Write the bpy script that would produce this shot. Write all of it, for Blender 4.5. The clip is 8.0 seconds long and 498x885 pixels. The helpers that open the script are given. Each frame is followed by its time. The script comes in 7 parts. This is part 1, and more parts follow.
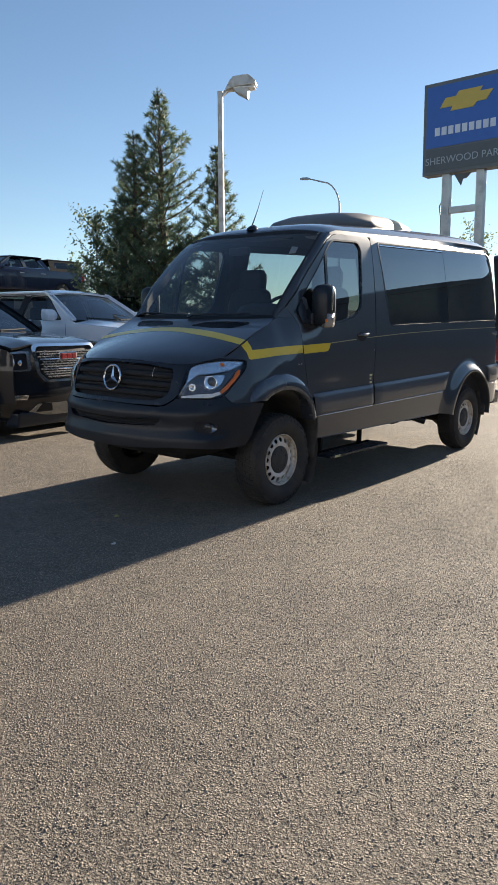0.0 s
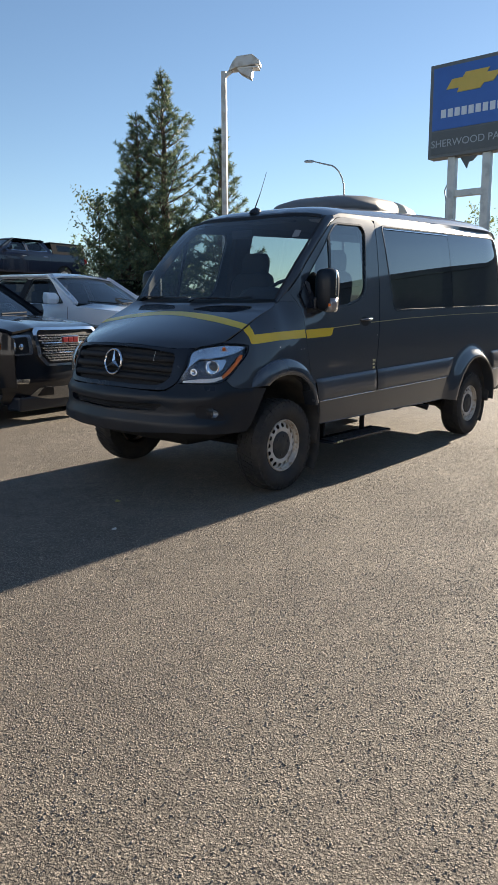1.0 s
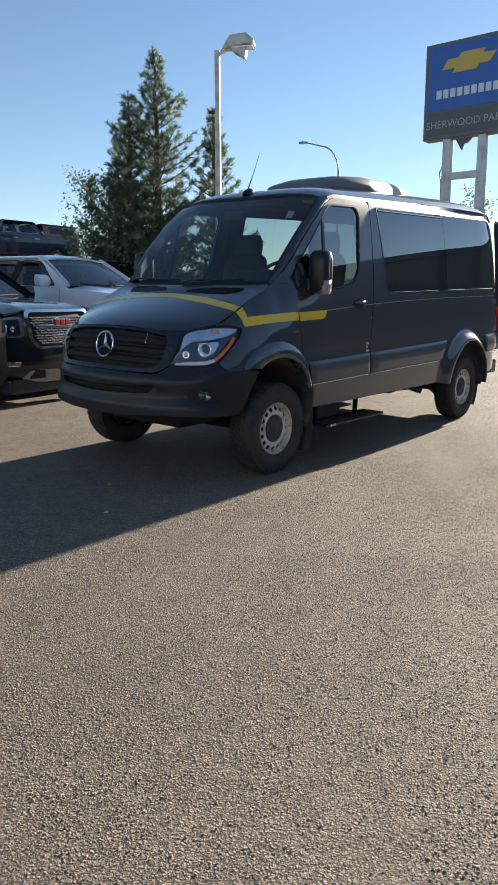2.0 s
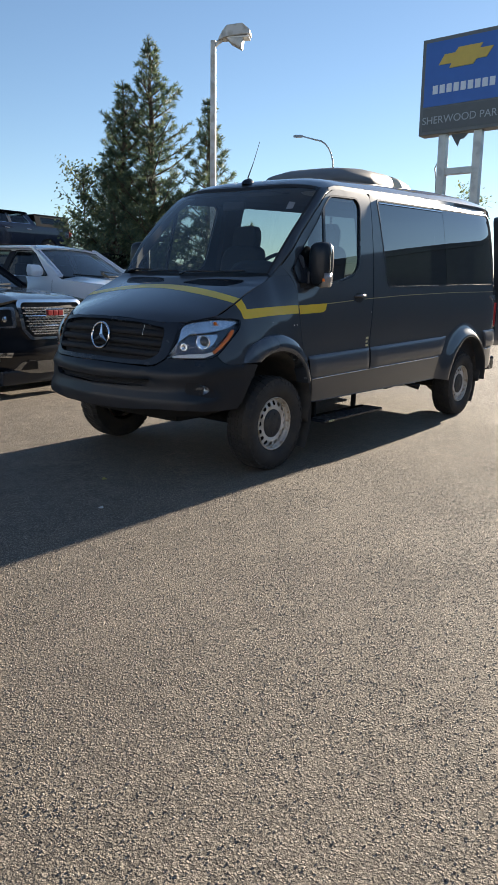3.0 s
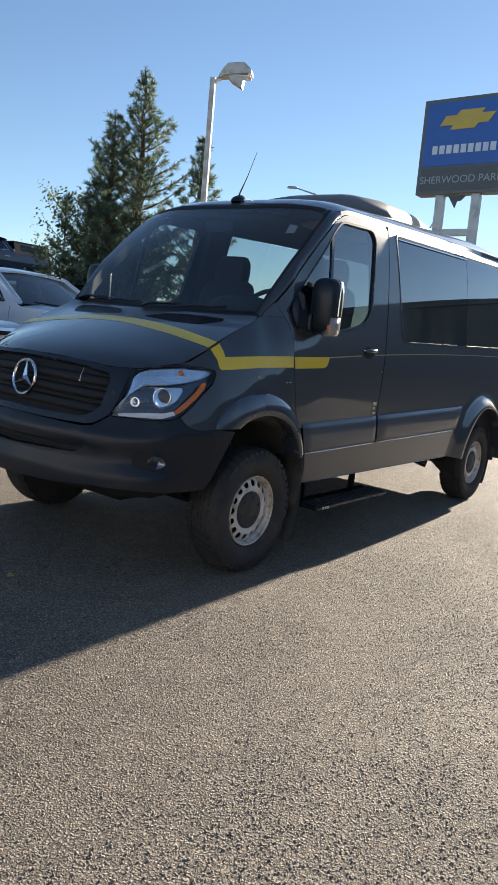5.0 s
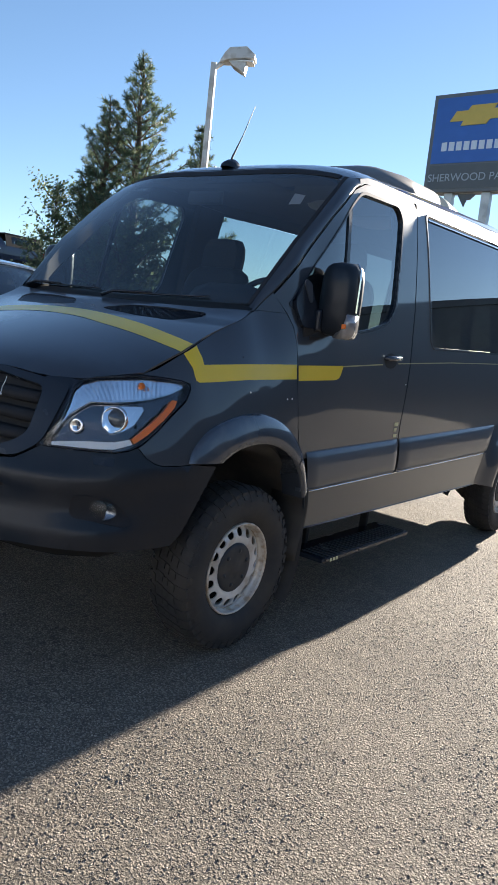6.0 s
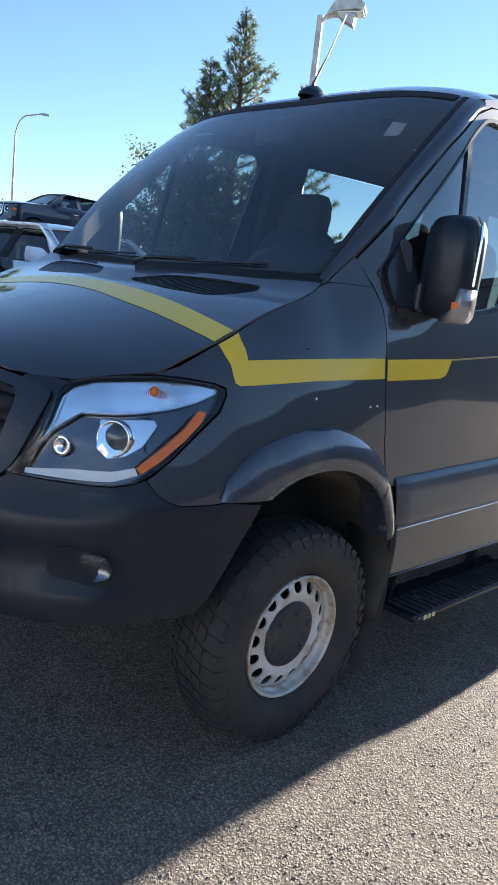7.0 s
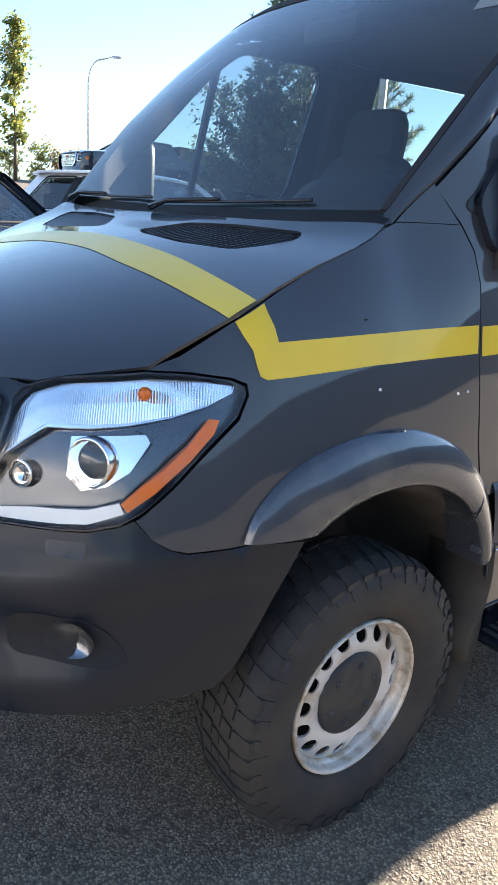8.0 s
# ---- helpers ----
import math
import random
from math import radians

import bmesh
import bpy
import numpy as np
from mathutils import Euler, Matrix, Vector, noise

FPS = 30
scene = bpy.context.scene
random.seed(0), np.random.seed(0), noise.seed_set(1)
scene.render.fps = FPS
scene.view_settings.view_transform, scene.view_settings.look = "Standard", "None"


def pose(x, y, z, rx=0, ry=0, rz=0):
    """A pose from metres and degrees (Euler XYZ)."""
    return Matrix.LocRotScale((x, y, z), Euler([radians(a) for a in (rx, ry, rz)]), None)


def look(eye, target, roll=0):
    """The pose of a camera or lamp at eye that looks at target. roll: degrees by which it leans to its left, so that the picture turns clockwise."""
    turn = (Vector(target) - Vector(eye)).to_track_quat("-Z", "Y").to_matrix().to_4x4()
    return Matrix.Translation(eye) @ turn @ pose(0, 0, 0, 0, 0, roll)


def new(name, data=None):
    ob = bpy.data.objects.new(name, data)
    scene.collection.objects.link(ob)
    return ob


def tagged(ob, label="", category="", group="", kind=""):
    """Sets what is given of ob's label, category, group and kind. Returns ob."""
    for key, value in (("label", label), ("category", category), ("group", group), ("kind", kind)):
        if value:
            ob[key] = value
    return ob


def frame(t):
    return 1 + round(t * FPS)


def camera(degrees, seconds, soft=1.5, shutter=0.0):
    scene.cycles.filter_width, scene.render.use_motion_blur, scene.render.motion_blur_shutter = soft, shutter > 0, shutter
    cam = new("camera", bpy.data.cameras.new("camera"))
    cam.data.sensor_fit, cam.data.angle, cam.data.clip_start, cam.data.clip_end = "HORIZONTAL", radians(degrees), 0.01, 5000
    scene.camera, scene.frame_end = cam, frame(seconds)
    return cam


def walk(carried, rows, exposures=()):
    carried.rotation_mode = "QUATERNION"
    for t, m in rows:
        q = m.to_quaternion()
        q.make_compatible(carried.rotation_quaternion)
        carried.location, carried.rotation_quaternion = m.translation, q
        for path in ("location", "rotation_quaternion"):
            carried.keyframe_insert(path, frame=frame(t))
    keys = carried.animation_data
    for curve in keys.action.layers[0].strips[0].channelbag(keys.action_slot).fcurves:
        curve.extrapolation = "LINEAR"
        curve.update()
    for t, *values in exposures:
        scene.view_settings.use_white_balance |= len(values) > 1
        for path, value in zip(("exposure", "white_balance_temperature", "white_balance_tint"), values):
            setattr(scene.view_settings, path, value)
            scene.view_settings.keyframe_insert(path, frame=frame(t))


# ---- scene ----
cam = camera(38.1, 8.0)
PATH = [
    (0, (4.414, -4.552, 1.389), (3.155, -3.028, 1.087), -0.4),
    (0.5, (4.407, -4.543, 1.388), (3.144, -3.025, 1.07), -0.4),
    (1, (4.399, -4.521, 1.389), (3.138, -3.007, 1.045), -0.2),
    (1.5, (4.396, -4.506, 1.387), (3.145, -2.991, 1.013), -0.2),
    (3, (4.281, -4.455, 1.363), (3.061, -2.921, 0.96), 0.7),
    (3.5, (4.105, -4.338, 1.381), (2.922, -2.776, 0.977), 1.2),
    (4, (3.925, -4.033, 1.35), (2.78, -2.444, 0.943), 2.0),
    (4.5, (3.699, -3.688, 1.343), (2.5, -2.135, 0.954), 3.5),
    (4.7, (3.567, -3.556, 1.337), (2.394, -1.965, 1.035), 5.1),
    (5.8, (2.937, -2.62, 1.375), (1.732, -1.043, 1.126), 4.4),
    (6, (2.788, -2.458, 1.361), (1.613, -0.863, 1.088), 6.2),
    (6.5, (2.55, -2.082, 1.377), (1.305, -0.551, 1.055), 5.5),
    (7, (2.337, -1.69, 1.408), (0.968, -0.281, 1.034), 6.6),
    (7.5, (2.09, -1.385, 1.399), (0.699, -0.022, 0.947), 7.7),
    (8, (1.978, -1.192, 1.449), (0.487, 0.025, 0.904), 3.7),
]
walk(cam, [(t, look(eye, target, roll)) for t, eye, target, roll in PATH],
     exposures=[(0.0, 1.45, 6500, 10), (4.5, 1.5, 6400, 10), (6.0, 1.75, 6150, 10), (6.5, 1.9, 5950, 10), (7.0, 2.15, 5900, 10), (7.5, 2.44, 6050, 10), (8.0, 2.92, 6550, 11)])

# ---- light ----
SUN_WAY = Vector((-0.125, 3.3, 1.0)).normalized()      # from the ground towards the sun
world = bpy.data.worlds.new("sky")
scene.world = world
world.use_nodes = True
_wn = world.node_tree.nodes
_sky = _wn.new("ShaderNodeTexSky")
_sky.sky_type = "NISHITA"
_sky.sun_disc = False
_sky.sun_elevation = math.asin(SUN_WAY.z)
_sky.sun_rotation = math.atan2(SUN_WAY.x, SUN_WAY.y)
_sky.altitude = 700
_sky.air_density = 1.0
_sky.dust_density = 0.08
_sky.ozone_density = 2.2
_wn["Background"].inputs["Strength"].default_value = 0.056
world.node_tree.links.new(_sky.outputs[0], _wn["Background"].inputs["Color"])
_sun = bpy.data.lights.new("sun", "SUN")
_sun.energy, _sun.angle, _sun.color = 5.0, radians(0.53), (1.0, 0.87, 0.70)
new("sun", _sun).matrix_world = look(SUN_WAY * 60, (0, 0, 0))

# ---- materials ----
def material(name, base, rough=0.5, metal=0.0, coat=0.0, spec=0.5, trans=0.0, ior=1.45, alpha=1.0, grain=None, bump=None, patch=None):
    """grain: (scale, amount); bump: (scale, strength, distance); patch: (scale, other colour, share)."""
    m = bpy.data.materials.new(name)
    m.use_nodes = True
    nt = m.node_tree
    b = nt.nodes["Principled BSDF"]
    b.inputs["Base Color"].default_value = (*base, 1)
    b.inputs["Roughness"].default_value = rough
    b.inputs["Metallic"].default_value = metal
    b.inputs["Coat Weight"].default_value = coat
    b.inputs["Coat Roughness"].default_value = 0.04
    b.inputs["Specular IOR Level"].default_value = spec
    b.inputs["Transmission Weight"].default_value = trans
    b.inputs["IOR"].default_value = ior
    b.inputs["Alpha"].default_value = alpha
    co = nt.nodes.new("ShaderNodeTexCoord")
    src = None
    if patch:
        n = nt.nodes.new("ShaderNodeTexNoise")
        n.inputs["Scale"].default_value, n.inputs["Detail"].default_value = patch[0], 5
        nt.links.new(co.outputs["Object"], n.inputs["Vector"])
        r = nt.nodes.new("ShaderNodeMapRange")
        r.inputs["From Min"].default_value, r.inputs["From Max"].default_value = 0.62 - patch[2] * 0.5, 0.72 - patch[2] * 0.3
        nt.links.new(n.outputs["Fac"], r.inputs["Value"])
        mx = nt.nodes.new("ShaderNodeMix")
        mx.data_type = "RGBA"
        mx.inputs["A"].default_value, mx.inputs["B"].default_value = (*base, 1), (*patch[1], 1)
        nt.links.new(r.outputs[0], mx.inputs["Factor"])
        src = mx.outputs["Result"]
    if grain:
        n = nt.nodes.new("ShaderNodeTexNoise")
        n.inputs["Scale"].default_value, n.inputs["Detail"].default_value = grain[0], 6
        nt.links.new(co.outputs["Object"], n.inputs["Vector"])
        r = nt.nodes.new("ShaderNodeMapRange")
        r.inputs["To Min"].default_value, r.inputs["To Max"].default_value = 1 - grain[1], 1 + grain[1]
        nt.links.new(n.outputs["Fac"], r.inputs["Value"])
        mx = nt.nodes.new("ShaderNodeMix")
        mx.data_type, mx.blend_type = "RGBA", "MULTIPLY"
        mx.inputs["Factor"].default_value = 1
        mx.inputs["A"].default_value = (*base, 1)
        if src:
            nt.links.new(src, mx.inputs["A"])
        nt.links.new(r.outputs[0], mx.inputs["B"])
        src = mx.outputs["Result"]
        rr = nt.nodes.new("ShaderNodeMapRange")
        rr.inputs["To Min"].default_value, rr.inputs["To Max"].default_value = max(0.02, rough - grain[1] * 0.25), min(1, rough + grain[1] * 0.25)
        nt.links.new(n.outputs["Fac"], rr.inputs["Value"])
        nt.links.new(rr.outputs[0], b.inputs["Roughness"])
    if src:
        nt.links.new(src, b.inputs["Base Color"])
    if bump:
        n = nt.nodes.new("ShaderNodeTexNoise")
        n.inputs["Scale"].default_value, n.inputs["Detail"].default_value = bump[0], 4
        nt.links.new(co.outputs["Object"], n.inputs["Vector"])
        bp = nt.nodes.new("ShaderNodeBump")
        bp.inputs["Strength"].default_value, bp.inputs["Distance"].default_value = bump[1], bump[2]
        nt.links.new(n.outputs["Fac"], bp.inputs["Height"])
        nt.links.new(bp.outputs[0], b.inputs["Normal"])
    return m


def glass(name, tint, alpha, rough=0.0, shine=0.06):
    """Thin vehicle glass: a clear tinted film with a glossy face."""
    m = bpy.data.materials.new(name)
    m.use_nodes = True
    nt = m.node_tree
    nt.nodes.remove(nt.nodes["Principled BSDF"])
    tr, gl = nt.nodes.new("ShaderNodeBsdfTransparent"), nt.nodes.new("ShaderNodeBsdfGlossy")
    mix, lw = nt.nodes.new("ShaderNodeMixShader"), nt.nodes.new("ShaderNodeLayerWeight")
    tr.inputs["Color"].default_value = (*[c * alpha for c in tint], 1)
    gl.inputs["Roughness"].default_value = rough
    lw.inputs["Blend"].default_value = 0.5
    pw, ad = nt.nodes.new("ShaderNodeMath"), nt.nodes.new("ShaderNodeMath")
    pw.operation, ad.operation = "POWER", "MULTIPLY_ADD"
    pw.inputs[1].default_value = 4.0
    ad.inputs[1].default_value, ad.inputs[2].default_value = 0.9, shine
    nt.links.new(lw.outputs["Facing"], pw.inputs[0])
    nt.links.new(pw.outputs[0], ad.inputs[0])
    nt.links.new(ad.outputs[0], mix.inputs[0])
    nt.links.new(tr.outputs[0], mix.inputs[1])
    nt.links.new(gl.outputs[0], mix.inputs[2])
    nt.links.new(mix.outputs[0], nt.nodes["Material Output"].inputs["Surface"])
    return m


def asphalt_material():
    m = bpy.data.materials.new("asphalt")
    m.use_nodes = True
    nt = m.node_tree
    b = nt.nodes["Principled BSDF"]
    co = nt.nodes.new("ShaderNodeTexCoord")
    warp = nt.nodes.new("ShaderNodeTexNoise")
    warp.inputs["Scale"].default_value = 95
    nt.links.new(co.outputs["Object"], warp.inputs["Vector"])
    add = nt.nodes.new("ShaderNodeVectorMath")
    add.operation = "MULTIPLY_ADD"
    add.inputs[1].default_value = (0.012, 0.012, 0.012)
    nt.links.new(warp.outputs["Color"], add.inputs[0])
    nt.links.new(co.outputs["Object"], add.inputs[2])
    vo = nt.nodes.new("ShaderNodeTexVoronoi")
    vo.inputs["Scale"].default_value = 112
    vo.inputs["Randomness"].default_value = 1.0
    nt.links.new(add.outputs[0], vo.inputs["Vector"])
    vs = nt.nodes.new("ShaderNodeTexVoronoi")
    vs.inputs["Scale"].default_value = 230
    nt.links.new(add.outputs[0], vs.inputs["Vector"])
    # stones of several greys and tans in a dark binder
    ramp = nt.nodes.new("ShaderNodeValToRGB")
    els = ramp.color_ramp.elements
    els[0].position, els[0].color = 0.0, (0.165, 0.141, 0.112, 1)
    els[1].position, els[1].color = 1.0, (0.350, 0.304, 0.245, 1)
    for p, c in ((0.35, (0.212, 0.181, 0.143)), (0.6, (0.265, 0.226, 0.177)), (0.86, (0.310, 0.265, 0.208))):
        e = els.new(p)
        e.color = (*c, 1)
    sep = nt.nodes.new("ShaderNodeSeparateColor")
    nt.links.new(vo.outputs["Color"], sep.inputs[0])
    nt.links.new(sep.outputs[0], ramp.inputs[0])
    gap = nt.nodes.new("ShaderNodeMapRange")
    gap.inputs["From Min"].default_value, gap.inputs["From Max"].default_value = 0.36, 0.62
    nt.links.new(vo.outputs["Distance"], gap.inputs["Value"])
    mx = nt.nodes.new("ShaderNodeMix")
    mx.data_type = "RGBA"
    mx.inputs["B"].default_value = (0.112, 0.095, 0.075, 1)
    nt.links.new(gap.outputs[0], mx.inputs["Factor"])
    nt.links.new(ramp.outputs[0], mx.inputs["A"])
    # scattered dark pits where stones have come away
    pit = nt.nodes.new("ShaderNodeTexVoronoi")
    pit.inputs["Scale"].default_value = 36
    nt.links.new(add.outputs[0], pit.inputs["Vector"])
    psep = nt.nodes.new("ShaderNodeSeparateColor")
    nt.links.new(pit.outputs["Color"], psep.inputs[0])
    few = nt.nodes.new("ShaderNodeMapRange")
    few.inputs["From Min"].default_value, few.inputs["From Max"].default_value = 0.72, 1.0
    few.inputs["To Min"].default_value, few.inputs["To Max"].default_value = 0.0, 0.52
    nt.links.new(psep.outputs[0], few.inputs["Value"])
    near = nt.nodes.new("ShaderNodeMath")
    near.operation = "LESS_THAN"
    nt.links.new(pit.outputs["Distance"], near.inputs[0])
    nt.links.new(few.outputs[0], near.inputs[1])
    pm = nt.nodes.new("ShaderNodeMix")
    pm.data_type = "RGBA"
    pm.inputs["B"].default_value = (0.06, 0.052, 0.044, 1)
    pf = nt.nodes.new("ShaderNodeMath")
    pf.operation = "MULTIPLY"
    pf.inputs[1].default_value = 0.58
    nt.links.new(near.outputs[0], pf.inputs[0])
    nt.links.new(pf.outputs[0], pm.inputs["Factor"])
    nt.links.new(mx.outputs["Result"], pm.inputs["A"])
    # worn, dusty and oily areas
    big = nt.nodes.new("ShaderNodeTexNoise")
    big.inputs["Scale"].default_value, big.inputs["Detail"].default_value = 0.55, 7
    nt.links.new(co.outputs["Object"], big.inputs["Vector"])
    br = nt.nodes.new("ShaderNodeMapRange")
    br.inputs["From Min"].default_value, br.inputs["From Max"].default_value = 0.3, 0.7
    br.inputs["To Min"].default_value, br.inputs["To Max"].default_value = 0.86, 1.16
    nt.links.new(big.outputs["Fac"], br.inputs["Value"])
    mu = nt.nodes.new("ShaderNodeMix")
    mu.data_type, mu.blend_type = "RGBA", "MULTIPLY"
    mu.inputs["Factor"].default_value = 1
    nt.links.new(pm.outputs["Result"], mu.inputs["A"])
    nt.links.new(br.outputs[0], mu.inputs["B"])
    b.inputs["Roughness"].default_value = 0.8
    b.inputs["Specular IOR Level"].default_value = 0.35
    mid = nt.nodes.new("ShaderNodeTexNoise")
    mid.inputs["Scale"].default_value, mid.inputs["Detail"].default_value = 7.0, 6
    nt.links.new(co.outputs["Object"], mid.inputs["Vector"])
    mr = nt.nodes.new("ShaderNodeMapRange")
    mr.inputs["From Min"].default_value, mr.inputs["From Max"].default_value = 0.3, 0.7
    mr.inputs["To Min"].default_value, mr.inputs["To Max"].default_value = 0.86, 1.10
    nt.links.new(mid.outputs["Fac"], mr.inputs["Value"])
    mm = nt.nodes.new("ShaderNodeMix")
    mm.data_type, mm.blend_type = "RGBA", "MULTIPLY"
    mm.inputs["Factor"].default_value = 1
    nt.links.new(mu.outputs["Result"], mm.inputs["A"])
    nt.links.new(mr.outputs[0], mm.inputs["B"])
    nt.links.new(mm.outputs["Result"], b.inputs["Base Color"])
    # some chips stand proud of an uneven binder, the rest lie flush
    proud = nt.nodes.new("ShaderNodeMapRange")
    proud.inputs["From Min"].default_value, proud.inputs["From Max"].default_value = 0.25, 0.95
    nt.links.new(sep.outputs[1], proud.inputs["Value"])
    dome = nt.nodes.new("ShaderNodeMapRange")
    dome.inputs["From Min"].default_value, dome.inputs["From Max"].default_value = 0.18, 0.62
    dome.inputs["To Min"].default_value, dome.inputs["To Max"].default_value = 1.0, 0.0
    nt.links.new(vo.outputs["Distance"], dome.inputs["Value"])
    chip = nt.nodes.new("ShaderNodeMath")
    chip.operation = "MULTIPLY"
    nt.links.new(proud.outputs[0], chip.inputs[0])
    nt.links.new(dome.outputs[0], chip.inputs[1])
    grit = nt.nodes.new("ShaderNodeTexNoise")
    grit.inputs["Scale"].default_value, grit.inputs["Detail"].default_value, grit.inputs["Roughness"].default_value = 120, 3, 0.6
    nt.links.new(co.outputs["Object"], grit.inputs["Vector"])
    rough_h = nt.nodes.new("ShaderNodeMath")
    rough_h.operation = "MULTIPLY_ADD"
    rough_h.inputs[1].default_value = 1.2
    nt.links.new(grit.outputs["Fac"], rough_h.inputs[0])
    nt.links.new(chip.outputs[0], rough_h.inputs[2])
    fine = nt.nodes.new("ShaderNodeMath")
    fine.operation = "MULTIPLY_ADD"
    fine.inputs[1].default_value = -0.30
    nt.links.new(vs.outputs["Distance"], fine.inputs[0])
    nt.links.new(rough_h.outputs[0], fine.inputs[2])
    sunk = nt.nodes.new("ShaderNodeMath")
    sunk.operation = "MULTIPLY_ADD"
    sunk.inputs[1].default_value = -0.8
    nt.links.new(near.outputs[0], sunk.inputs[0])
    nt.links.new(fine.outputs[0], sunk.inputs[2])
    bp = nt.nodes.new("ShaderNodeBump")
    bp.inputs["Strength"].default_value, bp.inputs["Distance"].default_value = 0.9, 0.0060
    nt.links.new(sunk.outputs[0], bp.inputs["Height"])
    nt.links.new(bp.outputs[0], b.inputs["Normal"])
    return m


ASPHALT = asphalt_material()
PAINT = material("grey_van_paint", (0.040, 0.047, 0.058), 0.42, 0.25, 1.0, 0.3, grain=(3, 0.06), bump=(700, 0.02, 0.0004))
PAINT.node_tree.nodes["Principled BSDF"].inputs["Coat IOR"].default_value = 1.52
BUMPER = material("bumper_plastic", (0.010, 0.015, 0.023), 0.36, 0.0, 0.12, 0.35, grain=(9, 0.06), bump=(900, 0.04, 0.0004), patch=(5, (0.014, 0.018, 0.025), 0.3))
LINER = material("wheel_house_plastic", (0.026, 0.025, 0.024), 0.7, grain=(14, 0.3), bump=(120, 0.2, 0.002), patch=(6, (0.045, 0.040, 0.034), 0.35))
TRIM = material("dark_plastic", (0.014, 0.018, 0.027), 0.27, grain=(9, 0.05), bump=(900, 0.04, 0.0004))
FLARE = material("satin_grey_flare", (0.060, 0.070, 0.088), 0.26, 0.4, 1.0, grain=(5, 0.1), patch=(9, (0.085, 0.092, 0.105), 0.2))
MOULD = material("grey_moulding", (0.052, 0.060, 0.074), 0.42, 0.0, 0.45, grain=(6, 0.08))
RUBBER = material("tyre_rubber", (0.024, 0.0245, 0.026), 0.72, grain=(30, 0.35), bump=(260, 0.25, 0.002), patch=(7, (0.04, 0.036, 0.032), 0.4))
STEEL = material("silver_wheel_paint", (0.64, 0.64, 0.63), 0.38, 0.35, grain=(18, 0.15), patch=(9, (0.42, 0.38, 0.33), 0.25))
DIRTYSTEEL = material("dusty_rim_paint", (0.60, 0.56, 0.50), 0.42, 0.35, grain=(22, 0.2), patch=(26, (0.40, 0.31, 0.22), 0.3))
HUBCAP = material("hub_cap_plastic", (0.026, 0.029, 0.034), 0.55, grain=(30, 0.25), patch=(14, (0.045, 0.043, 0.04), 0.3))
CHROME = material("chrome", (0.75, 0.76, 0.78), 0.08, 1.0, grain=(20, 0.1))
BLACK = material("black_interior", (0.014, 0.014, 0.016), 0.75, grain=(30, 0.3), bump=(300, 0.2, 0.001))
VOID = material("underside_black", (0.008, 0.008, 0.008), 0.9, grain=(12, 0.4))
SEATC = material("dark_seat_cloth", (0.02, 0.021, 0.024), 0.9, grain=(60, 0.3), bump=(500, 0.3, 0.001))
YELLOW = material("yellow_vinyl", (0.75, 0.53, 0.03), 0.33, 0.0, 0.3, grain=(6, 0.08))
GOLDLINE = material("gold_pinstripe", (0.42, 0.36, 0.16), 0.35, 0.2)
CLEAR = glass("windscreen_glass", (0.90, 0.98, 0.98), 0.84, 0.0, 0.10)
SIDEGLASS = glass("door_glass", (0.80, 0.9, 0.92), 0.62)
DRIVERGLASS = glass("driver_door_glass", (0.80, 0.9, 0.92), 0.22, 0.0, 0.20)
PRIVACY = glass("privacy_glass", (0.55, 0.62, 0.68), 0.01, 0.0, 0.20)
LENS = glass("lamp_lens", (0.98, 0.99, 1.0), 0.97, 0.0, 0.03)
CLEARCAP = material("clear_repeater_plastic", (0.30, 0.29, 0.29), 0.15, 0.4, 0.6, grain=(60, 0.1))
FOGBOWL = material("fog_lamp_bowl", (0.26, 0.27, 0.29), 0.14, 0.9, grain=(40, 0.2))
SATIN = material("dark_chrome_lamp_plate", (0.12, 0.125, 0.135), 0.16, 0.95, grain=(20, 0.1))
REFLECT = material("lamp_reflector", (0.90, 0.92, 0.95), 0.13, 1.0, grain=(30, 0.1))
AMBER = material("amber_lens", (0.80, 0.17, 0.008), 0.3, 0.0, 0.2, grain=(40, 0.1))
WHITELENS = material("white_lens", (0.80, 0.80, 0.78), 0.15, 0.0, 0.6, grain=(60, 0.08))
REDLENS = material("red_lens", (0.5, 0.02, 0.02), 0.2, 0.0, 0.5, grain=(40, 0.1))
DECAL = material("pale_yellow_decal", (0.62, 0.58, 0.32), 0.5, grain=(60, 0.15))
ACBODY = material("cream_fibreglass", (0.80, 0.72, 0.55), 0.45, grain=(5, 0.1))
BARK = material("bark", (0.09, 0.066, 0.05), 0.9, grain=(12, 0.4), bump=(30, 0.6, 0.02))
GALV = material("galvanised_steel", (0.50, 0.50, 0.49), 0.48, 0.55, grain=(6, 0.15), patch=(3, (0.36, 0.36, 0.36), 0.3))
WHITEPOLE = material("pale_grey_paint", (0.55, 0.54, 0.52), 0.5, 0.0, grain=(4, 0.1), patch=(5, (0.42, 0.39, 0.35), 0.3))

# ---- shape helpers ----
from mathutils.geometry import delaunay_2d_cdt


def part(name, bm, mat, parent=None, label="", smooth=False):
    """Links a bmesh as one mesh object under a thing or a part."""
    me = bpy.data.meshes.new(name)
    bm.to_mesh(me)
    bm.free()
    if smooth:
        me.polygons.foreach_set("use_smooth", [True] * len(me.polygons))
    me.materials.append(mat)
    ob = new(name, me)
    if parent:
        ob.parent = parent
    if label:
        ob["label"] = label
    return ob


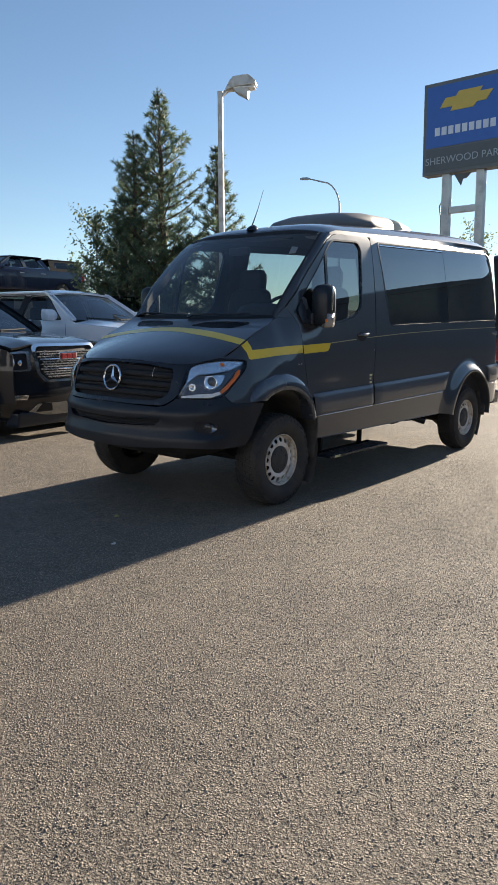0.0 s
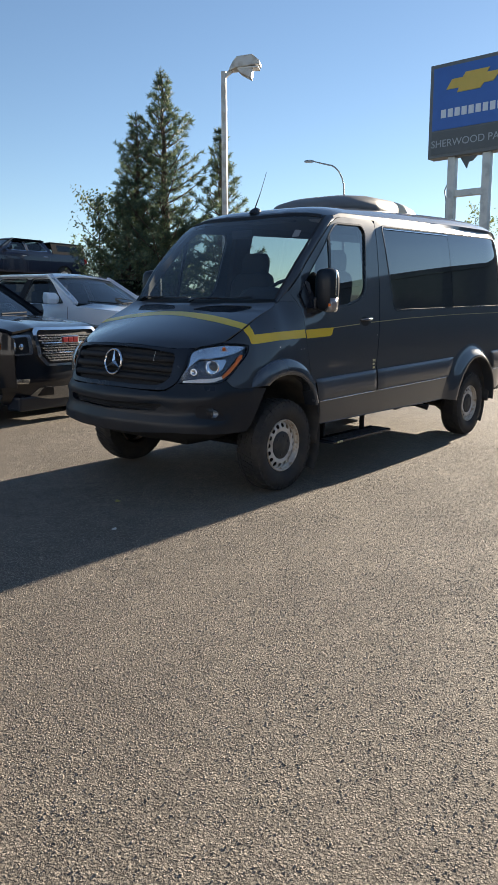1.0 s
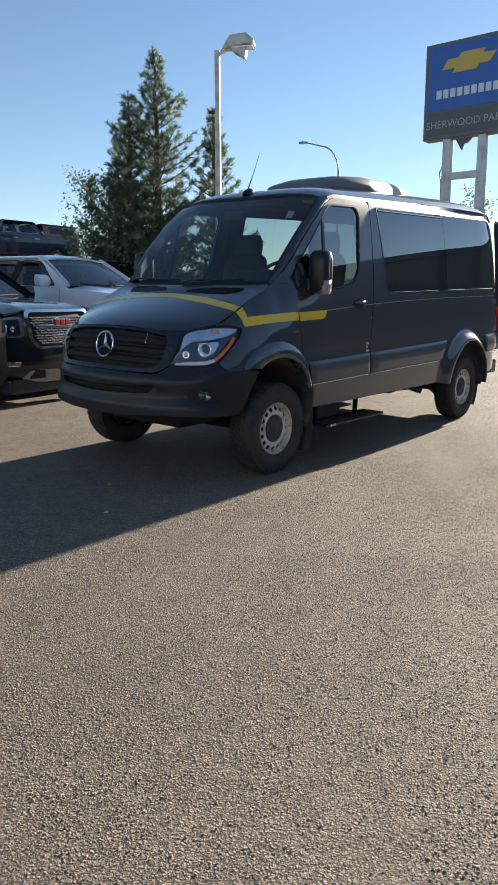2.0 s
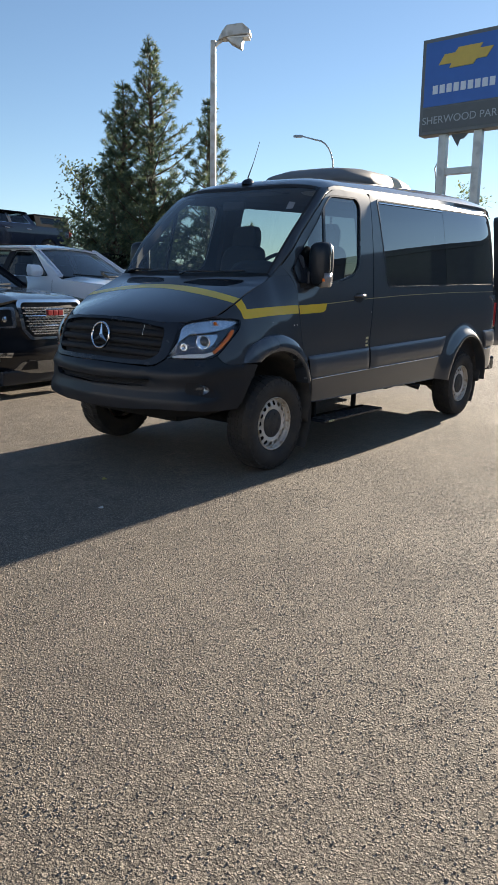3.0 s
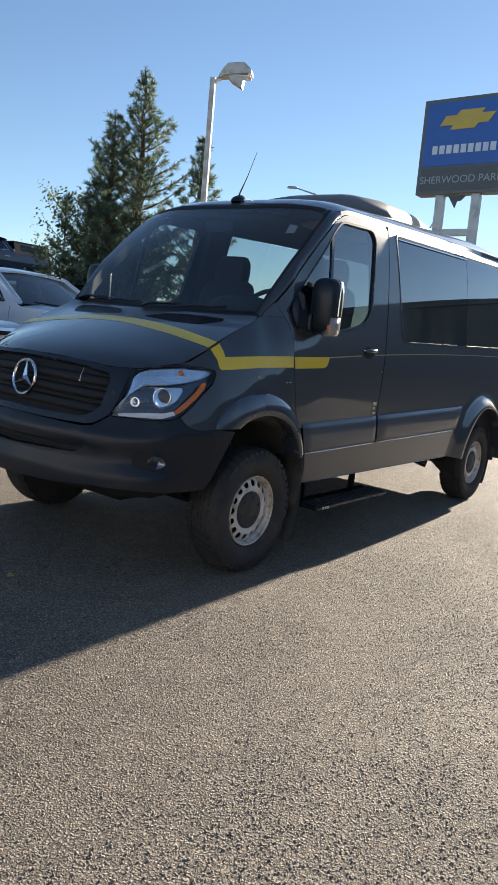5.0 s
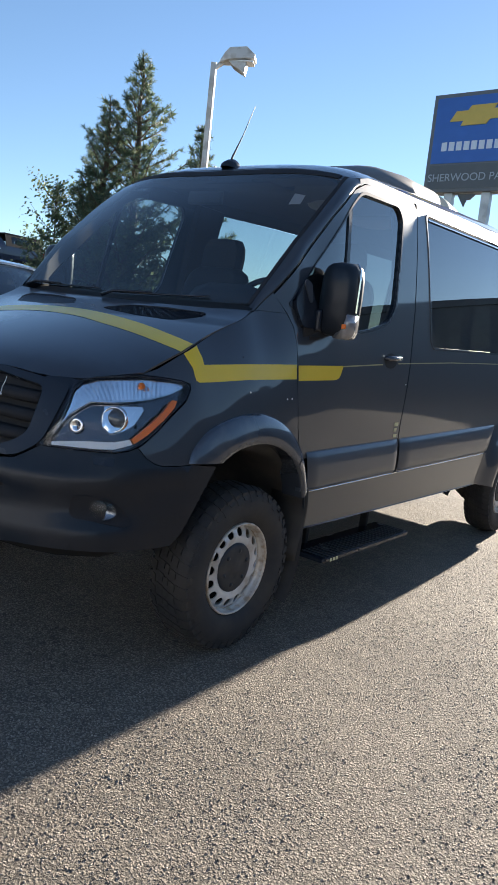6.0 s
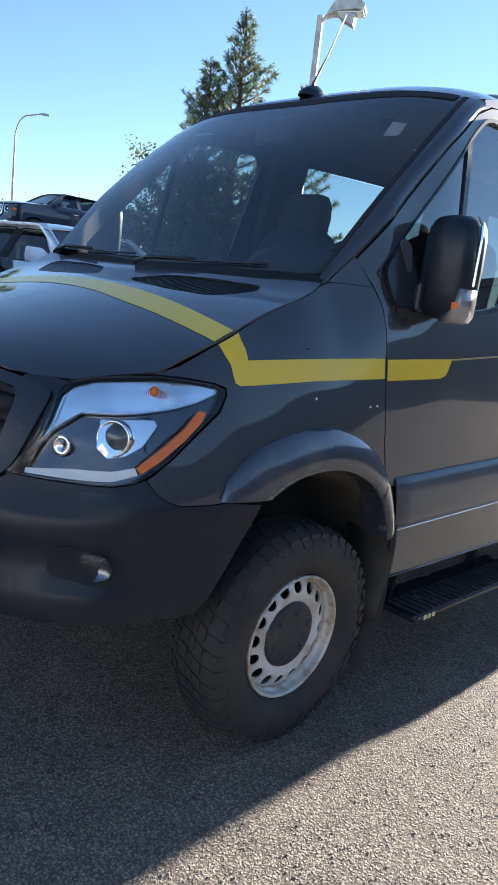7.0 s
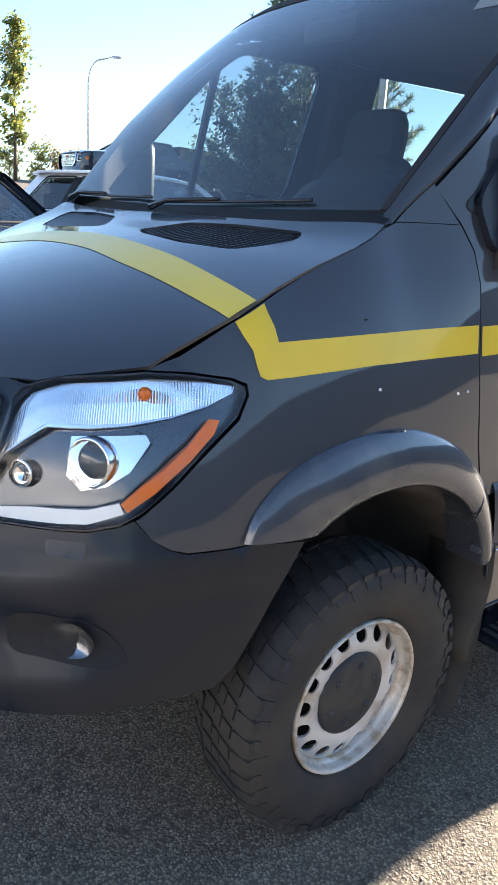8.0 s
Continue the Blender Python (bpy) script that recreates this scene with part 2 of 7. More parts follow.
def thing(name, m, label, category, group="", kind=""):
    ob = new(name)
    ob.matrix_world = m
    ob.empty_display_size = 0.2
    return tagged(ob, label, category, group, kind)


def box(bm, x0, x1, y0, y1, z0, z1, bev=0.0, m=None):
    vs = [bm.verts.new((x, y, z)) for x in (x0, x1) for y in (y0, y1) for z in (z0, z1)]
    fs = [bm.faces.new([vs[i] for i in q]) for q in ((0, 1, 3, 2), (4, 6, 7, 5), (0, 4, 5, 1), (2, 3, 7, 6), (0, 2, 6, 4), (1, 5, 7, 3))]
    if m is not None:
        bmesh.ops.transform(bm, matrix=m, verts=vs)
    if bev:
        es = list({e for f in fs for e in f.edges})
        bmesh.ops.bevel(bm, geom=es, offset=bev, segments=2, profile=0.6, affect="EDGES")
    return bm


def bx(*a, **k):
    return box(bmesh.new(), *a, **k)


def tube(bm, pts, radii, sides=8, caps=True):
    """A round bar along points with a radius at each."""
    pts = [Vector(p) for p in pts]
    if not hasattr(radii, "__len__"):
        radii = [radii] * len(pts)
    rings, up = [], None
    for i, p in enumerate(pts):
        d = (pts[min(i + 1, len(pts) - 1)] - pts[max(i - 1, 0)]).normalized()
        if up is None:
            up = d.orthogonal().normalized()
        up = (up - d * up.dot(d)).normalized()
        side = d.cross(up)
        rings.append([bm.verts.new(p + radii[i] * (math.cos(a) * up + math.sin(a) * side)) for a in (2 * math.pi * k / sides for k in range(sides))])
    for a, b in zip(rings, rings[1:]):
        for k in range(sides):
            bm.faces.new((a[k], a[(k + 1) % sides], b[(k + 1) % sides], b[k]))
    if caps:
        bm.faces.new(rings[0][::-1])
        bm.faces.new(rings[-1])
    return bm


def lathe(bm, profile, steps=48, axis="x", centre=(0, 0, 0), closed=False):
    """Turns (radius, along) pairs round an axis."""
    rings = []
    for r, h in profile:
        ring = []
        for k in range(steps):
            a = 2 * math.pi * k / steps
            c, s = r * math.cos(a), r * math.sin(a)
            v = {"x": (h, c, s), "y": (c, h, s), "z": (c, s, h)}[axis]
            ring.append(bm.verts.new(Vector(v) + Vector(centre)))
        rings.append(ring)
    pairs = list(zip(rings, rings[1:])) + ([(rings[-1], rings[0])] if closed else [])
    for a, b in pairs:
        for k in range(steps):
            bm.faces.new((a[k], a[(k + 1) % steps], b[(k + 1) % steps], b[k]))
    return bm


def hermite(xs, ys, x):
    """A smooth curve through knots."""
    xs, ys = np.asarray(xs, float), np.asarray(ys, float)
    x = min(max(x, xs[0]), xs[-1])
    i = int(min(max(np.searchsorted(xs, x) - 1, 0), len(xs) - 2))
    h = xs[i + 1] - xs[i]

    def slope(k):
        if k == 0:
            return (ys[1] - ys[0]) / (xs[1] - xs[0])
        if k == len(xs) - 1:
            return (ys[-1] - ys[-2]) / (xs[-1] - xs[-2])
        a, b = (ys[k] - ys[k - 1]) / (xs[k] - xs[k - 1]), (ys[k + 1] - ys[k]) / (xs[k + 1] - xs[k])
        return 0.0 if a * b <= 0 else 2 * a * b / (a + b)
    t = (x - xs[i]) / h
    return float((2 * t**3 - 3 * t**2 + 1) * ys[i] + (t**3 - 2 * t**2 + t) * h * slope(i) + (-2 * t**3 + 3 * t**2) * ys[i + 1] + (t**3 - t**2) * h * slope(i + 1))


def inside(p, poly):
    x, y = p
    hit, j = False, len(poly) - 1
    for i in range(len(poly)):
        (xi, yi), (xj, yj) = poly[i], poly[j]
        if (yi > y) != (yj > y) and x < (xj - xi) * (y - yi) / (yj - yi) + xi:
            hit = not hit
        j = i
    return hit


def rounded(poly, r, n=5):
    """A polygon with its corners rounded."""
    out = []
    for i, p in enumerate(poly):
        p, a, b = Vector(p), Vector(poly[i - 1]), Vector(poly[(i + 1) % len(poly)])
        rr = r[i] if hasattr(r, "__len__") else r
        da, db = a - p, b - p
        q = min(rr, da.length * 0.45, db.length * 0.45)
        s, e = p + da.normalized() * q, p + db.normalized() * q
        for k in range(n + 1):
            t = k / n
            v = s * (1 - t) ** 2 + p * 2 * t * (1 - t) + e * t * t
            out.append((v.x, v.y))
    return out


def arc(cx, cy, r, a0, a1, n=16):
    return [(cx + r * math.cos(radians(a0 + (a1 - a0) * k / n)), cy + r * math.sin(radians(a0 + (a1 - a0) * k / n))) for k in range(n + 1)]


def dense(poly, step):
    out = []
    for i, p in enumerate(poly):
        q = poly[(i + 1) % len(poly)]
        n = max(1, int(math.dist(p, q) / step))
        out += [(p[0] + (q[0] - p[0]) * k / n, p[1] + (q[1] - p[1]) * k / n) for k in range(n)]
    return out


def sheet(surf, outer, holes=(), step=0.06, thick=0.012, lift=0.0, flip=False, bm=None, back=False):
    """A pressed panel: an outline with holes in a surface's own two coordinates, with turned-in edges."""
    loops = [dense(outer, step)] + [dense(h, step) for h in holes]
    pts, edges = [], []
    for lp in loops:
        s = len(pts)
        pts += lp
        edges += [(s + k, s + (k + 1) % len(lp)) for k in range(len(lp))]
    xs, ys = [p[0] for p in outer], [p[1] for p in outer]
    border = np.array(pts)
    gx = np.arange(min(xs) + step / 2, max(xs), step)
    gy = np.arange(min(ys) + step / 2, max(ys), step)
    for a in gx:
        for b in gy:
            if inside((a, b), outer) and not any(inside((a, b), h) for h in holes) and np.min((border[:, 0] - a) ** 2 + (border[:, 1] - b) ** 2) > (step * 0.45) ** 2:
                pts.append((float(a), float(b)))
    vs, _, fs, _, _, _ = delaunay_2d_cdt([Vector(p) for p in pts], edges, [], 0, 1e-6)
    bm = bm or bmesh.new()

    def at(p):
        o = Vector(surf(p[0], p[1]))
        e = 0.004
        n = (Vector(surf(p[0] + e, p[1])) - Vector(surf(p[0] - e, p[1]))).cross(Vector(surf(p[0], p[1] + e)) - Vector(surf(p[0], p[1] - e))).normalized()
        if flip:
            n = -n
        return o + n * lift, n
    placed = [at((v.x, v.y)) for v in vs]
    top = [bm.verts.new(p) for p, _ in placed]
    count = {}
    keep = []
    for f in fs:
        c = (sum(vs[i].x for i in f) / len(f), sum(vs[i].y for i in f) / len(f))
        if not inside(c, loops[0]) or any(inside(c, h) for h in loops[1:]):
            continue
        a, b, d = (vs[i] for i in f[:3])
        if abs((b - a).cross(d - a)) < 2e-4 * max((b - a).length, (d - b).length, (a - d).length):
            continue
        keep.append(f)
        g = bm.faces.new([top[i] for i in (reversed(f) if flip else f)])
        g.smooth = True
        for i in range(len(f)):
            a, b = f[i], f[(i + 1) % len(f)]
            count.setdefault((min(a, b), max(a, b)), []).append((a, b))
    if thick:
        low, rim = {}, {}
        for key, es in count.items():
            if len(es) == 1:
                a, b = es[0]
                for i in (a, b):
                    if i not in low:
                        p, n = placed[i]
                        rim[i] = bm.verts.new(p)
                        low[i] = bm.verts.new(p - n * thick)
                q = (rim[b], rim[a], low[a], low[b])
                bm.faces.new(q[::-1] if flip else q)
        if back:
            under = [bm.verts.new(p - n * thick) for p, n in placed]
            for f in keep:
                bm.faces.new([under[i] for i in (f if flip else reversed(f))]).smooth = True
    for v in [v for v in bm.verts if not v.link_faces]:
        bm.verts.remove(v)
    return bm


def loft(bm, rings, closed=True, caps=True):
    """Skins rings of points."""
    made = [[bm.verts.new(p) for p in r] for r in rings]
    n = len(made[0])
    for a, b in zip(made, made[1:]):
        for k in range(n if closed else n - 1):
            bm.faces.new((a[k], a[(k + 1) % n], b[(k + 1) % n], b[k]))
    if caps:
        bm.faces.new(made[0][::-1])
        bm.faces.new(made[-1])
    return bm


def soft(ob, width=0.01, segments=2, angle=30):
    """Rounds a part's edges."""
    md = ob.modifiers.new("edges", "BEVEL")
    md.width, md.segments, md.limit_method, md.angle_limit = width, segments, "ANGLE", radians(angle)
    md.harden_normals = False
    return ob

# ---- ground and distance ----
def lie(x):
    """Height of the lot, which climbs towards the trees."""
    return hermite([-60, -24.5, -18, -12, -8, -5.0, -3.0, -1.6, -0.93, 0.0, 0.93, 2.2, 60], [2.95, 2.93, 1.95, 0.75, 0.24, 0.085, 0.075, 0.060, 0.0455, 0.0227, 0.0, -0.012, -0.012], x)


def ground():
    xs = [-1500, -200, -60, -40, -30, -27] + [-24.5 + 0.5 * k for k in range(44)] + [-2.5, -2, -1.6, -1.25, -0.93, -0.5, 0, 0.5, 0.93, 1.3, 1.7, 2.2, 4, 8, 20, 60, 300, 1500]
    ys = [-1500, -60, -20, -8, -4, 0, 4, 8, 14, 20, 40, 90, 300, 1500]
    bm = bmesh.new()
    g = [[bm.verts.new((x, y, lie(x))) for y in ys] for x in xs]
    for i in range(len(xs) - 1):
        for j in range(len(ys) - 1):
            bm.faces.new((g[i][j], g[i + 1][j], g[i + 1][j + 1], g[i][j + 1])).smooth = True
    return tagged(part("ground", bm, ASPHALT), "grey-brown asphalt parking lot with exposed stone chips", "ground", kind="structure")


ground()


def stone_chips():
    """Chips that stand out of the worn surface, thinning out towards the edge of the stretch that is walked past."""
    rng = np.random.default_rng(11)
    area = np.array([(2.2, -4.3), (4.6, -3.3), (4.0, 0.4), (2.9, 3.6), (1.1, 3.4), (0.95, 0.0), (0.2, -0.9), (-0.1, -2.6), (1.1, -3.8)])
    n = 300000
    p = np.stack([rng.uniform(-0.1, 4.6, n), rng.uniform(-4.3, 3.6, n)], 1)
    q = np.roll(area, -1, 0)
    hit = np.zeros(n, bool)
    near = np.full(n, 9.0)
    for (x0, y0), (x1, y1) in zip(area, q):
        cross = (y0 > p[:, 1]) != (y1 > p[:, 1])
        if y1 != y0:
            hit ^= cross & (p[:, 0] < (x1 - x0) * (p[:, 1] - y0) / (y1 - y0) + x0)
        e = np.array([x1 - x0, y1 - y0])
        t = np.clip(((p - (x0, y0)) @ e) / (e @ e), 0, 1)[:, None]
        near = np.minimum(near, np.linalg.norm(p - ((x0, y0) + t * e), axis=1))
    # patchy wear: waves of several lengths raise and lower the density
    wear = 0.72 + 0.16 * np.sin(p[:, 0] * 2.9 + 1.3 * np.sin(p[:, 1] * 1.7)) + 0.14 * np.sin(p[:, 1] * 4.1 + 2.0 * np.sin(p[:, 0] * 3.3)) + 0.10 * np.sin(p[:, 0] * 11 + p[:, 1] * 7)
    keep = hit & (rng.random(n) < wear * np.clip(near / 1.0, 0, 1) ** 0.8)
    p = p[keep]
    n = len(p)
    r = 0.0020 + 0.0036 * rng.random(n) ** 2.2
    h = r * rng.uniform(0.34, 0.92, n)
    turn = rng.uniform(0, 2 * math.pi, n)
    k = np.arange(4) * math.pi / 2
    ang = turn[:, None] + k + rng.uniform(-0.35, 0.35, (n, 4))
    rad = r[:, None] * rng.uniform(0.75, 1.25, (n, 4))
    top = rng.uniform(0.45, 0.8, (n, 4))
    xs = np.linspace(-0.2, 4.7, 99)
    z0 = np.interp(p[:, 0], xs, [lie(x) for x in xs])
    co = np.empty((n, 8, 3))
    co[:, :4, 0], co[:, :4, 1] = p[:, :1] + rad * np.cos(ang), p[:, 1:] + rad * np.sin(ang)
    co[:, 4:, 0], co[:, 4:, 1] = p[:, :1] + rad * top * np.cos(ang), p[:, 1:] + rad * top * np.sin(ang)
    co[:, :4, 2] = (z0 - 0.002)[:, None]
    co[:, 4:, 2] = z0[:, None] + h[:, None] * rng.uniform(0.6, 1.15, (n, 4))
    quad = np.array([(0, 1, 5, 4), (1, 2, 6, 5), (2, 3, 7, 6), (3, 0, 4, 7), (4, 5, 6, 7)])
    idx = (np.arange(n)[:, None, None] * 8 + quad).reshape(-1)
    me = bpy.data.meshes.new("stone_chips")
    me.vertices.add(n * 8)
    me.vertices.foreach_set("co", co.reshape(-1))
    me.loops.add(len(idx))
    me.loops.foreach_set("vertex_index", idx)
    me.polygons.add(n * 5)
    me.polygons.foreach_set("loop_start", np.arange(n * 5) * 4)
    me.update(calc_edges=True)
    me.materials.append(CHIPS)
    return tagged(new("stone_chips", me), "grey and tan stone chips standing out of the asphalt", "gravel", kind="stuff")


def chip_material():
    m = material("stone_chip", (0.25, 0.215, 0.17), 0.75)
    nt = m.node_tree
    geo, ramp = nt.nodes.new("ShaderNodeNewGeometry"), nt.nodes.new("ShaderNodeValToRGB")
    els = ramp.color_ramp.elements
    els[0].color, els[1].color = (0.12, 0.103, 0.083, 1), (0.46, 0.405, 0.33, 1)
    for at, c in ((0.3, (0.20, 0.172, 0.137)), (0.7, (0.29, 0.25, 0.20)), (0.92, (0.35, 0.305, 0.245))):
        els.new(at).color = (*c, 1)
    nt.links.new(geo.outputs["Random Per Island"], ramp.inputs[0])
    nt.links.new(ramp.outputs[0], nt.nodes["Principled BSDF"].inputs["Base Color"])
    return m


CHIPS = chip_material()
stone_chips()


def building(name, m, w, d, h, bays, label, skin):
    """A low plain building, its front on the local y = 0: walls, parapet, roof, a run of glazing bays."""
    b = thing(name, m, label, "building")
    part("wall", bx(-w / 2, w / 2, -d, 0, -0.3, h), skin, b)
    part("parapet", bx(-w / 2 - 0.15, w / 2 + 0.15, -d - 0.15, 0.15, h, h + 0.5, bev=0.03), DARKCLAD, b, "dark metal parapet")
    part("roof", bx(-w / 2 + 0.5, w / 2 - 0.5, -d + 0.5, -0.5, h + 0.5, h + 0.55), DARKCLAD, b)
    for k in range(bays):
        x = -w / 2 + w * k / bays
        part("window", bx(x + 0.5, x + 3.5, -0.05, 0.04, 0.5, 2.9), DARKPANE, b, "dark shop window")
    return b


WALLTAN = material("grey_render", (0.36, 0.38, 0.42), 0.85, grain=(2, 0.12), bump=(60, 0.2, 0.004), patch=(0.4, (0.30, 0.32, 0.36), 0.4))
DARKCLAD = material("dark_cladding", (0.15, 0.16, 0.18), 0.95, 0.0, grain=(2, 0.2))
DARKPANE = material("shop_glass", (0.02, 0.024, 0.03), 0.06, 0.0, 0.5, grain=(1, 0.1))
building("showroom", pose(6, -20, 0), 56, 14, 6.2, 14, "low grey showroom with dark windows and parapet", WALLTAN)
# unseen block, added only for the tone it reflects into the van's wing
building("reflection_block", pose(30, 8, 0, 0, 0, 96), 44, 10, 6.4, 0, "low plain grey block added out of view to shape the van's reflections", DARKCLAD)
building("workshop", pose(16.2, 40.0, 0, 0, 0, 158), 34, 12, 8.4, 0, "low plain dark clad workshop", DARKCLAD)

# ---- the van ----
# Plan line of the body at its widest: nose, corner, side, tail (x, y).
_KN = [(0, -0.985), (0.20, -0.975), (0.42, -0.942), (0.60, -0.882), (0.74, -0.782), (0.84, -0.655), (0.905, -0.50), (0.95, -0.32), (0.975, -0.10), (0.985, 0.2), (0.987, 0.6),
       (0.987, 1.5), (0.987, 2.5), (0.987, 3.5), (0.985, 4.2), (0.975, 4.45), (0.955, 4.58), (0.92, 4.66)]
_U = [0.0]
for _a, _b in zip(_KN, _KN[1:]):
    _U.append(_U[-1] + math.dist(_a, _b))
_UD = np.linspace(0, _U[-1], 900)
_CX = np.array([hermite(_U, [p[0] for p in _KN], u) for u in _UD])
_CY = np.array([hermite(_U, [p[1] for p in _KN], u) for u in _UD])
ZK = [0.22, 0.40, 0.55, 0.70, 0.85, 0.95, 1.05, 1.15, 1.25, 1.35, 1.5, 1.7, 1.9, 2.1, 2.25, 2.35]
INSET = [   # how far the body lies inside the plan line at the heights above, at the station of that y
    (-0.985, [0.15, 0.04, 0.0, 0.0, 0.035, 0.085, 0.105, 0.145, 0.24, 0.40, 0.6, 0.8, 1, 1.2, 1.4, 1.5]),
    (-0.80, [0.15, 0.05, 0.0, 0.0, 0.03, 0.065, 0.10, 0.145, 0.23, 0.36, 0.5, 0.7, 0.9, 1.1, 1.2, 1.3]),
    (-0.50, [0.12, 0.045, 0.010, 0.0, 0.005, 0.025, 0.055, 0.095, 0.15, 0.22, 0.35, 0.5, 0.7, 0.8, 0.9, 1.0]),
    (-0.28, [0.08, 0.03, 0.01, 0.0, 0.0, 0.012, 0.03, 0.055, 0.085, 0.145, 0.25, 0.4, 0.5, 0.6, 0.7, 0.8]),
    (0.05, [0.04, 0.02, 0.005, 0.0, 0.002, 0.008, 0.018, 0.032, 0.055, 0.090, 0.155, 0.2, 0.26, 0.3, 0.3, 0.3]),
    (0.35, [0.03, 0.015, 0.005, 0.0, 0.004, 0.01, 0.014, 0.02, 0.031, 0.047, 0.08, 0.11, 0.142, 0.175, 0.208, 0.24]),
    (0.7, [0.03, 0.015, 0.005, 0.0, 0.005, 0.01, 0.012, 0.015, 0.021, 0.031, 0.052, 0.08, 0.11, 0.145, 0.182, 0.225]),
    (4.66, [0.03, 0.015, 0.005, 0.0, 0.005, 0.01, 0.012, 0.015, 0.021, 0.031, 0.052, 0.08, 0.11, 0.145, 0.182, 0.225]),
]


def plan_u(y):
    return float(np.interp(y, _CY, _UD))


_IU = [plan_u(y) for y, _ in INSET]
_ZD = np.linspace(0.2, 2.4, 221)
_IT = np.array([[hermite(ZK, row, z) for z in _ZD] for _, row in INSET])


def inset(u, z):
    k = min(max((z - 0.2) / 0.01, 0), 219.999)
    i = int(k)
    col = _IT[:, i] * (1 - k + i) + _IT[:, i + 1] * (k - i)
    j = int(min(max(np.searchsorted(_IU, u) - 1, 0), len(_IU) - 2))
    t = min(max((u - _IU[j]) / (_IU[j + 1] - _IU[j]), 0), 1)
    t = t * t * (3 - 2 * t)
    return col[j] * (1 - t) + col[j + 1] * t


def wall(u, z):
    """A point of the body's skin: u along the plan line from the nose (negative on the other side), z its height."""
    s, a = (1, u) if u >= 0 else (-1, -u)
    x, y = float(np.interp(a, _UD, _CX)), float(np.interp(a, _UD, _CY))
    x1, y1 = float(np.interp(a + 0.03, _UD, _CX)), float(np.interp(a + 0.03, _UD, _CY))
    x0, y0 = float(np.interp(max(a - 0.03, 0), _UD, _CX)), float(np.interp(max(a - 0.03, 0), _UD, _CY))
    tx, ty = x1 - x0, y1 - y0
    if a < 0.03:
        tx, ty = 1, 0.0
    n = math.hypot(tx, ty)
    d = inset(a, z)
    return (s * (x - d * ty / n), y + d * tx / n, z)


def yu(u):
    return float(np.interp(u, _UD, _CY))


def side(s):
    """The skin as a function of y and height, on the driver's (1) or the other (-1) flank."""
    return lambda y, z: wall(s * plan_u(y), z)


# Heights along the middle line, and of the edge where flank meets top.
def middle(y):
    return hermite([-0.86, -0.83, -0.78, -0.68, -0.5, -0.25, -0.02, 0.03, 0.35, 0.68, 0.76, 0.88, 1.2, 2.5, 4.0, 4.45, 4.62, 4.68],
                   [1.10, 1.155, 1.195, 1.245, 1.315, 1.40, 1.475, 1.51, 1.935, 2.230, 2.288, 2.330, 2.375, 2.468, 2.53, 2.52, 2.45, 2.37], y)


def edge_z(y):
    return hermite([-0.5, -0.42, -0.357, -0.28, -0.15, 0.05, 0.12, 0.36, 0.60, 0.82, 1.0, 1.5, 3.0, 4.4, 4.62, 4.68], [1.202, 1.250, 1.289, 1.329, 1.391, 1.485, 1.56, 1.83, 2.06, 2.225, 2.27, 2.292, 2.362, 2.40, 2.37, 2.30], y)


def edge_x(y):
    return wall(plan_u(y), edge_z(y))[0]


def bonnet(x, y):
    a = abs(x)
    fade = hermite([-0.9, -0.5, -0.28, 0.05], [1.0, 1.0, 0.66, 0.12], y)
    crown = lambda q, v: middle(v - 0.27 * (q / 0.79) ** 2.2 * fade) - 0.012 * (q / 0.8) ** 2
    # the rim comes up flush with the top of the wing
    v = min(0.05, max(-0.5, y))
    e = edge_x(v)
    return (x, y, crown(a, y) + (edge_z(v) - 0.001 - crown(e, v)) * (a / e) ** 6)


def canopy(x, y):
    e, m, z = edge_x(y), middle(y), edge_z(y)
    k = min(abs(x) / e, 1)
    p = hermite([0.0, 0.45, 0.75, 1.0, 4.6], [2.0, 2.25, 3.3, 4.8, 4.8], y)
    return (x, y, m - (m - z) * k ** p)


van = thing("van", Matrix.Translation((0.93, 0, 0)) @ pose(0, 0, 0, 0, 1.4, 0) @ Matrix.Translation((-0.93, 0, 0)), "dark grey passenger van with a yellow stripe, raised suspension", "van")
AX = (0.03, 3.667)      # axles
WHEEL_R = 0.379
ARCH_R = 0.545
ARCH_Z = 0.385


def front_arch(r, a0, a1, n=18):
    return arc(AX[0], ARCH_Z, r, a0, a1, n)


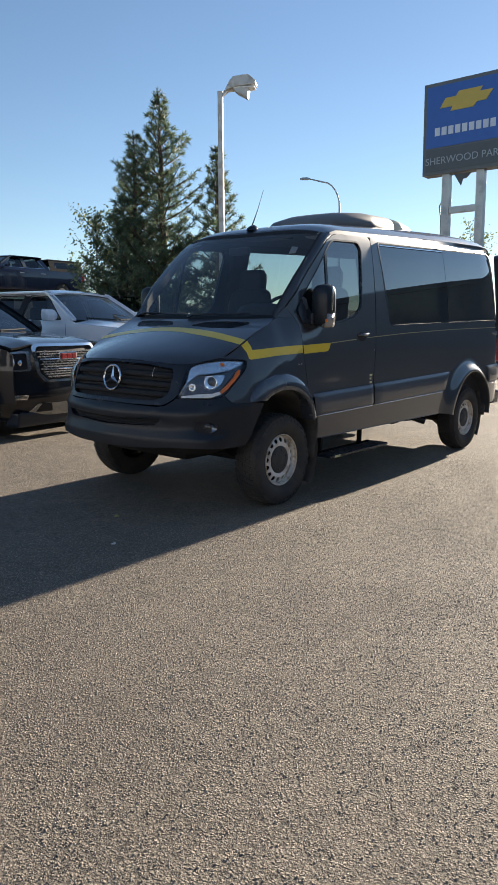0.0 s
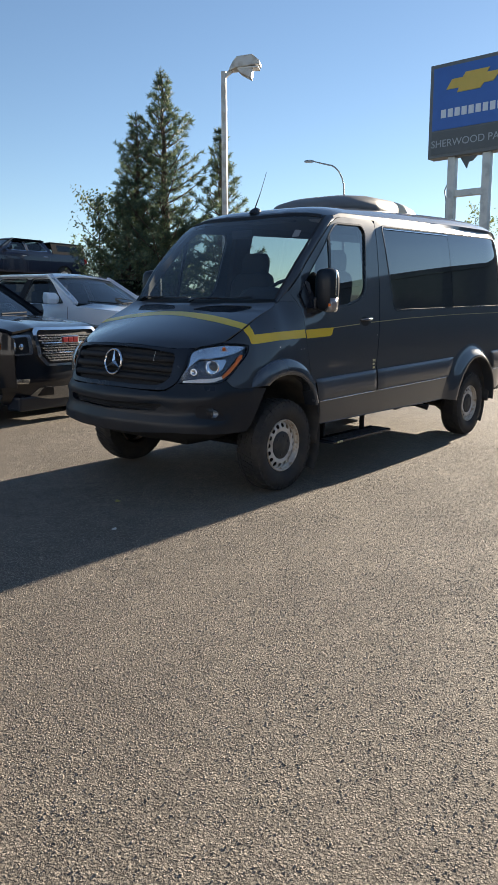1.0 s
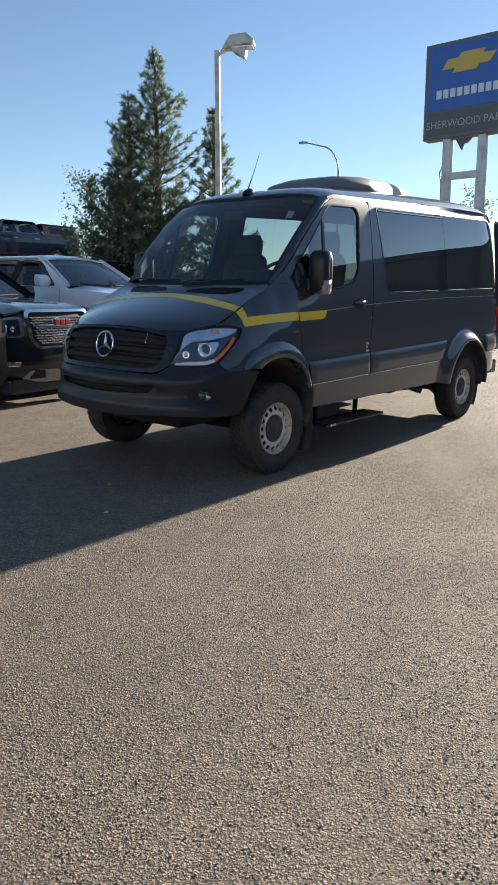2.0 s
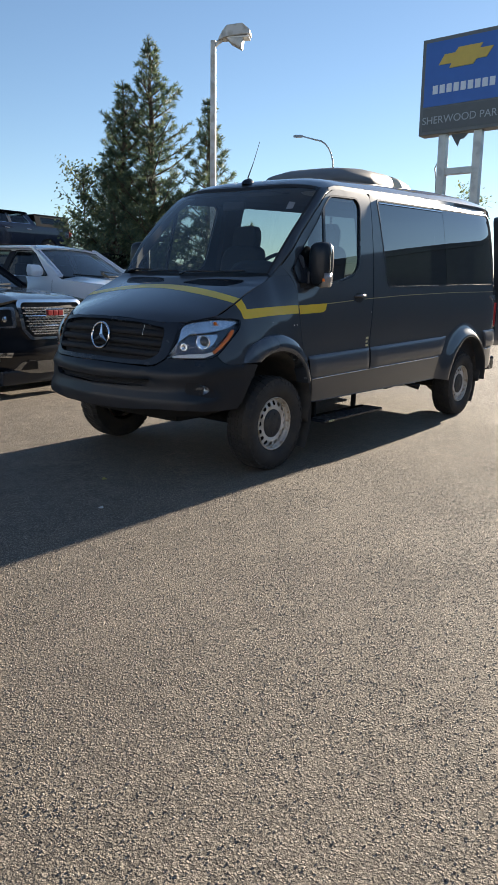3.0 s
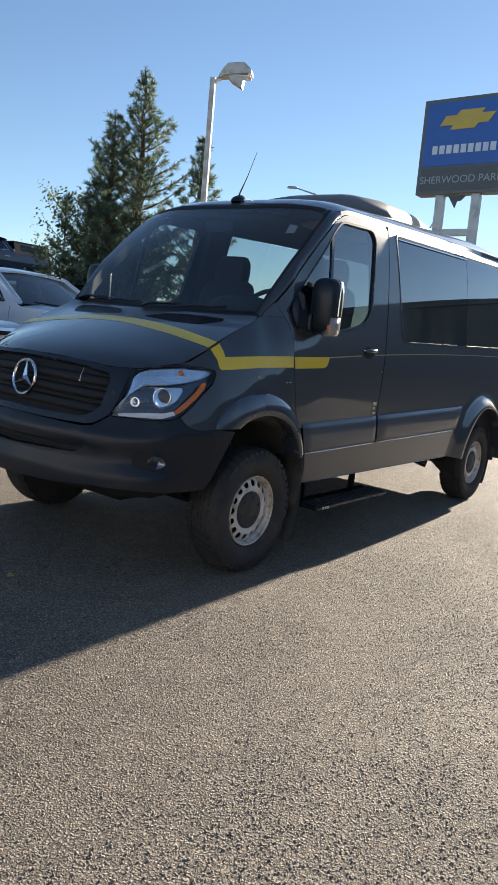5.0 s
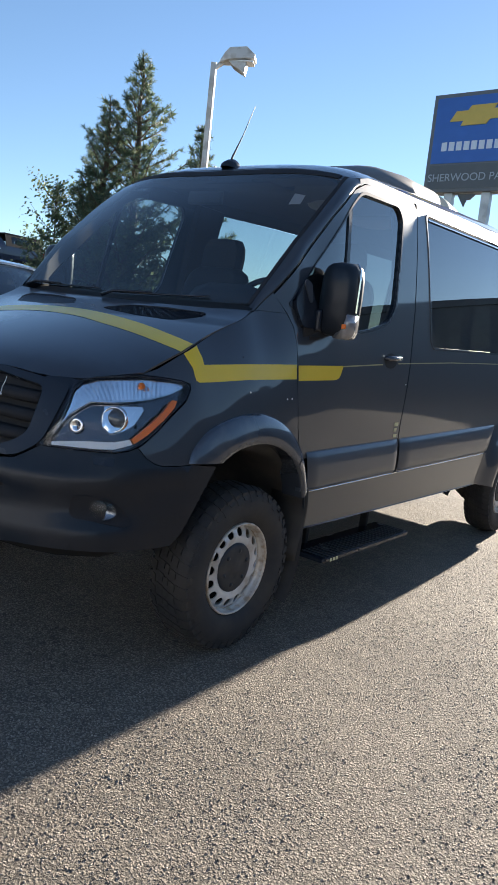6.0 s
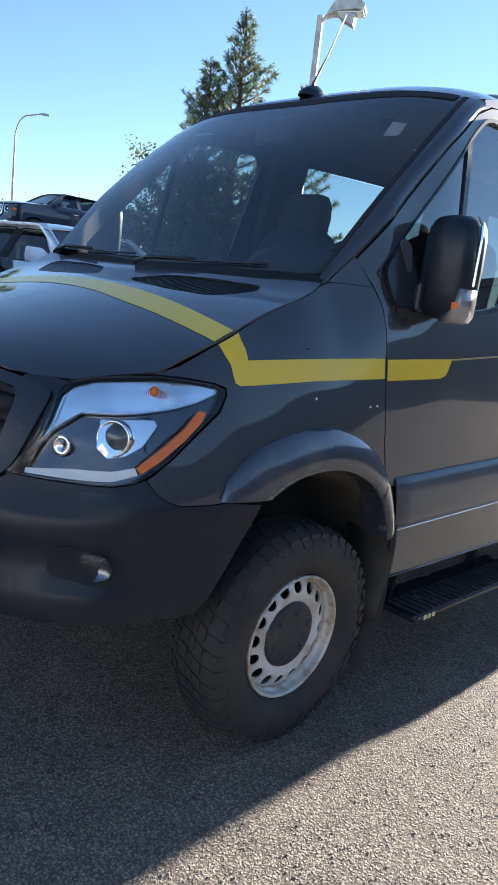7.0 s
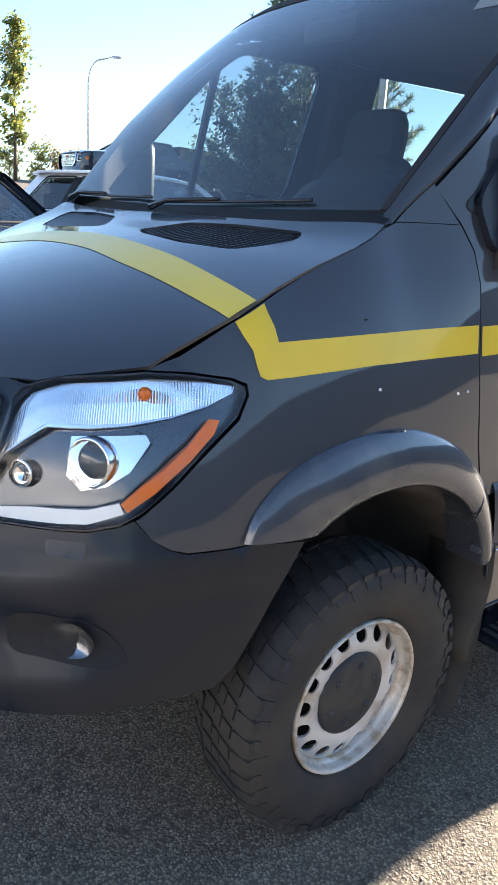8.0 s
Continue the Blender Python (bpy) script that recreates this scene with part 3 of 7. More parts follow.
def make_flanks():
    for s in (1, -1):
        sk, fl = side(s), s < 0
        # front wing
        wing = [(yu(1.069), 1.194)] + [(y, edge_z(y) - 0.0012) for y in (-0.47, -0.45, -0.42, -0.38, -0.33, -0.28, -0.23, -0.18, -0.13, -0.08, -0.03, 0.02, 0.05)] + [(0.09, 1.5), (0.15, 1.503), (0.252, 1.506), (0.286, 1.45), (0.300, 1.38), (0.303, 1.2), (0.335, 1.0), (0.372, 0.865)]
        wing += front_arch(0.575, 56, 122, 14) + [(yu(u), z) for u, z in ((1.285, 0.868), (1.23, 0.863), (1.146, 0.861), (1.111, 0.870), (1.076, 0.891), (1.045, 0.927), (1.062, 0.938), (1.123, 0.986), (1.193, 1.051), (1.256, 1.108), (1.279, 1.154), (1.277, 1.176), (1.246, 1.186), (1.167, 1.192))]
        part("front_wing", sheet(sk, wing, step=0.035, flip=fl), PAINT, van)
        # cab door
        door = [(0.3062, 1.2), (0.3032, 1.38), (0.289, 1.4525), (0.2555, 1.508), (0.192, 1.583), (0.36, 1.765), (0.60, 2.005), (0.80, 2.17), (0.90, 2.215), (1.0, 2.236), (1.50, 2.257), (1.538, 2.222), (1.51, 1.65), (1.42, 1.0), (1.41, 0.86), (0.41, 0.85), (0.378, 0.867), (0.341, 1.0)]
        hole = rounded([(0.27, 1.555), (0.76, 2.08), (0.87, 2.165), (1.29, 2.185), (1.335, 2.13), (1.25, 1.63), (1.16, 1.545), (0.90, 1.482), (0.5, 1.47)], [0.03, 0.1, 0.05, 0.06, 0.05, 0.1, 0.1, 0.1, 0.1])
        d = part("cab_door", sheet(sk, door, [hole], step=0.05, flip=fl, thick=0.02), PAINT, van)
        part("window_seal", sheet(sk, [(a, b) for a, b in rounded([(0.255, 1.545), (0.76, 2.095), (0.87, 2.18), (1.30, 2.20), (1.35, 2.13), (1.262, 1.62), (1.16, 1.53), (0.90, 1.467), (0.5, 1.457)], [0.03, 0.1, 0.05, 0.06, 0.05, 0.1, 0.1, 0.1, 0.1])], [hole], step=0.05, flip=fl, lift=0.004, thick=0.02), TRIM, d, "black rubber window seal")
        part("window_glass", sheet(sk, hole, step=0.06, flip=fl, lift=-0.012, thick=0), DRIVERGLASS if s > 0 else SIDEGLASS, d, "lightly tinted side glass").visible_shadow = False
        part("window_bar", sheet(sk, [(0.675, 1.475), (0.702, 1.475), (0.768, 2.095), (0.735, 2.065)], step=0.08, flip=fl, lift=-0.004, thick=0.02), TRIM, d, "black quarter light bar")
        # door handle: a cup and a grip
        cup = sheet(lambda a, b, sk=sk: sk(1.215 + a, 1.345 + b), [(0.075 * math.cos(t) , 0.042 * math.sin(t)) for t in [k * math.pi / 10 for k in range(20)]], step=0.03, flip=fl, lift=0.0025, thick=0.004)
        h = part("door_handle", cup, BLACK, d, "dark recess behind the handle")
        bm = bmesh.new()
        tube(bm, [Vector(sk(1.215 + a, 1.362 + 0.05 * a)) + Vector((s * o, 0, 0)) for a, o in ((-0.085, 0.006), (-0.06, 0.03), (0.0, 0.036), (0.06, 0.03), (0.085, 0.006))], [0.010, 0.013, 0.014, 0.013, 0.010], 8)
        part("grip", bm, FLARE, h, "grey door grip", True)
        # long side panel with one glazed opening
        rear = [(1.545, 0.86), (1.425, 0.86), (1.43, 1.0), (1.522, 1.65), (1.547, 2.259)] + [(y, edge_z(y) - 0.035) for y in (2.2, 3.0, 3.8, 4.4)] + [(4.60, 2.345), (4.645, 2.29), (4.655, 0.92)]
        rear += [(4.655, 0.62)] + [(4.33, 0.60)] + arc(AX[1], ARCH_Z, 0.60, 20, 128, 16) + [(3.22, 0.86)]
        win = rounded([(1.67, 2.217), (4.56, 2.325), (4.595, 1.522), (1.77, 1.449)], [0.05, 0.09, 0.05, 0.07])
        p = part("side_panel", sheet(sk, rear, [win], step=0.07, flip=fl, thick=0.02), PAINT, van)
        w = part("side_window", sheet(sk, rounded([(1.675, 2.212), (3.118, 2.266), (3.118, 1.489), (1.775, 1.454)], [0.05, 0.005, 0.005, 0.07]), step=0.08, flip=fl, lift=-0.006, thick=0.005), PRIVACY if s > 0 else SIDEGLASS, van, "dark privacy glass pane")
        w2 = part("side_window", sheet(sk, rounded([(3.124, 2.266), (4.555, 2.320), (4.59, 1.527), (3.124, 1.489)], [0.005, 0.09, 0.05, 0.005]), step=0.08, flip=fl, lift=-0.006, thick=0.005), PRIVACY if s > 0 else SIDEGLASS, van, "dark privacy glass pane")
        w.visible_shadow = w2.visible_shadow = False
        gask = rounded([(1.658, 2.229), (4.572, 2.338), (4.608, 1.510), (1.757, 1.436)], [0.055, 0.095, 0.055, 0.08])
        part("window_gasket", sheet(sk, gask, [win], step=0.06, flip=fl, lift=0.005, thick=0.012), FLARE, p, "thin grey window gasket")
        for a, b in ((1.70, 3.11),) if s > 0 else ():
            part("slider_rail", sheet(sk, [(a, 2.192), (b, 2.244), (b, 2.251), (a, 2.199)], step=0.1, flip=fl, lift=0.004, thick=0.01), CHROME, w, "thin bright slider rail")
        # side mouldings: a rounded strip with a chamfered top edge, proud of the skin
        for y0, y1, y0b, y1b, nm in ((0.425, 1.405, 0.462, 1.412, "door_moulding"), (1.432, 3.10, 1.438, 2.98, "side_moulding"), (4.16, 4.645, 4.225, 4.635, "rear_moulding")):
            bm = bmesh.new()
            rings = []
            for k in range(25):
                t = k / 24
                ring = []
                end = 0.35 if k in (0, 24) else 1.0
                for v, o in ((0.0, -0.006), (0.0, 0.006), (0.05, 0.015), (0.16, 0.022), (0.40, 0.027), (0.70, 0.026), (0.90, 0.021), (1.0, 0.012), (1.0, -0.006)):
                    y = (y0 + (y0b - y0) * v) * (1 - t) + (y1 + (y1b - y1) * v) * t
                    z = 0.878 + 0.024 * (y - 0.4) - 0.185 * v + 0.004 * (y - 0.4) * -v
                    q = Vector(sk(y, z))
                    ring.append(q + Vector((s * o * (end if o > 0 else 1), 0, 0)))
                rings.append(ring)
            loft(bm, rings, closed=False, caps=False)
            bmesh.ops.recalc_face_normals(bm, faces=bm.faces)
            soft(part(nm, bm, MOULD, van, "grey side moulding strip", True), 0.003, 1, 50)
        part("moulding_gap", sheet(sk, [(1.402, 0.905), (1.434, 0.906), (1.44, 0.70), (1.41, 0.70)], step=0.05, flip=fl, lift=0.003, thick=0), BLACK, van, "dark gap between the mouldings")
        for y0, y1, z0, z1 in ((0.465, 1.408, 0.690, 0.708), (1.436, 2.98, 0.709, 0.735), (0.50, 2.96, 0.496, 0.496), (4.225, 4.63, 0.75, 0.755)):
            part("trim_bead", tube(bmesh.new(), [Vector(sk(y, z0 + (z1 - z0) * (y - y0) / (y1 - y0))) + Vector((s * (0.016 if z0 > 0.6 else 0.002), 0, 0)) for y in np.linspace(y0, y1, 14)], 0.0038, 6), CHROME if z0 > 0.6 else FLARE, van, "thin bright trim bead", True)
        # sill below the mouldings
        sill = [(0.452, 0.705), (1.40, 0.73), (3.00, 0.76), (2.985, 0.62), (2.97, 0.495), (0.502, 0.495), (0.475, 0.60)]
        part("sill", sheet(sk, sill, step=0.06, flip=fl), PAINT, van)
        tail = [(4.23, 0.72), (4.635, 0.72), (4.62, 0.56), (4.45, 0.50), (4.27, 0.50)]
        part("rear_corner", sheet(sk, tail, step=0.06, flip=fl), PAINT, van)
        # wheel-arch flares: the front one broad over the wheel and slim where it meets the sill, the rear one a soft bulge
        for front in (True, False):
            c = AX[0] if front else AX[1]
            bm = bmesh.new()
            rings = []
            n = 48
            a_lo, a_hi = (37.0, 128.0) if front else (0.0, 172.0)
            for k in range(n + 1):
                t = k / n
                am = a_lo + (a_hi - a_lo) * t
                if front:
                    ro = hermite([37, 47, 57, 70, 90, 108, 119, 128], [0.527, 0.568, 0.615, 0.656, 0.684, 0.682, 0.660, 0.624], am)
                    ri = hermite([37, 47, 57, 70, 90, 110, 128], [0.462, 0.490, 0.516, 0.540, 0.551, 0.549, 0.530], am)
                    prof = ((0.0, -0.004), (0.012, 0.010), (0.10, 0.017), (0.35, 0.026), (0.65, 0.032), (0.88, 0.031), (0.97, 0.026), (1.0, 0.016), (1.0, -0.09))
                else:
                    ro = hermite([0, 60, 90, 110, 140, 172], [0.62, 0.65, 0.69, 0.72, 0.77, 0.82], am)
                    ri = 0.53
                    prof = ((0.0, 0.001), (0.2, 0.008), (0.4, 0.024), (0.6, 0.044), (0.8, 0.060), (0.93, 0.066), (0.99, 0.060), (1.0, 0.045), (1.0, -0.10))
                ring = []
                for v, o in prof:
                    r = ro + (ri - ro) * v
                    # the front one ends on the level seam over the bumper
                    a1 = 180 - math.degrees(math.asin(min(0.95, (0.872 - ARCH_Z) / r))) if front else a_hi
                    a = radians(a_lo + (a1 - a_lo) * t)
                    y, z = c + r * math.cos(a), ARCH_Z + r * math.sin(a)
                    q = Vector(sk(y, max(z, 0.24)))
                    q.z = z
                    nose_turn = min(1, max(0, (t - 0.8) / 0.2)) if front else 0
                    ring.append(q + Vector((s * o * (1 - 0.25 * nose_turn), -0.5 * o * nose_turn, 0)))
                rings.append(ring)
            loft(bm, rings, closed=False, caps=False)
            bmesh.ops.recalc_face_normals(bm, faces=bm.faces)
            fla = part("arch_flare", bm, FLARE if front else PAINT, van, "glossy grey wheel arch flare" if front else "painted bulging wheel arch flare", True)
            if front:
                # joint across the flare where the wing ends, and the end clip at the sill line
                bm = bmesh.new()
                pts = []
                for v, o in ((0.0, 0.008), (0.012, 0.0115), (0.35, 0.0275), (0.65, 0.0335), (0.88, 0.0325), (1.0, 0.017)):
                    r = 0.604 + (0.513 - 0.604) * v
                    y, z = c + r * math.cos(radians(56)), ARCH_Z + r * math.sin(radians(56))
                    pts.append(Vector(sk(y, z)) + Vector((s * o, 0, 0)))
                tube(bm, pts, 0.0022, 5)
                part("flare_joint", bm, BLACK, fla, "thin dark joint")
                bm = bmesh.new()
                rings = [[Vector(sk(y + dy, z)) + Vector((s * o, 0, 0)) for z, o in ((0.714, -0.01), (0.714, 0.016), (0.706, 0.021), (0.696, 0.016), (0.696, -0.01))] for y, dy in ((0.382, 0), (0.40, 0), (0.43, 0), (0.448, 0))]
                soft(part("end_clip", loft(bm, rings), MOULD, fla, "small grey end clip"), 0.003)
        # mud flaps: a curved tongue below the flare, narrowing to its foot
        for c, z0, z1, back in ((AX[0], 0.335, 0.705, 0.425), (AX[1], 0.36, 0.62, 0.50)):
            bm = bmesh.new()
            rings = []
            for k in range(9):
                t = k / 8
                z = z1 + (z0 - z1) * t
                y = c + back + 0.028 * math.sin(math.pi * min(1, t * 1.25)) - 0.012 * t
                xi = 0.80 + 0.145 * max(0, (t - 0.45) / 0.55) ** 1.6
                xo = 0.998 - 0.012 * t
                rings.append([(s * xi, y - 0.015, z), (s * (xi + xo) / 2, y - 0.010, z), (s * (xo - 0.012), y, z), (s * xo, y + 0.012, z), (s * (xo - 0.008), y + 0.018, z), (s * xi, y + 0.004, z)])
            part("mud_flap", loft(bm, rings), LINER, van, "black mud flap", True)
        # wheel house
        for c in AX:
            bm = bmesh.new()
            angs = [radians(-32 + 195 * k / 30) for k in range(31)]
            rings = [[(s * (x - (0.17 * max(0, (math.degrees(a) - 105) / 58) if x > 0.7 and c < 1 else 0)), c + r * math.cos(a), ARCH_Z + r * math.sin(a)) for a in angs] for x, r in ((0.935, 0.552 if c < 1 else 0.535), (0.925, 0.525), (0.89, 0.506), (0.72, 0.500), (0.56, 0.490), (0.50, 0.44))]
            loft(bm, rings, closed=False, caps=False)
            bm.faces.new([bm.verts.new((s * 0.5, c + 0.44 * math.cos(a), ARCH_Z + 0.44 * math.sin(a))) for a in angs])
            part("wheel_house", bm, LINER, van, "black wheel house liner", True)
            # added plate that keeps sun in the wall cavity from reaching the wheel
            part("light_stop_plate", bx(min(s * 0.45, s * 0.968), max(s * 0.45, s * 0.968), c + 0.55, c + 0.562, 0.50, 0.90), LINER, van, "dark plate added behind the wheel to stop sunlight leaking through")
        # yellow stripe along wing and door, thin line behind it
        run = sheet(sk, [(-0.267, 1.253), (-0.027, 1.270), (0.296, 1.286), (0.297, 1.2205), (-0.034, 1.2055), (-0.238, 1.187), (-0.30, 1.183), (-0.315, 1.19)], step=0.04, flip=fl, lift=0.0012, thick=0)
        part("stripe", run, YELLOW, van, "yellow vinyl stripe")
        part("stripe", sheet(sk, [(-0.354, edge_z(-0.354) - 0.003), (-0.341, 1.262), (-0.326, 1.238), (-0.320, 1.207), (-0.315, 1.1905), (-0.2675, 1.2525), (-0.272, 1.284), (-0.280, 1.305), (-0.284, edge_z(-0.284) - 0.003)], step=0.015, flip=fl, lift=0.0012, thick=0), YELLOW, van, "yellow vinyl stripe")
        part("stripe", sheet(sk, rounded([(0.309, 1.283), (0.695, 1.298), (0.665, 1.238), (0.63, 1.226), (0.312, 1.2135)], [0.001, 0.004, 0.02, 0.03, 0.001]), step=0.04, flip=fl, lift=0.0012, thick=0), YELLOW, d, "yellow vinyl stripe")
        part("pinstripe", sheet(sk, [(0.695, 1.298), (1.12, 1.325), (1.12, 1.3185), (0.693, 1.2915)], step=0.05, flip=fl, lift=0.0012, thick=0), GOLDLINE, d, "thin gold line")
        part("pinstripe", sheet(sk, [(1.31, 1.337), (2.1, 1.375), (3.2, 1.41), (4.6, 1.435), (4.6, 1.429), (3.2, 1.404), (2.1, 1.369), (1.31, 1.331)], step=0.06, flip=fl, lift=0.0012, thick=0), GOLDLINE, van, "thin gold line")


def make_top():
    # roof skin from windscreen head to tail
    front = [(x, 0.735 + 0.075 * (abs(x) / 0.8) ** 2) for x in np.linspace(-0.79, 0.79, 17)]
    roof = front + [(edge_x(y) - 0.001, y) for y in (0.86, 1.0, 1.3, 1.8, 2.5, 3.2, 3.9, 4.4, 4.58, 4.66)]
    roof += [(-(edge_x(y) - 0.001), y) for y in (4.66, 4.58, 4.4, 3.9, 3.2, 2.5, 1.8, 1.3, 1.0, 0.86)]
    part("roof", sheet(canopy, roof, step=0.075, thick=0.02, back=True), PAINT, van)
    # windscreen, its black border and the pillars beside it
    glassline = [(x, 0.026 + 0.062 * (abs(x) / 0.8) ** 2) for x in np.linspace(-0.805, 0.805, 13)]
    head = [(x, 0.715 + 0.06 * (abs(x) / 0.66) ** 2) for x in np.linspace(0.775, -0.785, 13)]
    rim = [(0.806, 0.14), (0.818, 0.30), (0.816, 0.45), (0.797, 0.68)]
    ws = glassline + rim + head + [(-x - 0.012, y) for x, y in rim[::-1]]
    part("windscreen", sheet(canopy, ws, step=0.06, thick=0), CLEAR, van, "clear windscreen").visible_shadow = False
    for s in (1, -1):
        k = 0.0 if s > 0 else 0.014
        # one rounded pressing from the glass over the edge to the door
        bm = bmesh.new()
        rings = []
        for y in [0.075 + 0.02 * j for j in range(40)] + [0.86]:
            gx = hermite([0.075, 0.14, 0.30, 0.45, 0.68, 0.80, 0.86], [0.804, 0.806, 0.818, 0.816, 0.797, 0.776, 0.772], y) + k
            g, e = Vector(canopy(gx, y)), Vector(wall(plan_u(y), edge_z(y)))
            zd = float(np.interp(y, [0.075, 0.187, 0.36, 0.60, 0.80, 0.86], [1.495, 1.588, 1.772, 2.012, 2.178, 2.204]))
            d = Vector(wall(plan_u(y), min(zd, edge_z(y) - 0.01)))
            ring = []
            for j in range(11):
                q = j / 10
                w0, w1, w2 = (1 - q) ** 2, 2 * q * (1 - q) * 1.8, q * q
                p = (g * w0 + e * w1 + d * w2) / (w0 + w1 + w2)
                ring.append((s * p.x, p.y, p.z))
            inner = Vector(d) - Vector((0.02, 0, 0))
            ring.append((s * inner.x, inner.y, inner.z))
            rings.append(ring)
        loft(bm, rings, closed=False, caps=False)
        bmesh.ops.recalc_face_normals(bm, faces=bm.faces)
        part("windscreen_pillar", bm, PAINT, van, "", True)
        strip = [(y, edge_z(y) - 0.002) for y in (0.855, 0.95, 1.05)] + [(1.05, 2.24), (0.9, 2.222), (0.855, 2.2)]
        part("pillar_flange", sheet(side(s), strip, step=0.03, flip=s < 0, thick=0.02), PAINT, van)
        part("pillar_foot", sheet(side(s), [(0.088, 1.502), (0.15, 1.5045), (0.25, 1.5075), (0.187, 1.590), (0.12, 1.53)], step=0.03, flip=s < 0, thick=0.02), PAINT, van, "painted corner below the pillar")
        part("pillar_backing", sheet(side(s), [(0.07, 1.44), (0.09, 1.52), (0.36, 1.81), (0.80, 2.19), (0.98, 2.225), (0.90, 2.185), (0.77, 2.10), (0.255, 1.57), (0.32, 1.44)], step=0.06, flip=s < 0, lift=-0.03, thick=0), BLACK, van, "black inner pillar trim")
        upper = [(y, edge_z(y) - 0.002) for y in (1.05, 1.5, 2.2, 3.0, 3.8, 4.4, 4.6)] + [(y, edge_z(y) - 0.0365) for y in (4.6, 4.4, 3.8, 3.0, 2.2, 1.5, 1.05)]
        inner = [(y, edge_z(y) - 0.006) for y in (0.95, 1.5, 2.2, 3.0, 3.8, 4.4, 4.6)] + [(y, edge_z(y) - 0.088) for y in (4.6, 4.4, 3.8, 3.0, 2.2, 1.5, 0.95)]
        part("cant_rail_trim", sheet(side(s), inner, step=0.06, flip=s < 0, lift=-0.03, thick=0.01, back=True), BLACK, van, "black trim below the roof edge")
        part("roof_rail", sheet(side(s), upper, step=0.06, flip=s < 0, thick=0.02), PAINT, van)
        if s > 0:
            part("screen_border", sheet(canopy, [(s * 0.806, 0.088), (s * 0.806, 0.14), (s * 0.818, 0.30), (s * 0.816, 0.45), (s * 0.797, 0.68), (s * 0.776, 0.80), (s * 0.758, 0.79), (s * 0.779, 0.68), (s * 0.798, 0.45), (s * 0.799, 0.30), (s * 0.787, 0.14), (s * 0.787, 0.086)], step=0.04, flip=s < 0, lift=0.002, thick=0.004), BLACK, van, "black windscreen border")
    part("screen_border", sheet(canopy, [(x, 0.715 + 0.06 * (abs(x) / 0.66) ** 2) for x in np.linspace(-0.74, 0.74, 13)] + [(x, 0.675 + 0.06 * (abs(x) / 0.66) ** 2) for x in np.linspace(0.745, -0.745, 13)], step=0.04, lift=0.002, thick=0.004), BLACK, van, "black windscreen border")
    part("screen_gap", sheet(canopy, [(x, 0.742 + 0.075 * (abs(x) / 0.8) ** 2) for x in np.linspace(-0.77, 0.77, 13)] + [(x, 0.712 + 0.06 * (abs(x) / 0.66) ** 2) for x in np.linspace(0.76, -0.76, 13)], step=0.05, lift=-0.001, thick=0.01), PAINT, van, "painted lip above the windscreen")
    # scuttle below the screen
    back = lambda x: -0.005 + 0.065 * (x / 0.8) ** 2
    sc = [(x, back(x) + 0.004) for x in np.linspace(-0.80, 0.80, 15)] + [(x, back(x) + 0.06) for x in np.linspace(0.80, -0.80, 15)]
    part("scuttle", sheet(lambda x, y: (x, y, bonnet(x, back(x))[2] - 0.014 + 0.18 * (y - back(x))), sc, step=0.05, thick=0.03), TRIM, van, "black scuttle panel")
    # bonnet
    fr = [(0.0, -0.815), (0.15, -0.808), (0.30, -0.79), (0.45, -0.752), (0.55, -0.712), (0.64, -0.655), (0.72, -0.575), (0.786, -0.50)]
    sd = [(edge_x(y) - 0.0015, y) for y in (-0.47, -0.45, -0.42, -0.38, -0.33, -0.28, -0.23, -0.18, -0.13, -0.08, -0.03, 0.02, 0.06)]
    bk = [(x, -0.005 + 0.065 * (x / 0.8) ** 2) for x in (0.8, 0.6, 0.4, 0.2, 0)]
    half = fr + sd + bk
    outline = half + [(-x, y) for x, y in half[::-1] if x > 1e-6]
    vents = []
    for s in (1, -1):
        vents.append([(s * x, y) for x, y in ((0.10, -0.135), (0.20, -0.045), (0.40, -0.015), (0.63, 0.0), (0.655, -0.03), (0.61, -0.085), (0.55, -0.145), (0.36, -0.172), (0.16, -0.16))])
    bon = part("bonnet", sheet(bonnet, outline, [rounded(v, 0.03, 3) for v in vents], step=0.045, thick=0.008), PAINT, van)
    for s, v in zip((1, -1), vents):
        g = part("bonnet_vent", sheet(bonnet, rounded(v, 0.03, 3), step=0.05, lift=-0.010, thick=0.004), BLACK, bon, "black bonnet air vent")
        bm = bmesh.new()
        for k in range(30):
            x = s * (0.06 + 0.021 * k)
            pts = [bonnet(x + s * 0.010 * j, -0.19 + 0.018 * j) for j in range(12)]
            pts = [p for p in pts if inside((p[0], p[1]), v)]
            if len(pts) > 1:
                tube(bm, [Vector(p) - Vector((0, 0, 0.006)) for p in pts], 0.0045, 4)
        part("slats", bm, TRIM, g)
    # stripe over the bonnet: an even band that bends back from the wing
    xs = np.linspace(-0.824, 0.824, 43)
    band = [(x, hermite([0, 0.114, 0.381, 0.537, 0.644, 0.788, 0.82], [-0.3085, -0.311, -0.331, -0.333, -0.336, -0.342, -0.346], abs(x))) for x in xs]
    band += [(x, hermite([0, 0.076, 0.30, 0.474, 0.635, 0.80, 0.82], [-0.2135, -0.215, -0.229, -0.240, -0.256, -0.276, -0.280], abs(x))) for x in xs[::-1]]
    part("stripe", sheet(bonnet, band, step=0.03, lift=0.0014, thick=0), YELLOW, bon, "yellow vinyl stripe")


def U(x):
    """Plan coordinate of the point whose half-width is x, on the nose."""
    k = np.argmax(_CX > abs(x))
    return math.copysign(float(_UD[k]), x)


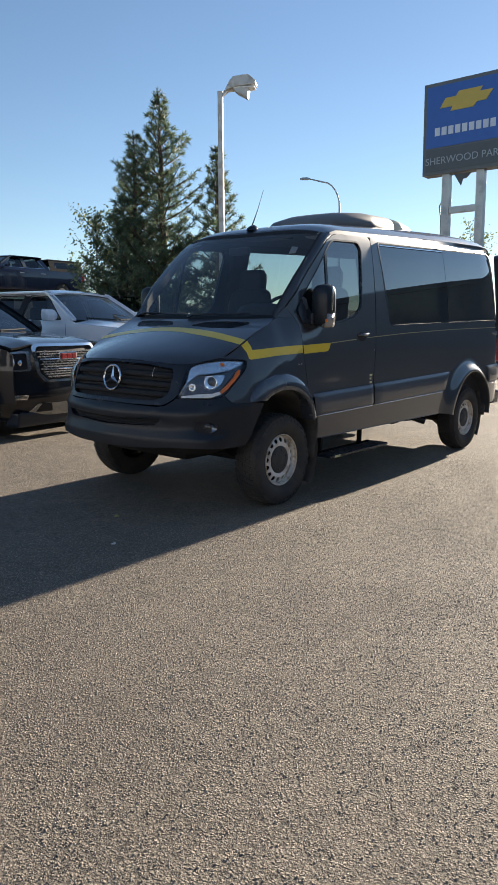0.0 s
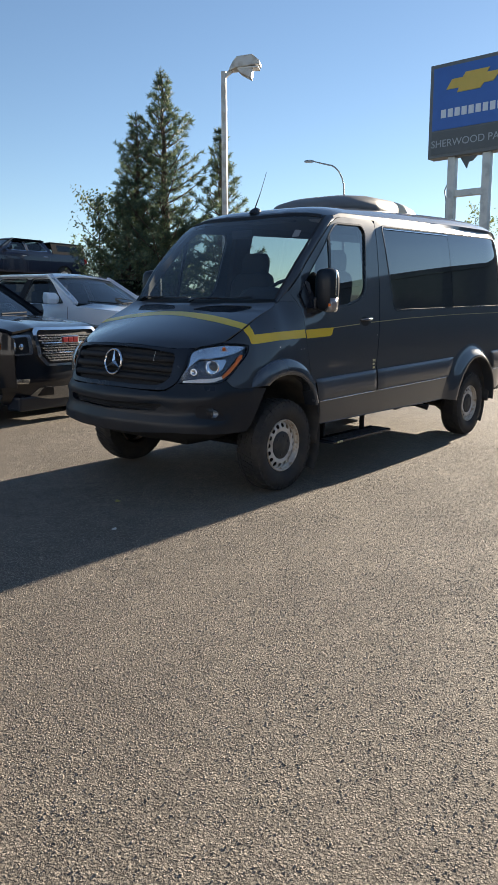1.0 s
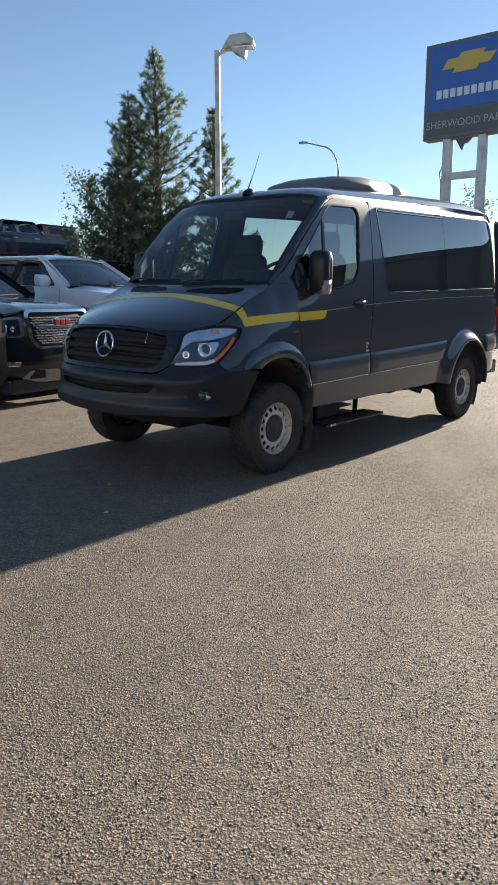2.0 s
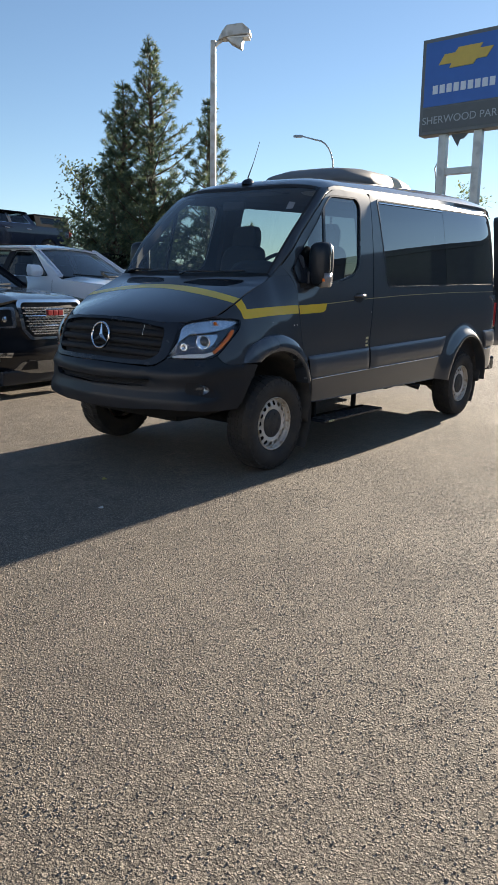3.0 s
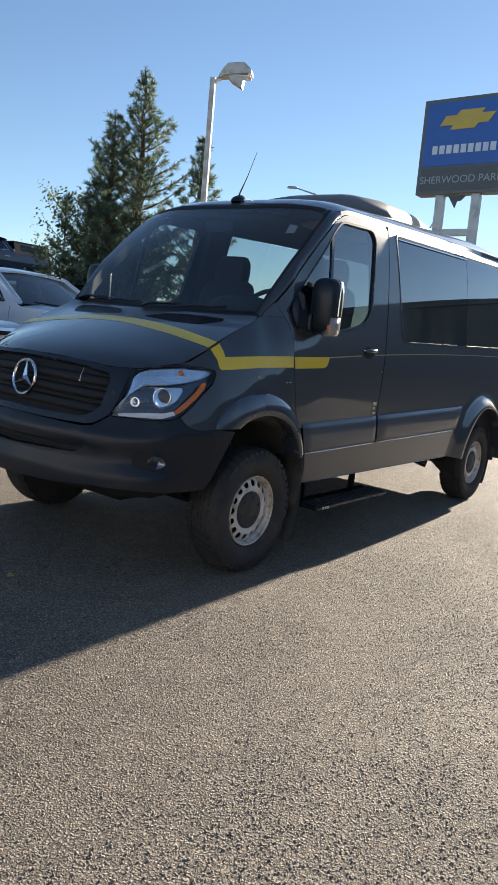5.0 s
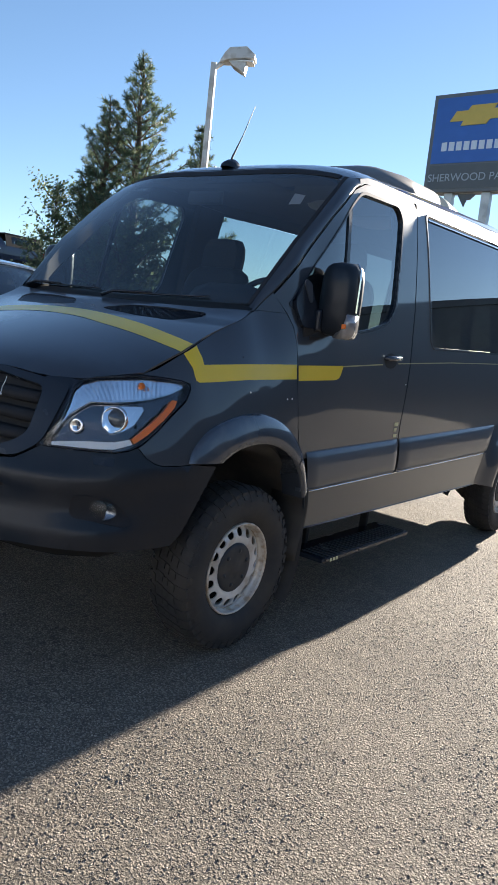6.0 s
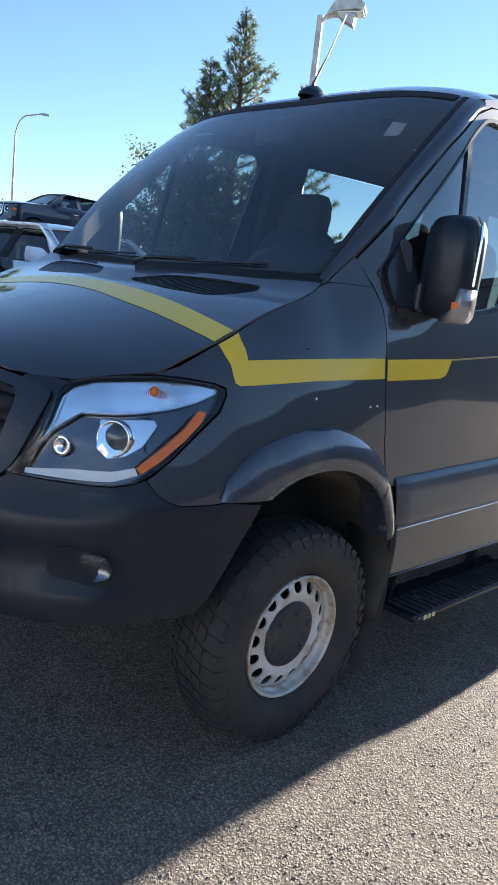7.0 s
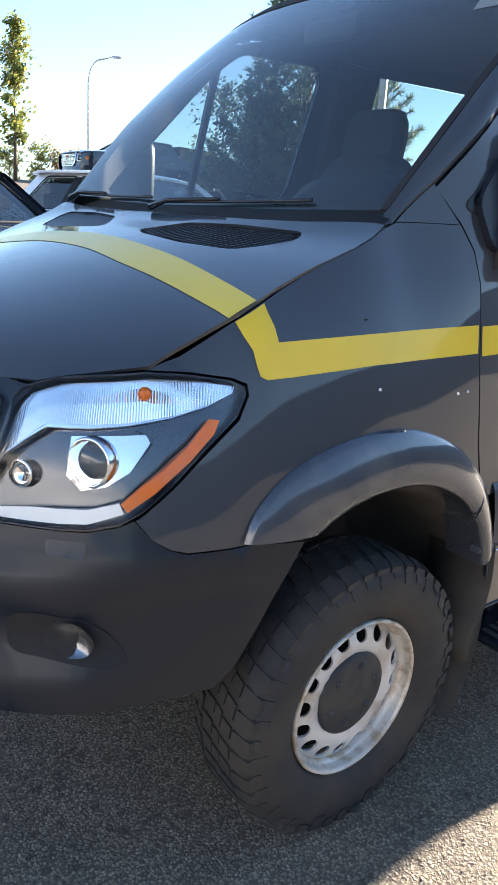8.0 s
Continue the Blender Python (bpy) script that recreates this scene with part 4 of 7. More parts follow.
def make_front():
    # bumper, wrapped round the nose from arch to arch
    half = [(0, 0.846), (0.30, 0.842), (0.50, 0.838), (0.56, 0.846), (0.63, 0.885), (0.66, 0.902), (0.776, 0.899), (0.895, 0.899), (0.951, 0.900), (1.013, 0.912), (1.042, 0.924), (1.0775, 0.888), (1.1115, 0.867), (1.146, 0.858), (1.23, 0.860), (1.285, 0.865), (1.35, 0.857), (1.405, 0.852),
            (1.372, 0.79), (1.335, 0.725), (1.298, 0.65), (1.262, 0.575), (1.224, 0.535), (1.16, 0.530), (1.069, 0.530), (0.951, 0.534), (0.839, 0.540), (0.62, 0.548), (0.50, 0.540), (0.3, 0.526), (0, 0.522)]
    outline = half + [(-u, z) for u, z in half[-2:0:-1]]

    def face(u, z):
        x, y, zz = wall(u, z)
        a = abs(u)
        # a bulge over a stepped line, a trough at mid height, a ledge low down
        step = lambda e, w: 1 / (1 + math.exp(-max(-40, min(40, (z - e) / w))))
        line = 0.768 + 0.040 * min(1, max(0, a - 0.75) / 0.55)
        fade = min(1, max(0, 1.36 - a) / 0.16)
        up = step(line, 0.007) * 0.024 * (1 - 0.95 * min(1, max(0, z - line) / 0.09)) - 0.008
        low = (1 - step(0.638, 0.009)) * 0.026 * min(1, max(0, 1.18 - a) / 0.25)
        pocket = math.exp(-((z - 0.69) / 0.05) ** 4) * math.exp(-((a - 0.90) / 0.13) ** 4) * 0.014
        d = (up + low) * fade - pocket
        q0, q1 = wall(u - 0.012, z), wall(u + 0.012, z)
        tx, ty = q1[0] - q0[0], q1[1] - q0[1]
        n = math.hypot(tx, ty)
        return (x + d * ty / n, y - d * tx / n, zz)
    fogs = []
    for s in (1, -1):
        fogs.append([(s * a, b) for a, b in ((0.80, 0.735), (0.853, 0.745), (0.951, 0.726), (1.006, 0.693), (1.041, 0.636), (1.006, 0.627), (0.895, 0.645), (0.80, 0.655))])
    intake = rounded([(-U(0.54), 0.752), (0, 0.738), (U(0.54), 0.752), (U(0.48), 0.70), (0.0, 0.682), (-U(0.48), 0.70)], 0.03, 3)
    bp = part("front_bumper", sheet(face, outline, [intake], step=0.04, thick=0.03), BUMPER, van, "dark plastic front bumper")
    part("intake", sheet(lambda u, z: wall(u, z), intake, step=0.06, lift=-0.05, thick=0), BLACK, bp, "black lower air intake")
    for k in range(2):
        z = 0.70 + 0.024 * k
        part("intake_bar", tube(bmesh.new(), [Vector(wall(u, z)) + Vector((0, 0.04, 0)) for u in np.linspace(-0.53, 0.53, 15)], 0.005, 6), BLACK, bp)
    for s, fg in zip((1, -1), fogs):
        pocket = part("fog_pocket", sheet(face, rounded(fg, 0.03, 4), step=0.03, lift=0.003, thick=0.004, flip=False), BLACK, bp, "black fog lamp pocket")
        c = Vector(face(s * 0.925, 0.688))
        nrm = Vector((s * 0.62, -0.78, 0.05)).normalized()
        m = Matrix.Translation(c + nrm * 0.012) @ nrm.to_track_quat("Z", "Y").to_matrix().to_4x4() @ Matrix.Diagonal((1.15, 0.82, 1, 1))
        bm = bmesh.new()
        lathe(bm, [(0.046, 0.003), (0.041, -0.002), (0.024, -0.012), (0.0005, -0.016)], 28, "z")
        bmesh.ops.transform(bm, matrix=m, verts=bm.verts)
        fl = part("fog_lamp", bm, FOGBOWL, bp, "round clear fog lamp", True)
        bm = lathe(bmesh.new(), [(0.0005, 0.011), (0.025, 0.0095), (0.045, 0.004)], 20, "z")
        bmesh.ops.transform(bm, matrix=m, verts=bm.verts)
        part("fog_lens", bm, LENS, fl, "clear lens", True).visible_shadow = False
        cover = rounded([(s * 0.868, 0.885), (s * 0.955, 0.883), (s * 0.95, 0.852), (s * 0.872, 0.856)], 0.008, 3)
        part("washer_cover", sheet(face, cover, step=0.03, lift=0.002, thick=0.004), TRIM, bp, "small headlamp washer cover")
    # grille: surround, bars, emblem
    shape = rounded([(-0.742, 1.118), (-0.70, 1.135), (-0.40, 1.160), (0, 1.168), (0.40, 1.160), (0.70, 1.135), (0.742, 1.118), (0.662, 0.912), (0.56, 0.852), (0.30, 0.848), (0, 0.850), (-0.30, 0.848), (-0.56, 0.852), (-0.662, 0.912)], [0.02] * 7 + [0.04] * 7, 4)
    hi = rounded([(-0.622, 1.112), (-0.35, 1.142), (0, 1.150), (0.35, 1.142), (0.622, 1.112), (0.592, 0.935), (0.50, 0.882), (0.25, 0.878), (0, 0.880), (-0.25, 0.878), (-0.50, 0.882), (-0.592, 0.935)], 0.04, 4)
    gr = part("grille", sheet(wall, hi, step=0.05, lift=-0.035, thick=0), BLACK, van, "dark grey radiator grille with a round emblem")
    part("surround", sheet(wall, shape, [hi], step=0.03, lift=0.006, thick=0.05), TRIM, gr, "dark grey grille surround")
    for z0 in (0.935, 1.005, 1.075):
        w = 0.60 if z0 > 0.97 else 0.575
        bm = bmesh.new()
        rings = []
        for u in np.linspace(-w, w, 21):
            ring = []
            for dz, o in ((-0.026, -0.028), (-0.020, -0.006), (0.0, 0.004), (0.018, -0.002), (0.024, -0.028)):
                x, y, z = wall(u, z0 + dz - 0.008 * (u / w) ** 2)
                ring.append((x, y - o, z))
            rings.append(ring)
        loft(bm, rings)
        part("grille_bar", bm, BLACK, gr, "", True)
    emblem(gr)
    # headlamps: the lens swells out of the skin
    def bulge(u, z):
        a = abs(u)
        k = 0.052 * math.sin(math.pi * min(max((a - 0.65) / 0.40, 0), 1)) ** 1.2 * math.sin(math.pi * min(max((z - 0.895) / 0.285, 0), 1)) ** 0.9
        q, q0, q1 = wall(u, z), wall(u - 0.012, z), wall(u + 0.012, z)
        tx, ty = q1[0] - q0[0], q1[1] - q0[1]
        n = math.hypot(tx, ty)
        return (q[0] + k * ty / n, q[1] - k * tx / n, z)
    for s in (1, -1):
        part("nose_filler", sheet(wall, [(s * u, z) for u, z in ((0.60, 0.90), (0.66, 0.90), (0.765, 1.12), (0.80, 1.15), (0.72, 1.16), (0.60, 1.155))], step=0.04, lift=-0.012, thick=0), TRIM, gr, "dark filler beside the grille")
        outline = [(0.655, 0.907), (0.727, 1.006), (0.744, 1.061), (0.757, 1.126), (0.776, 1.145), (0.86, 1.169), (1.006, 1.184), (1.069, 1.19), (1.167, 1.187), (1.244, 1.181), (1.270, 1.171), (1.272, 1.156), (1.251, 1.114), (1.188, 1.056), (1.118, 0.99), (1.055, 0.94), (1.013, 0.918), (0.951, 0.906), (0.895, 0.904), (0.776, 0.904)]
        outline = [(s * u, z) for u, z in outline]
        f = s < 0
        lamp = part("headlamp", sheet(wall, outline, step=0.03, lift=-0.055, thick=0), SATIN, van, "clear headlamp with chrome reflectors and amber side marker")
        rim = [(u, z) for u, z in outline]
        cu, cz = sum(p[0] for p in rim) / len(rim), sum(p[1] for p in rim) / len(rim)
        inn = [(cu + (u - cu) * 0.994, cz + (z - cz) * 0.987) for u, z in rim]
        part("lamp_rim", sheet(wall, rim, [inn], step=0.03, lift=0.001, thick=0.055), TRIM, lamp, "smoked lamp housing edge")
        part("lens", sheet(bulge, rim, step=0.03, lift=0.004, thick=0), LENS, lamp, "clear lens").visible_shadow = False
        # far lamp only: an added reflecting cover makes its visible crescent bright
        if s < 0:
            part("bright_lamp_cover", sheet(bulge, [(-u, z) for u, z in ((0.662, 0.912), (0.73, 1.005), (0.762, 1.12), (0.80, 1.145), (1.0, 1.16), (1.0, 0.92), (0.80, 0.908))], step=0.03, lift=-0.004, thick=0), REFLECT, lamp, "mirror-bright cover added under the lens to whiten the lamp")
        # upper chrome reflector wedge
        wlow = [(0.70, 0.955), (0.748, 1.025), (0.797, 1.059), (0.839, 1.083), (0.944, 1.089), (1.027, 1.098), (1.125, 1.113), (1.195, 1.134), (1.251, 1.161)]
        whigh = [(0.682, 0.955), (0.735, 1.01), (0.752, 1.062), (0.765, 1.122), (0.782, 1.138), (0.86, 1.161), (1.006, 1.176), (1.069, 1.182), (1.167, 1.179), (1.244, 1.173)]
        wedge = wlow + whigh[::-1]
        part("reflector", sheet(wall, [(s * u, z) for u, z in wedge], step=0.03, lift=-0.022, thick=0.02), REFLECT, lamp, "ribbed chrome reflector")
        bm = bmesh.new()
        for k in range(92):
            u0 = 0.71 + (1.235 - 0.71) * k / 91
            lo = np.interp(u0, [a for a, _ in wlow], [b for _, b in wlow]) + 0.003
            hi = np.interp(u0, [a for a, _ in whigh], [b for _, b in whigh]) - 0.003
            if hi > lo + 0.01:
                pts = [wall(s * (u0 + 0.006 * t), lo + (hi - lo) * t) for t in (0, 0.5, 1)]
                nr = Vector((s * 0.5, -0.85, 0.2)).normalized()
                tube(bm, [Vector(p) - nr * 0.0215 for p in pts], 0.0018, 5, False)
        part("ribs", bm, REFLECT, lamp, "fine ribs")
        low = [(0.70, 0.925), (0.832, 0.938), (0.888, 0.940), (0.951, 0.943), (1.013, 0.957), (1.022, 0.938), (0.951, 0.917), (0.895, 0.914), (0.832, 0.913), (0.70, 0.913)]
        part("light_strip", sheet(wall, [(s * u, z) for u, z in low], step=0.03, lift=-0.012, thick=0.03), WHITELENS, lamp, "clear light strip")
        am = [(1.016, 0.956), (1.029, 0.941), (1.083, 0.976), (1.153, 1.03), (1.204, 1.082), (1.216, 1.108), (1.195, 1.11), (1.153, 1.061), (1.104, 1.021), (1.062, 0.992)]
        part("side_marker", sheet(wall, [(s * u, z) for u, z in am], step=0.02, lift=-0.006, thick=0.03), AMBER, lamp, "amber side marker")
        c = Vector(wall(s * 0.935, 1.022))
        nr = Vector((s * 0.45, -0.88, 0.1)).normalized()
        m = Matrix.Translation(c - nr * 0.030) @ nr.to_track_quat("Z", "Y").to_matrix().to_4x4()
        bm = lathe(bmesh.new(), [(0.050, -0.02), (0.050, 0.006), (0.046, 0.010), (0.042, 0.006), (0.040, -0.004)], 28, "z")
        bmesh.ops.transform(bm, matrix=m, verts=bm.verts)
        pr = part("projector", bm, REFLECT, lamp, "round projector ring", True)
        bm = lathe(bmesh.new(), [(0.0005, 0.012), (0.015, 0.011), (0.028, 0.006), (0.040, -0.005)], 24, "z")
        bmesh.ops.transform(bm, matrix=m, verts=bm.verts)
        part("projector_lens", bm, material("projector_glass", (0.05, 0.055, 0.06), 0.03, 0.0, 1.0, grain=(20, 0.05)), pr, "dark glass ball lens", True)
        plate = [(0.90, 1.072), (0.985, 1.078), (1.069, 1.083), (1.078, 1.068), (1.034, 1.013), (0.985, 0.985), (0.93, 0.975), (0.895, 1.0)]
        back = [(0.72, 0.975), (0.79, 1.045), (0.84, 1.076), (0.90, 1.076), (0.89, 1.0), (0.93, 0.97), (1.0, 0.965), (0.94, 0.950), (0.83, 0.945), (0.71, 0.935)]
        part("back_plate", sheet(wall, [(s * u, z) for u, z in back], step=0.03, lift=-0.05, thick=0.01), SATIN, lamp, "dark chrome back plate")
        outer_plate = [(1.05, 1.095), (1.125, 1.105), (1.19, 1.125), (1.15, 1.07), (1.09, 1.025), (1.05, 1.0), (1.045, 1.02), (1.085, 1.066)]
        part("side_plate", sheet(wall, [(s * u, z) for u, z in outer_plate], step=0.03, lift=-0.035, thick=0.01), SATIN, lamp, "dark chrome side plate")
        part("inner_bezel", sheet(wall, [(s * u, z) for u, z in plate], step=0.03, lift=-0.026, thick=0.03), REFLECT, lamp, "chrome inner bezel")
        c = Vector(wall(s * 0.775, 0.985))
        m = Matrix.Translation(c - nr * 0.030) @ nr.to_track_quat("Z", "Y").to_matrix().to_4x4()
        bm = lathe(bmesh.new(), [(0.001, -0.016), (0.014, -0.012), (0.026, -0.002), (0.028, -0.006)], 20, "z")
        bmesh.ops.transform(bm, matrix=m, verts=bm.verts)
        part("high_beam", bm, REFLECT, lamp, "small high beam reflector", True)
        c = Vector(wall(s * 1.06, 1.150))
        bm = bmesh.new()
        bmesh.ops.create_icosphere(bm, subdivisions=2, radius=0.014, matrix=Matrix.Translation(c - Vector((s * 0.008, -0.012, 0))))
        part("indicator_bulb", bm, AMBER, lamp, "amber bulb", True)


def emblem(parent):
    c = Vector(wall(0, 1.03)) + Vector((0, -0.014, 0))
    m = Matrix.Translation(c) @ pose(0, 0, 0, -9, 0, 0)
    bm = bmesh.new()
    R, r = 0.094, 0.0085
    rings = [[((R + r * math.cos(b)) * math.cos(a), r * math.sin(b) * 1.2, (R + r * math.cos(b)) * math.sin(a)) for b in [2 * math.pi * k / 8 for k in range(8)]] for a in [2 * math.pi * j / 48 for j in range(49)]]
    loft(bm, rings, caps=False)
    for k in range(3):
        a = radians(90 + 120 * k)
        d, n = Vector((math.cos(a), 0, math.sin(a))), Vector((-math.sin(a), 0, math.cos(a)))
        tip = bm.verts.new(d * R)
        l, q = bm.verts.new(d * 0.012 + n * 0.017), bm.verts.new(d * 0.012 - n * 0.017)
        crest = bm.verts.new(Vector((0, -0.014, 0)))
        ct = bm.verts.new(d * R + Vector((0, -0.003, 0)))
        bm.faces.new((crest, l, ct))
        bm.faces.new((crest, ct, q))
        bm.faces.new((l, tip, ct))
        bm.faces.new((ct, tip, q))
    bmesh.ops.transform(bm, matrix=m, verts=bm.verts)
    part("emblem", bm, CHROME, parent, "chrome ring with three spokes")


def make_wheel(y, s):
    w = new("wheel")
    w.parent = van
    w.location = (s * 0.872, y, WHEEL_R * 0.98)
    w.scale = (0.98, 0.98, 0.98)
    w.rotation_euler = (radians(17 * (1 + y)), 0, 0 if s > 0 else math.pi)
    R, hw = WHEEL_R, 0.118
    prof = [(0.212, 0.078), (0.226, 0.094), (0.262, 0.109), (0.30, 0.113), (0.33, 0.110), (0.354, 0.100), (0.368, 0.087), (0.3735, 0.05), (0.3735, -0.05), (0.368, -0.087), (0.345, -0.102), (0.285, -0.111), (0.215, -0.084)]
    bm = lathe(bmesh.new(), prof, 72, "x")
    part("tyre", bm, RUBBER, w, "black all-terrain tyre", True)
    # tread blocks: two staggered shoulder rows and a zigzag middle
    n = 44
    bm = bmesh.new()
    for k in range(n):
        for row, (xa, xb, r0, r1, tw) in enumerate(((0.058, 0.105, 0.348, 0.3795, 0.5), (-0.105, -0.058, 0.348, 0.3795, 0.0), (0.016, 0.051, 0.361, 0.379, 0.25), (-0.051, -0.016, 0.361, 0.379, 0.75), (-0.012, 0.012, 0.361, 0.379, 0.0))):
            a = 2 * math.pi * (k + tw) / n
            half = math.pi / n * (0.74 if row < 2 else 0.70) * (0.86 + 0.22 * ((k * 7 + row) % 3) / 2)
            vs = []
            for x, ro in ((xa, r1 - (0.016 if row == 1 else 0)), (xb, r1 - (0.016 if row == 0 else 0))):
                for da in (-half, half):
                    sk = 0.25 * half * (1 if (x > (xa + xb) / 2) else -1)
                    for rr in (r0, ro):
                        b = a + da * (0.92 if rr == ro else 1) + sk
                        vs.append(bm.verts.new((x, rr * math.cos(b), rr * math.sin(b))))
            for q in ((0, 1, 3, 2), (4, 6, 7, 5), (0, 4, 5, 1), (2, 3, 7, 6), (1, 5, 7, 3)):
                bm.faces.new([vs[i] for i in q])
        # lugs down the side wall
        a = 2 * math.pi * (k + 0.5) / n
        ln = (0.316, 0.330, 0.322, 0.338)[k % 4]
        vs = [bm.verts.new((x, r * math.cos(a + d), r * math.sin(a + d))) for d in (-0.042, 0.042) for r, x in ((0.366, 0.094), (0.346, 0.1065), (ln, 0.1145), (ln, 0.108))]
        bm.faces.new(vs[0:4])
        bm.faces.new(vs[4:8][::-1])
        for i in range(3):
            bm.faces.new((vs[i], vs[i + 4], vs[i + 5], vs[i + 1]))
    bmesh.ops.recalc_face_normals(bm, faces=bm.faces)
    part("tread", bm, RUBBER, w, "chunky tread blocks")
    # steel rim: flange, well, disc with a ring of round holes
    rim = lathe(bmesh.new(), [(0.212, 0.076), (0.2145, 0.088), (0.2105, 0.095), (0.2055, 0.093), (0.2025, 0.084), (0.2015, 0.070), (0.1975, 0.064), (0.1945, 0.062), (0.1925, 0.050), (0.1905, 0.030), (0.188, -0.07)], 64, "x")
    part("rim", rim, DIRTYSTEEL, w, "dusty silver steel rim", True)
    outer = [(0.193 * math.cos(t), 0.193 * math.sin(t)) for t in [2 * math.pi * k / 64 for k in range(64)]]
    nh = 16
    holes = [[(0.166 * math.cos(2 * math.pi * j / nh) + 0.0205 * math.cos(t), 0.166 * math.sin(2 * math.pi * j / nh) + 0.0205 * math.sin(t)) for t in [2 * math.pi * k / 16 for k in range(16)]] for j in range(nh)]
    hub = [(0.05 * math.cos(t), 0.05 * math.sin(t)) for t in [2 * math.pi * k / 24 for k in range(24)]]

    def disc(a, b):
        r = math.hypot(a, b)
        return (hermite([0, 0.06, 0.112, 0.122, 0.134, 0.146, 0.165, 0.182, 0.195], [0.050, 0.050, 0.062, 0.070, 0.073, 0.072, 0.066, 0.058, 0.050], r), a, b)
    part("wheel_disc", sheet(disc, outer, holes, step=0.022, thick=0.006), STEEL, w, "silver wheel disc with round holes")
    bm = lathe(bmesh.new(), [(0.0005, 0.077), (0.03, 0.077), (0.034, 0.0755), (0.080, 0.0755), (0.104, 0.074), (0.113, 0.070), (0.115, 0.058)], 40, "x")
    for k in range(6):
        a = 2 * math.pi * k / 6
        lathe(bm, [(0.0005, 0.081), (0.009, 0.080), (0.011, 0.072)], 10, "x", (0, 0.082 * math.cos(a), 0.078 * math.sin(a)))
    part("hub_cap", bm, HUBCAP, w, "dark plastic hub cap", True)
    # flat black disc: the shade seen through the wheel holes, put in as colour
    bm = lathe(bmesh.new(), [(0.0005, 0.0), (0.19, 0.0)], 32, "x")
    part("wheel_shade_disc", bm, VOID, w, "flat black disc standing in for shade behind the wheel holes")
    return w


def make_mirror(s):
    def sec(y, x0, x1, z0, z1, n=20):
        cx, cz, a, b = (x0 + x1) / 2, (z0 + z1) / 2, (x1 - x0) / 2, (z1 - z0) / 2
        out = []
        for k in range(n):
            t = 2 * math.pi * k / n
            c, q = math.cos(t), math.sin(t)
            out.append((s * (cx + a * math.copysign(abs(c) ** 0.55, c)), y, cz + b * math.copysign(abs(q) ** 0.5, q)))
        return out
    bm = bmesh.new()
    loft(bm, [sec(0.452, 0.955, 1.03, 1.53, 1.68), sec(0.458, 0.928, 1.055, 1.47, 1.735), sec(0.475, 0.908, 1.070, 1.442, 1.765), sec(0.51, 0.900, 1.079, 1.432, 1.776), sec(0.555, 0.898, 1.083, 1.430, 1.779), sec(0.575, 0.902, 1.080, 1.434, 1.775)])
    h = part("door_mirror", bm, BUMPER, van, "black door mirror with a clear repeater lamp", True)
    bm = bmesh.new()
    loft(bm, [[(s * x, y, z + dz - (0.07 if s < 0 and x < 0.95 else 0)) for dz, y in ((-0.05, 0.43), (0.05, 0.43), (0.06, 0.52), (-0.05, 0.53))] for x, z in ((0.86 if s > 0 else 0.80, 1.475), (0.90, 1.49), (0.95, 1.50))])
    soft(part("mirror_arm", bm, TRIM, h, "black mirror arm"), 0.012)
    tri = rounded([(0.285, 1.56), (0.345, 1.655), (0.40, 1.655), (0.46, 1.52), (0.44, 1.455), (0.33, 1.45)], 0.03, 3)
    foot = part("mirror_base", sheet(side(s), tri, step=0.04, flip=s < 0, lift=0.02, thick=0.03), TRIM, van, "black mirror foot")
    # the pale highlight on the foot is a separate piece in a lighter grey
    part("foot_highlight", sheet(side(s), rounded([(0.335, 1.655), (0.352, 1.672), (0.395, 1.655), (0.405, 1.575), (0.385, 1.565)], 0.012, 3), step=0.03, flip=s < 0, lift=0.026, thick=0.006), MOULD, foot, "highlight on the smooth mirror foot, put in as a paler piece")
    # repeater at the lower outer corner, slanting down towards the door
    bm = bmesh.new()
    loft(bm, [[(s * (x + dx), y, z) for x, z in ((1.082, 1.540), (1.086, 1.50), (1.084, 1.455), (1.072, 1.432), (1.050, 1.424), (1.020, 1.428), (1.045, 1.470), (1.066, 1.525))] for y, dx in ((0.470, -0.012), (0.485, -0.003), (0.52, 0.001), (0.56, 0.001))])
    # the far repeater gets dark plastic so that it shows no bright sky
    part("repeater", bm, CLEARCAP if s > 0 else TRIM, h, "clear repeater lens" if s > 0 else "repeater lens darkened to take out its sky reflection", True)
    bm = bx(s * 1.062 - 0.010, s * 1.062 + 0.010, 0.462, 0.474, 1.472, 1.494, bev=0.003)
    part("repeater_bulb", bm, AMBER, h, "amber bulb")
    bm = bmesh.new()
    tube(bm, [(s * 1.084, 0.52, z) for z in (1.55, 1.62, 1.70)] + [(s * 1.080, 0.52, 1.745), (s * 1.062, 0.52, 1.772)], 0.006, 6)
    if s > 0:
        part("bright_edge", bm, CHROME, h, "bright outer edge")
    else:
        bm.free()
    bm = bx(s * 0.99 - 0.070, s * 0.99 + 0.070, 0.573, 0.577, 1.465, 1.745, bev=0.001)
    if s < 0:
        h.location = (-0.11, 0, 0.02)
    part("mirror_glass", bm, CHROME, h, "mirror glass")


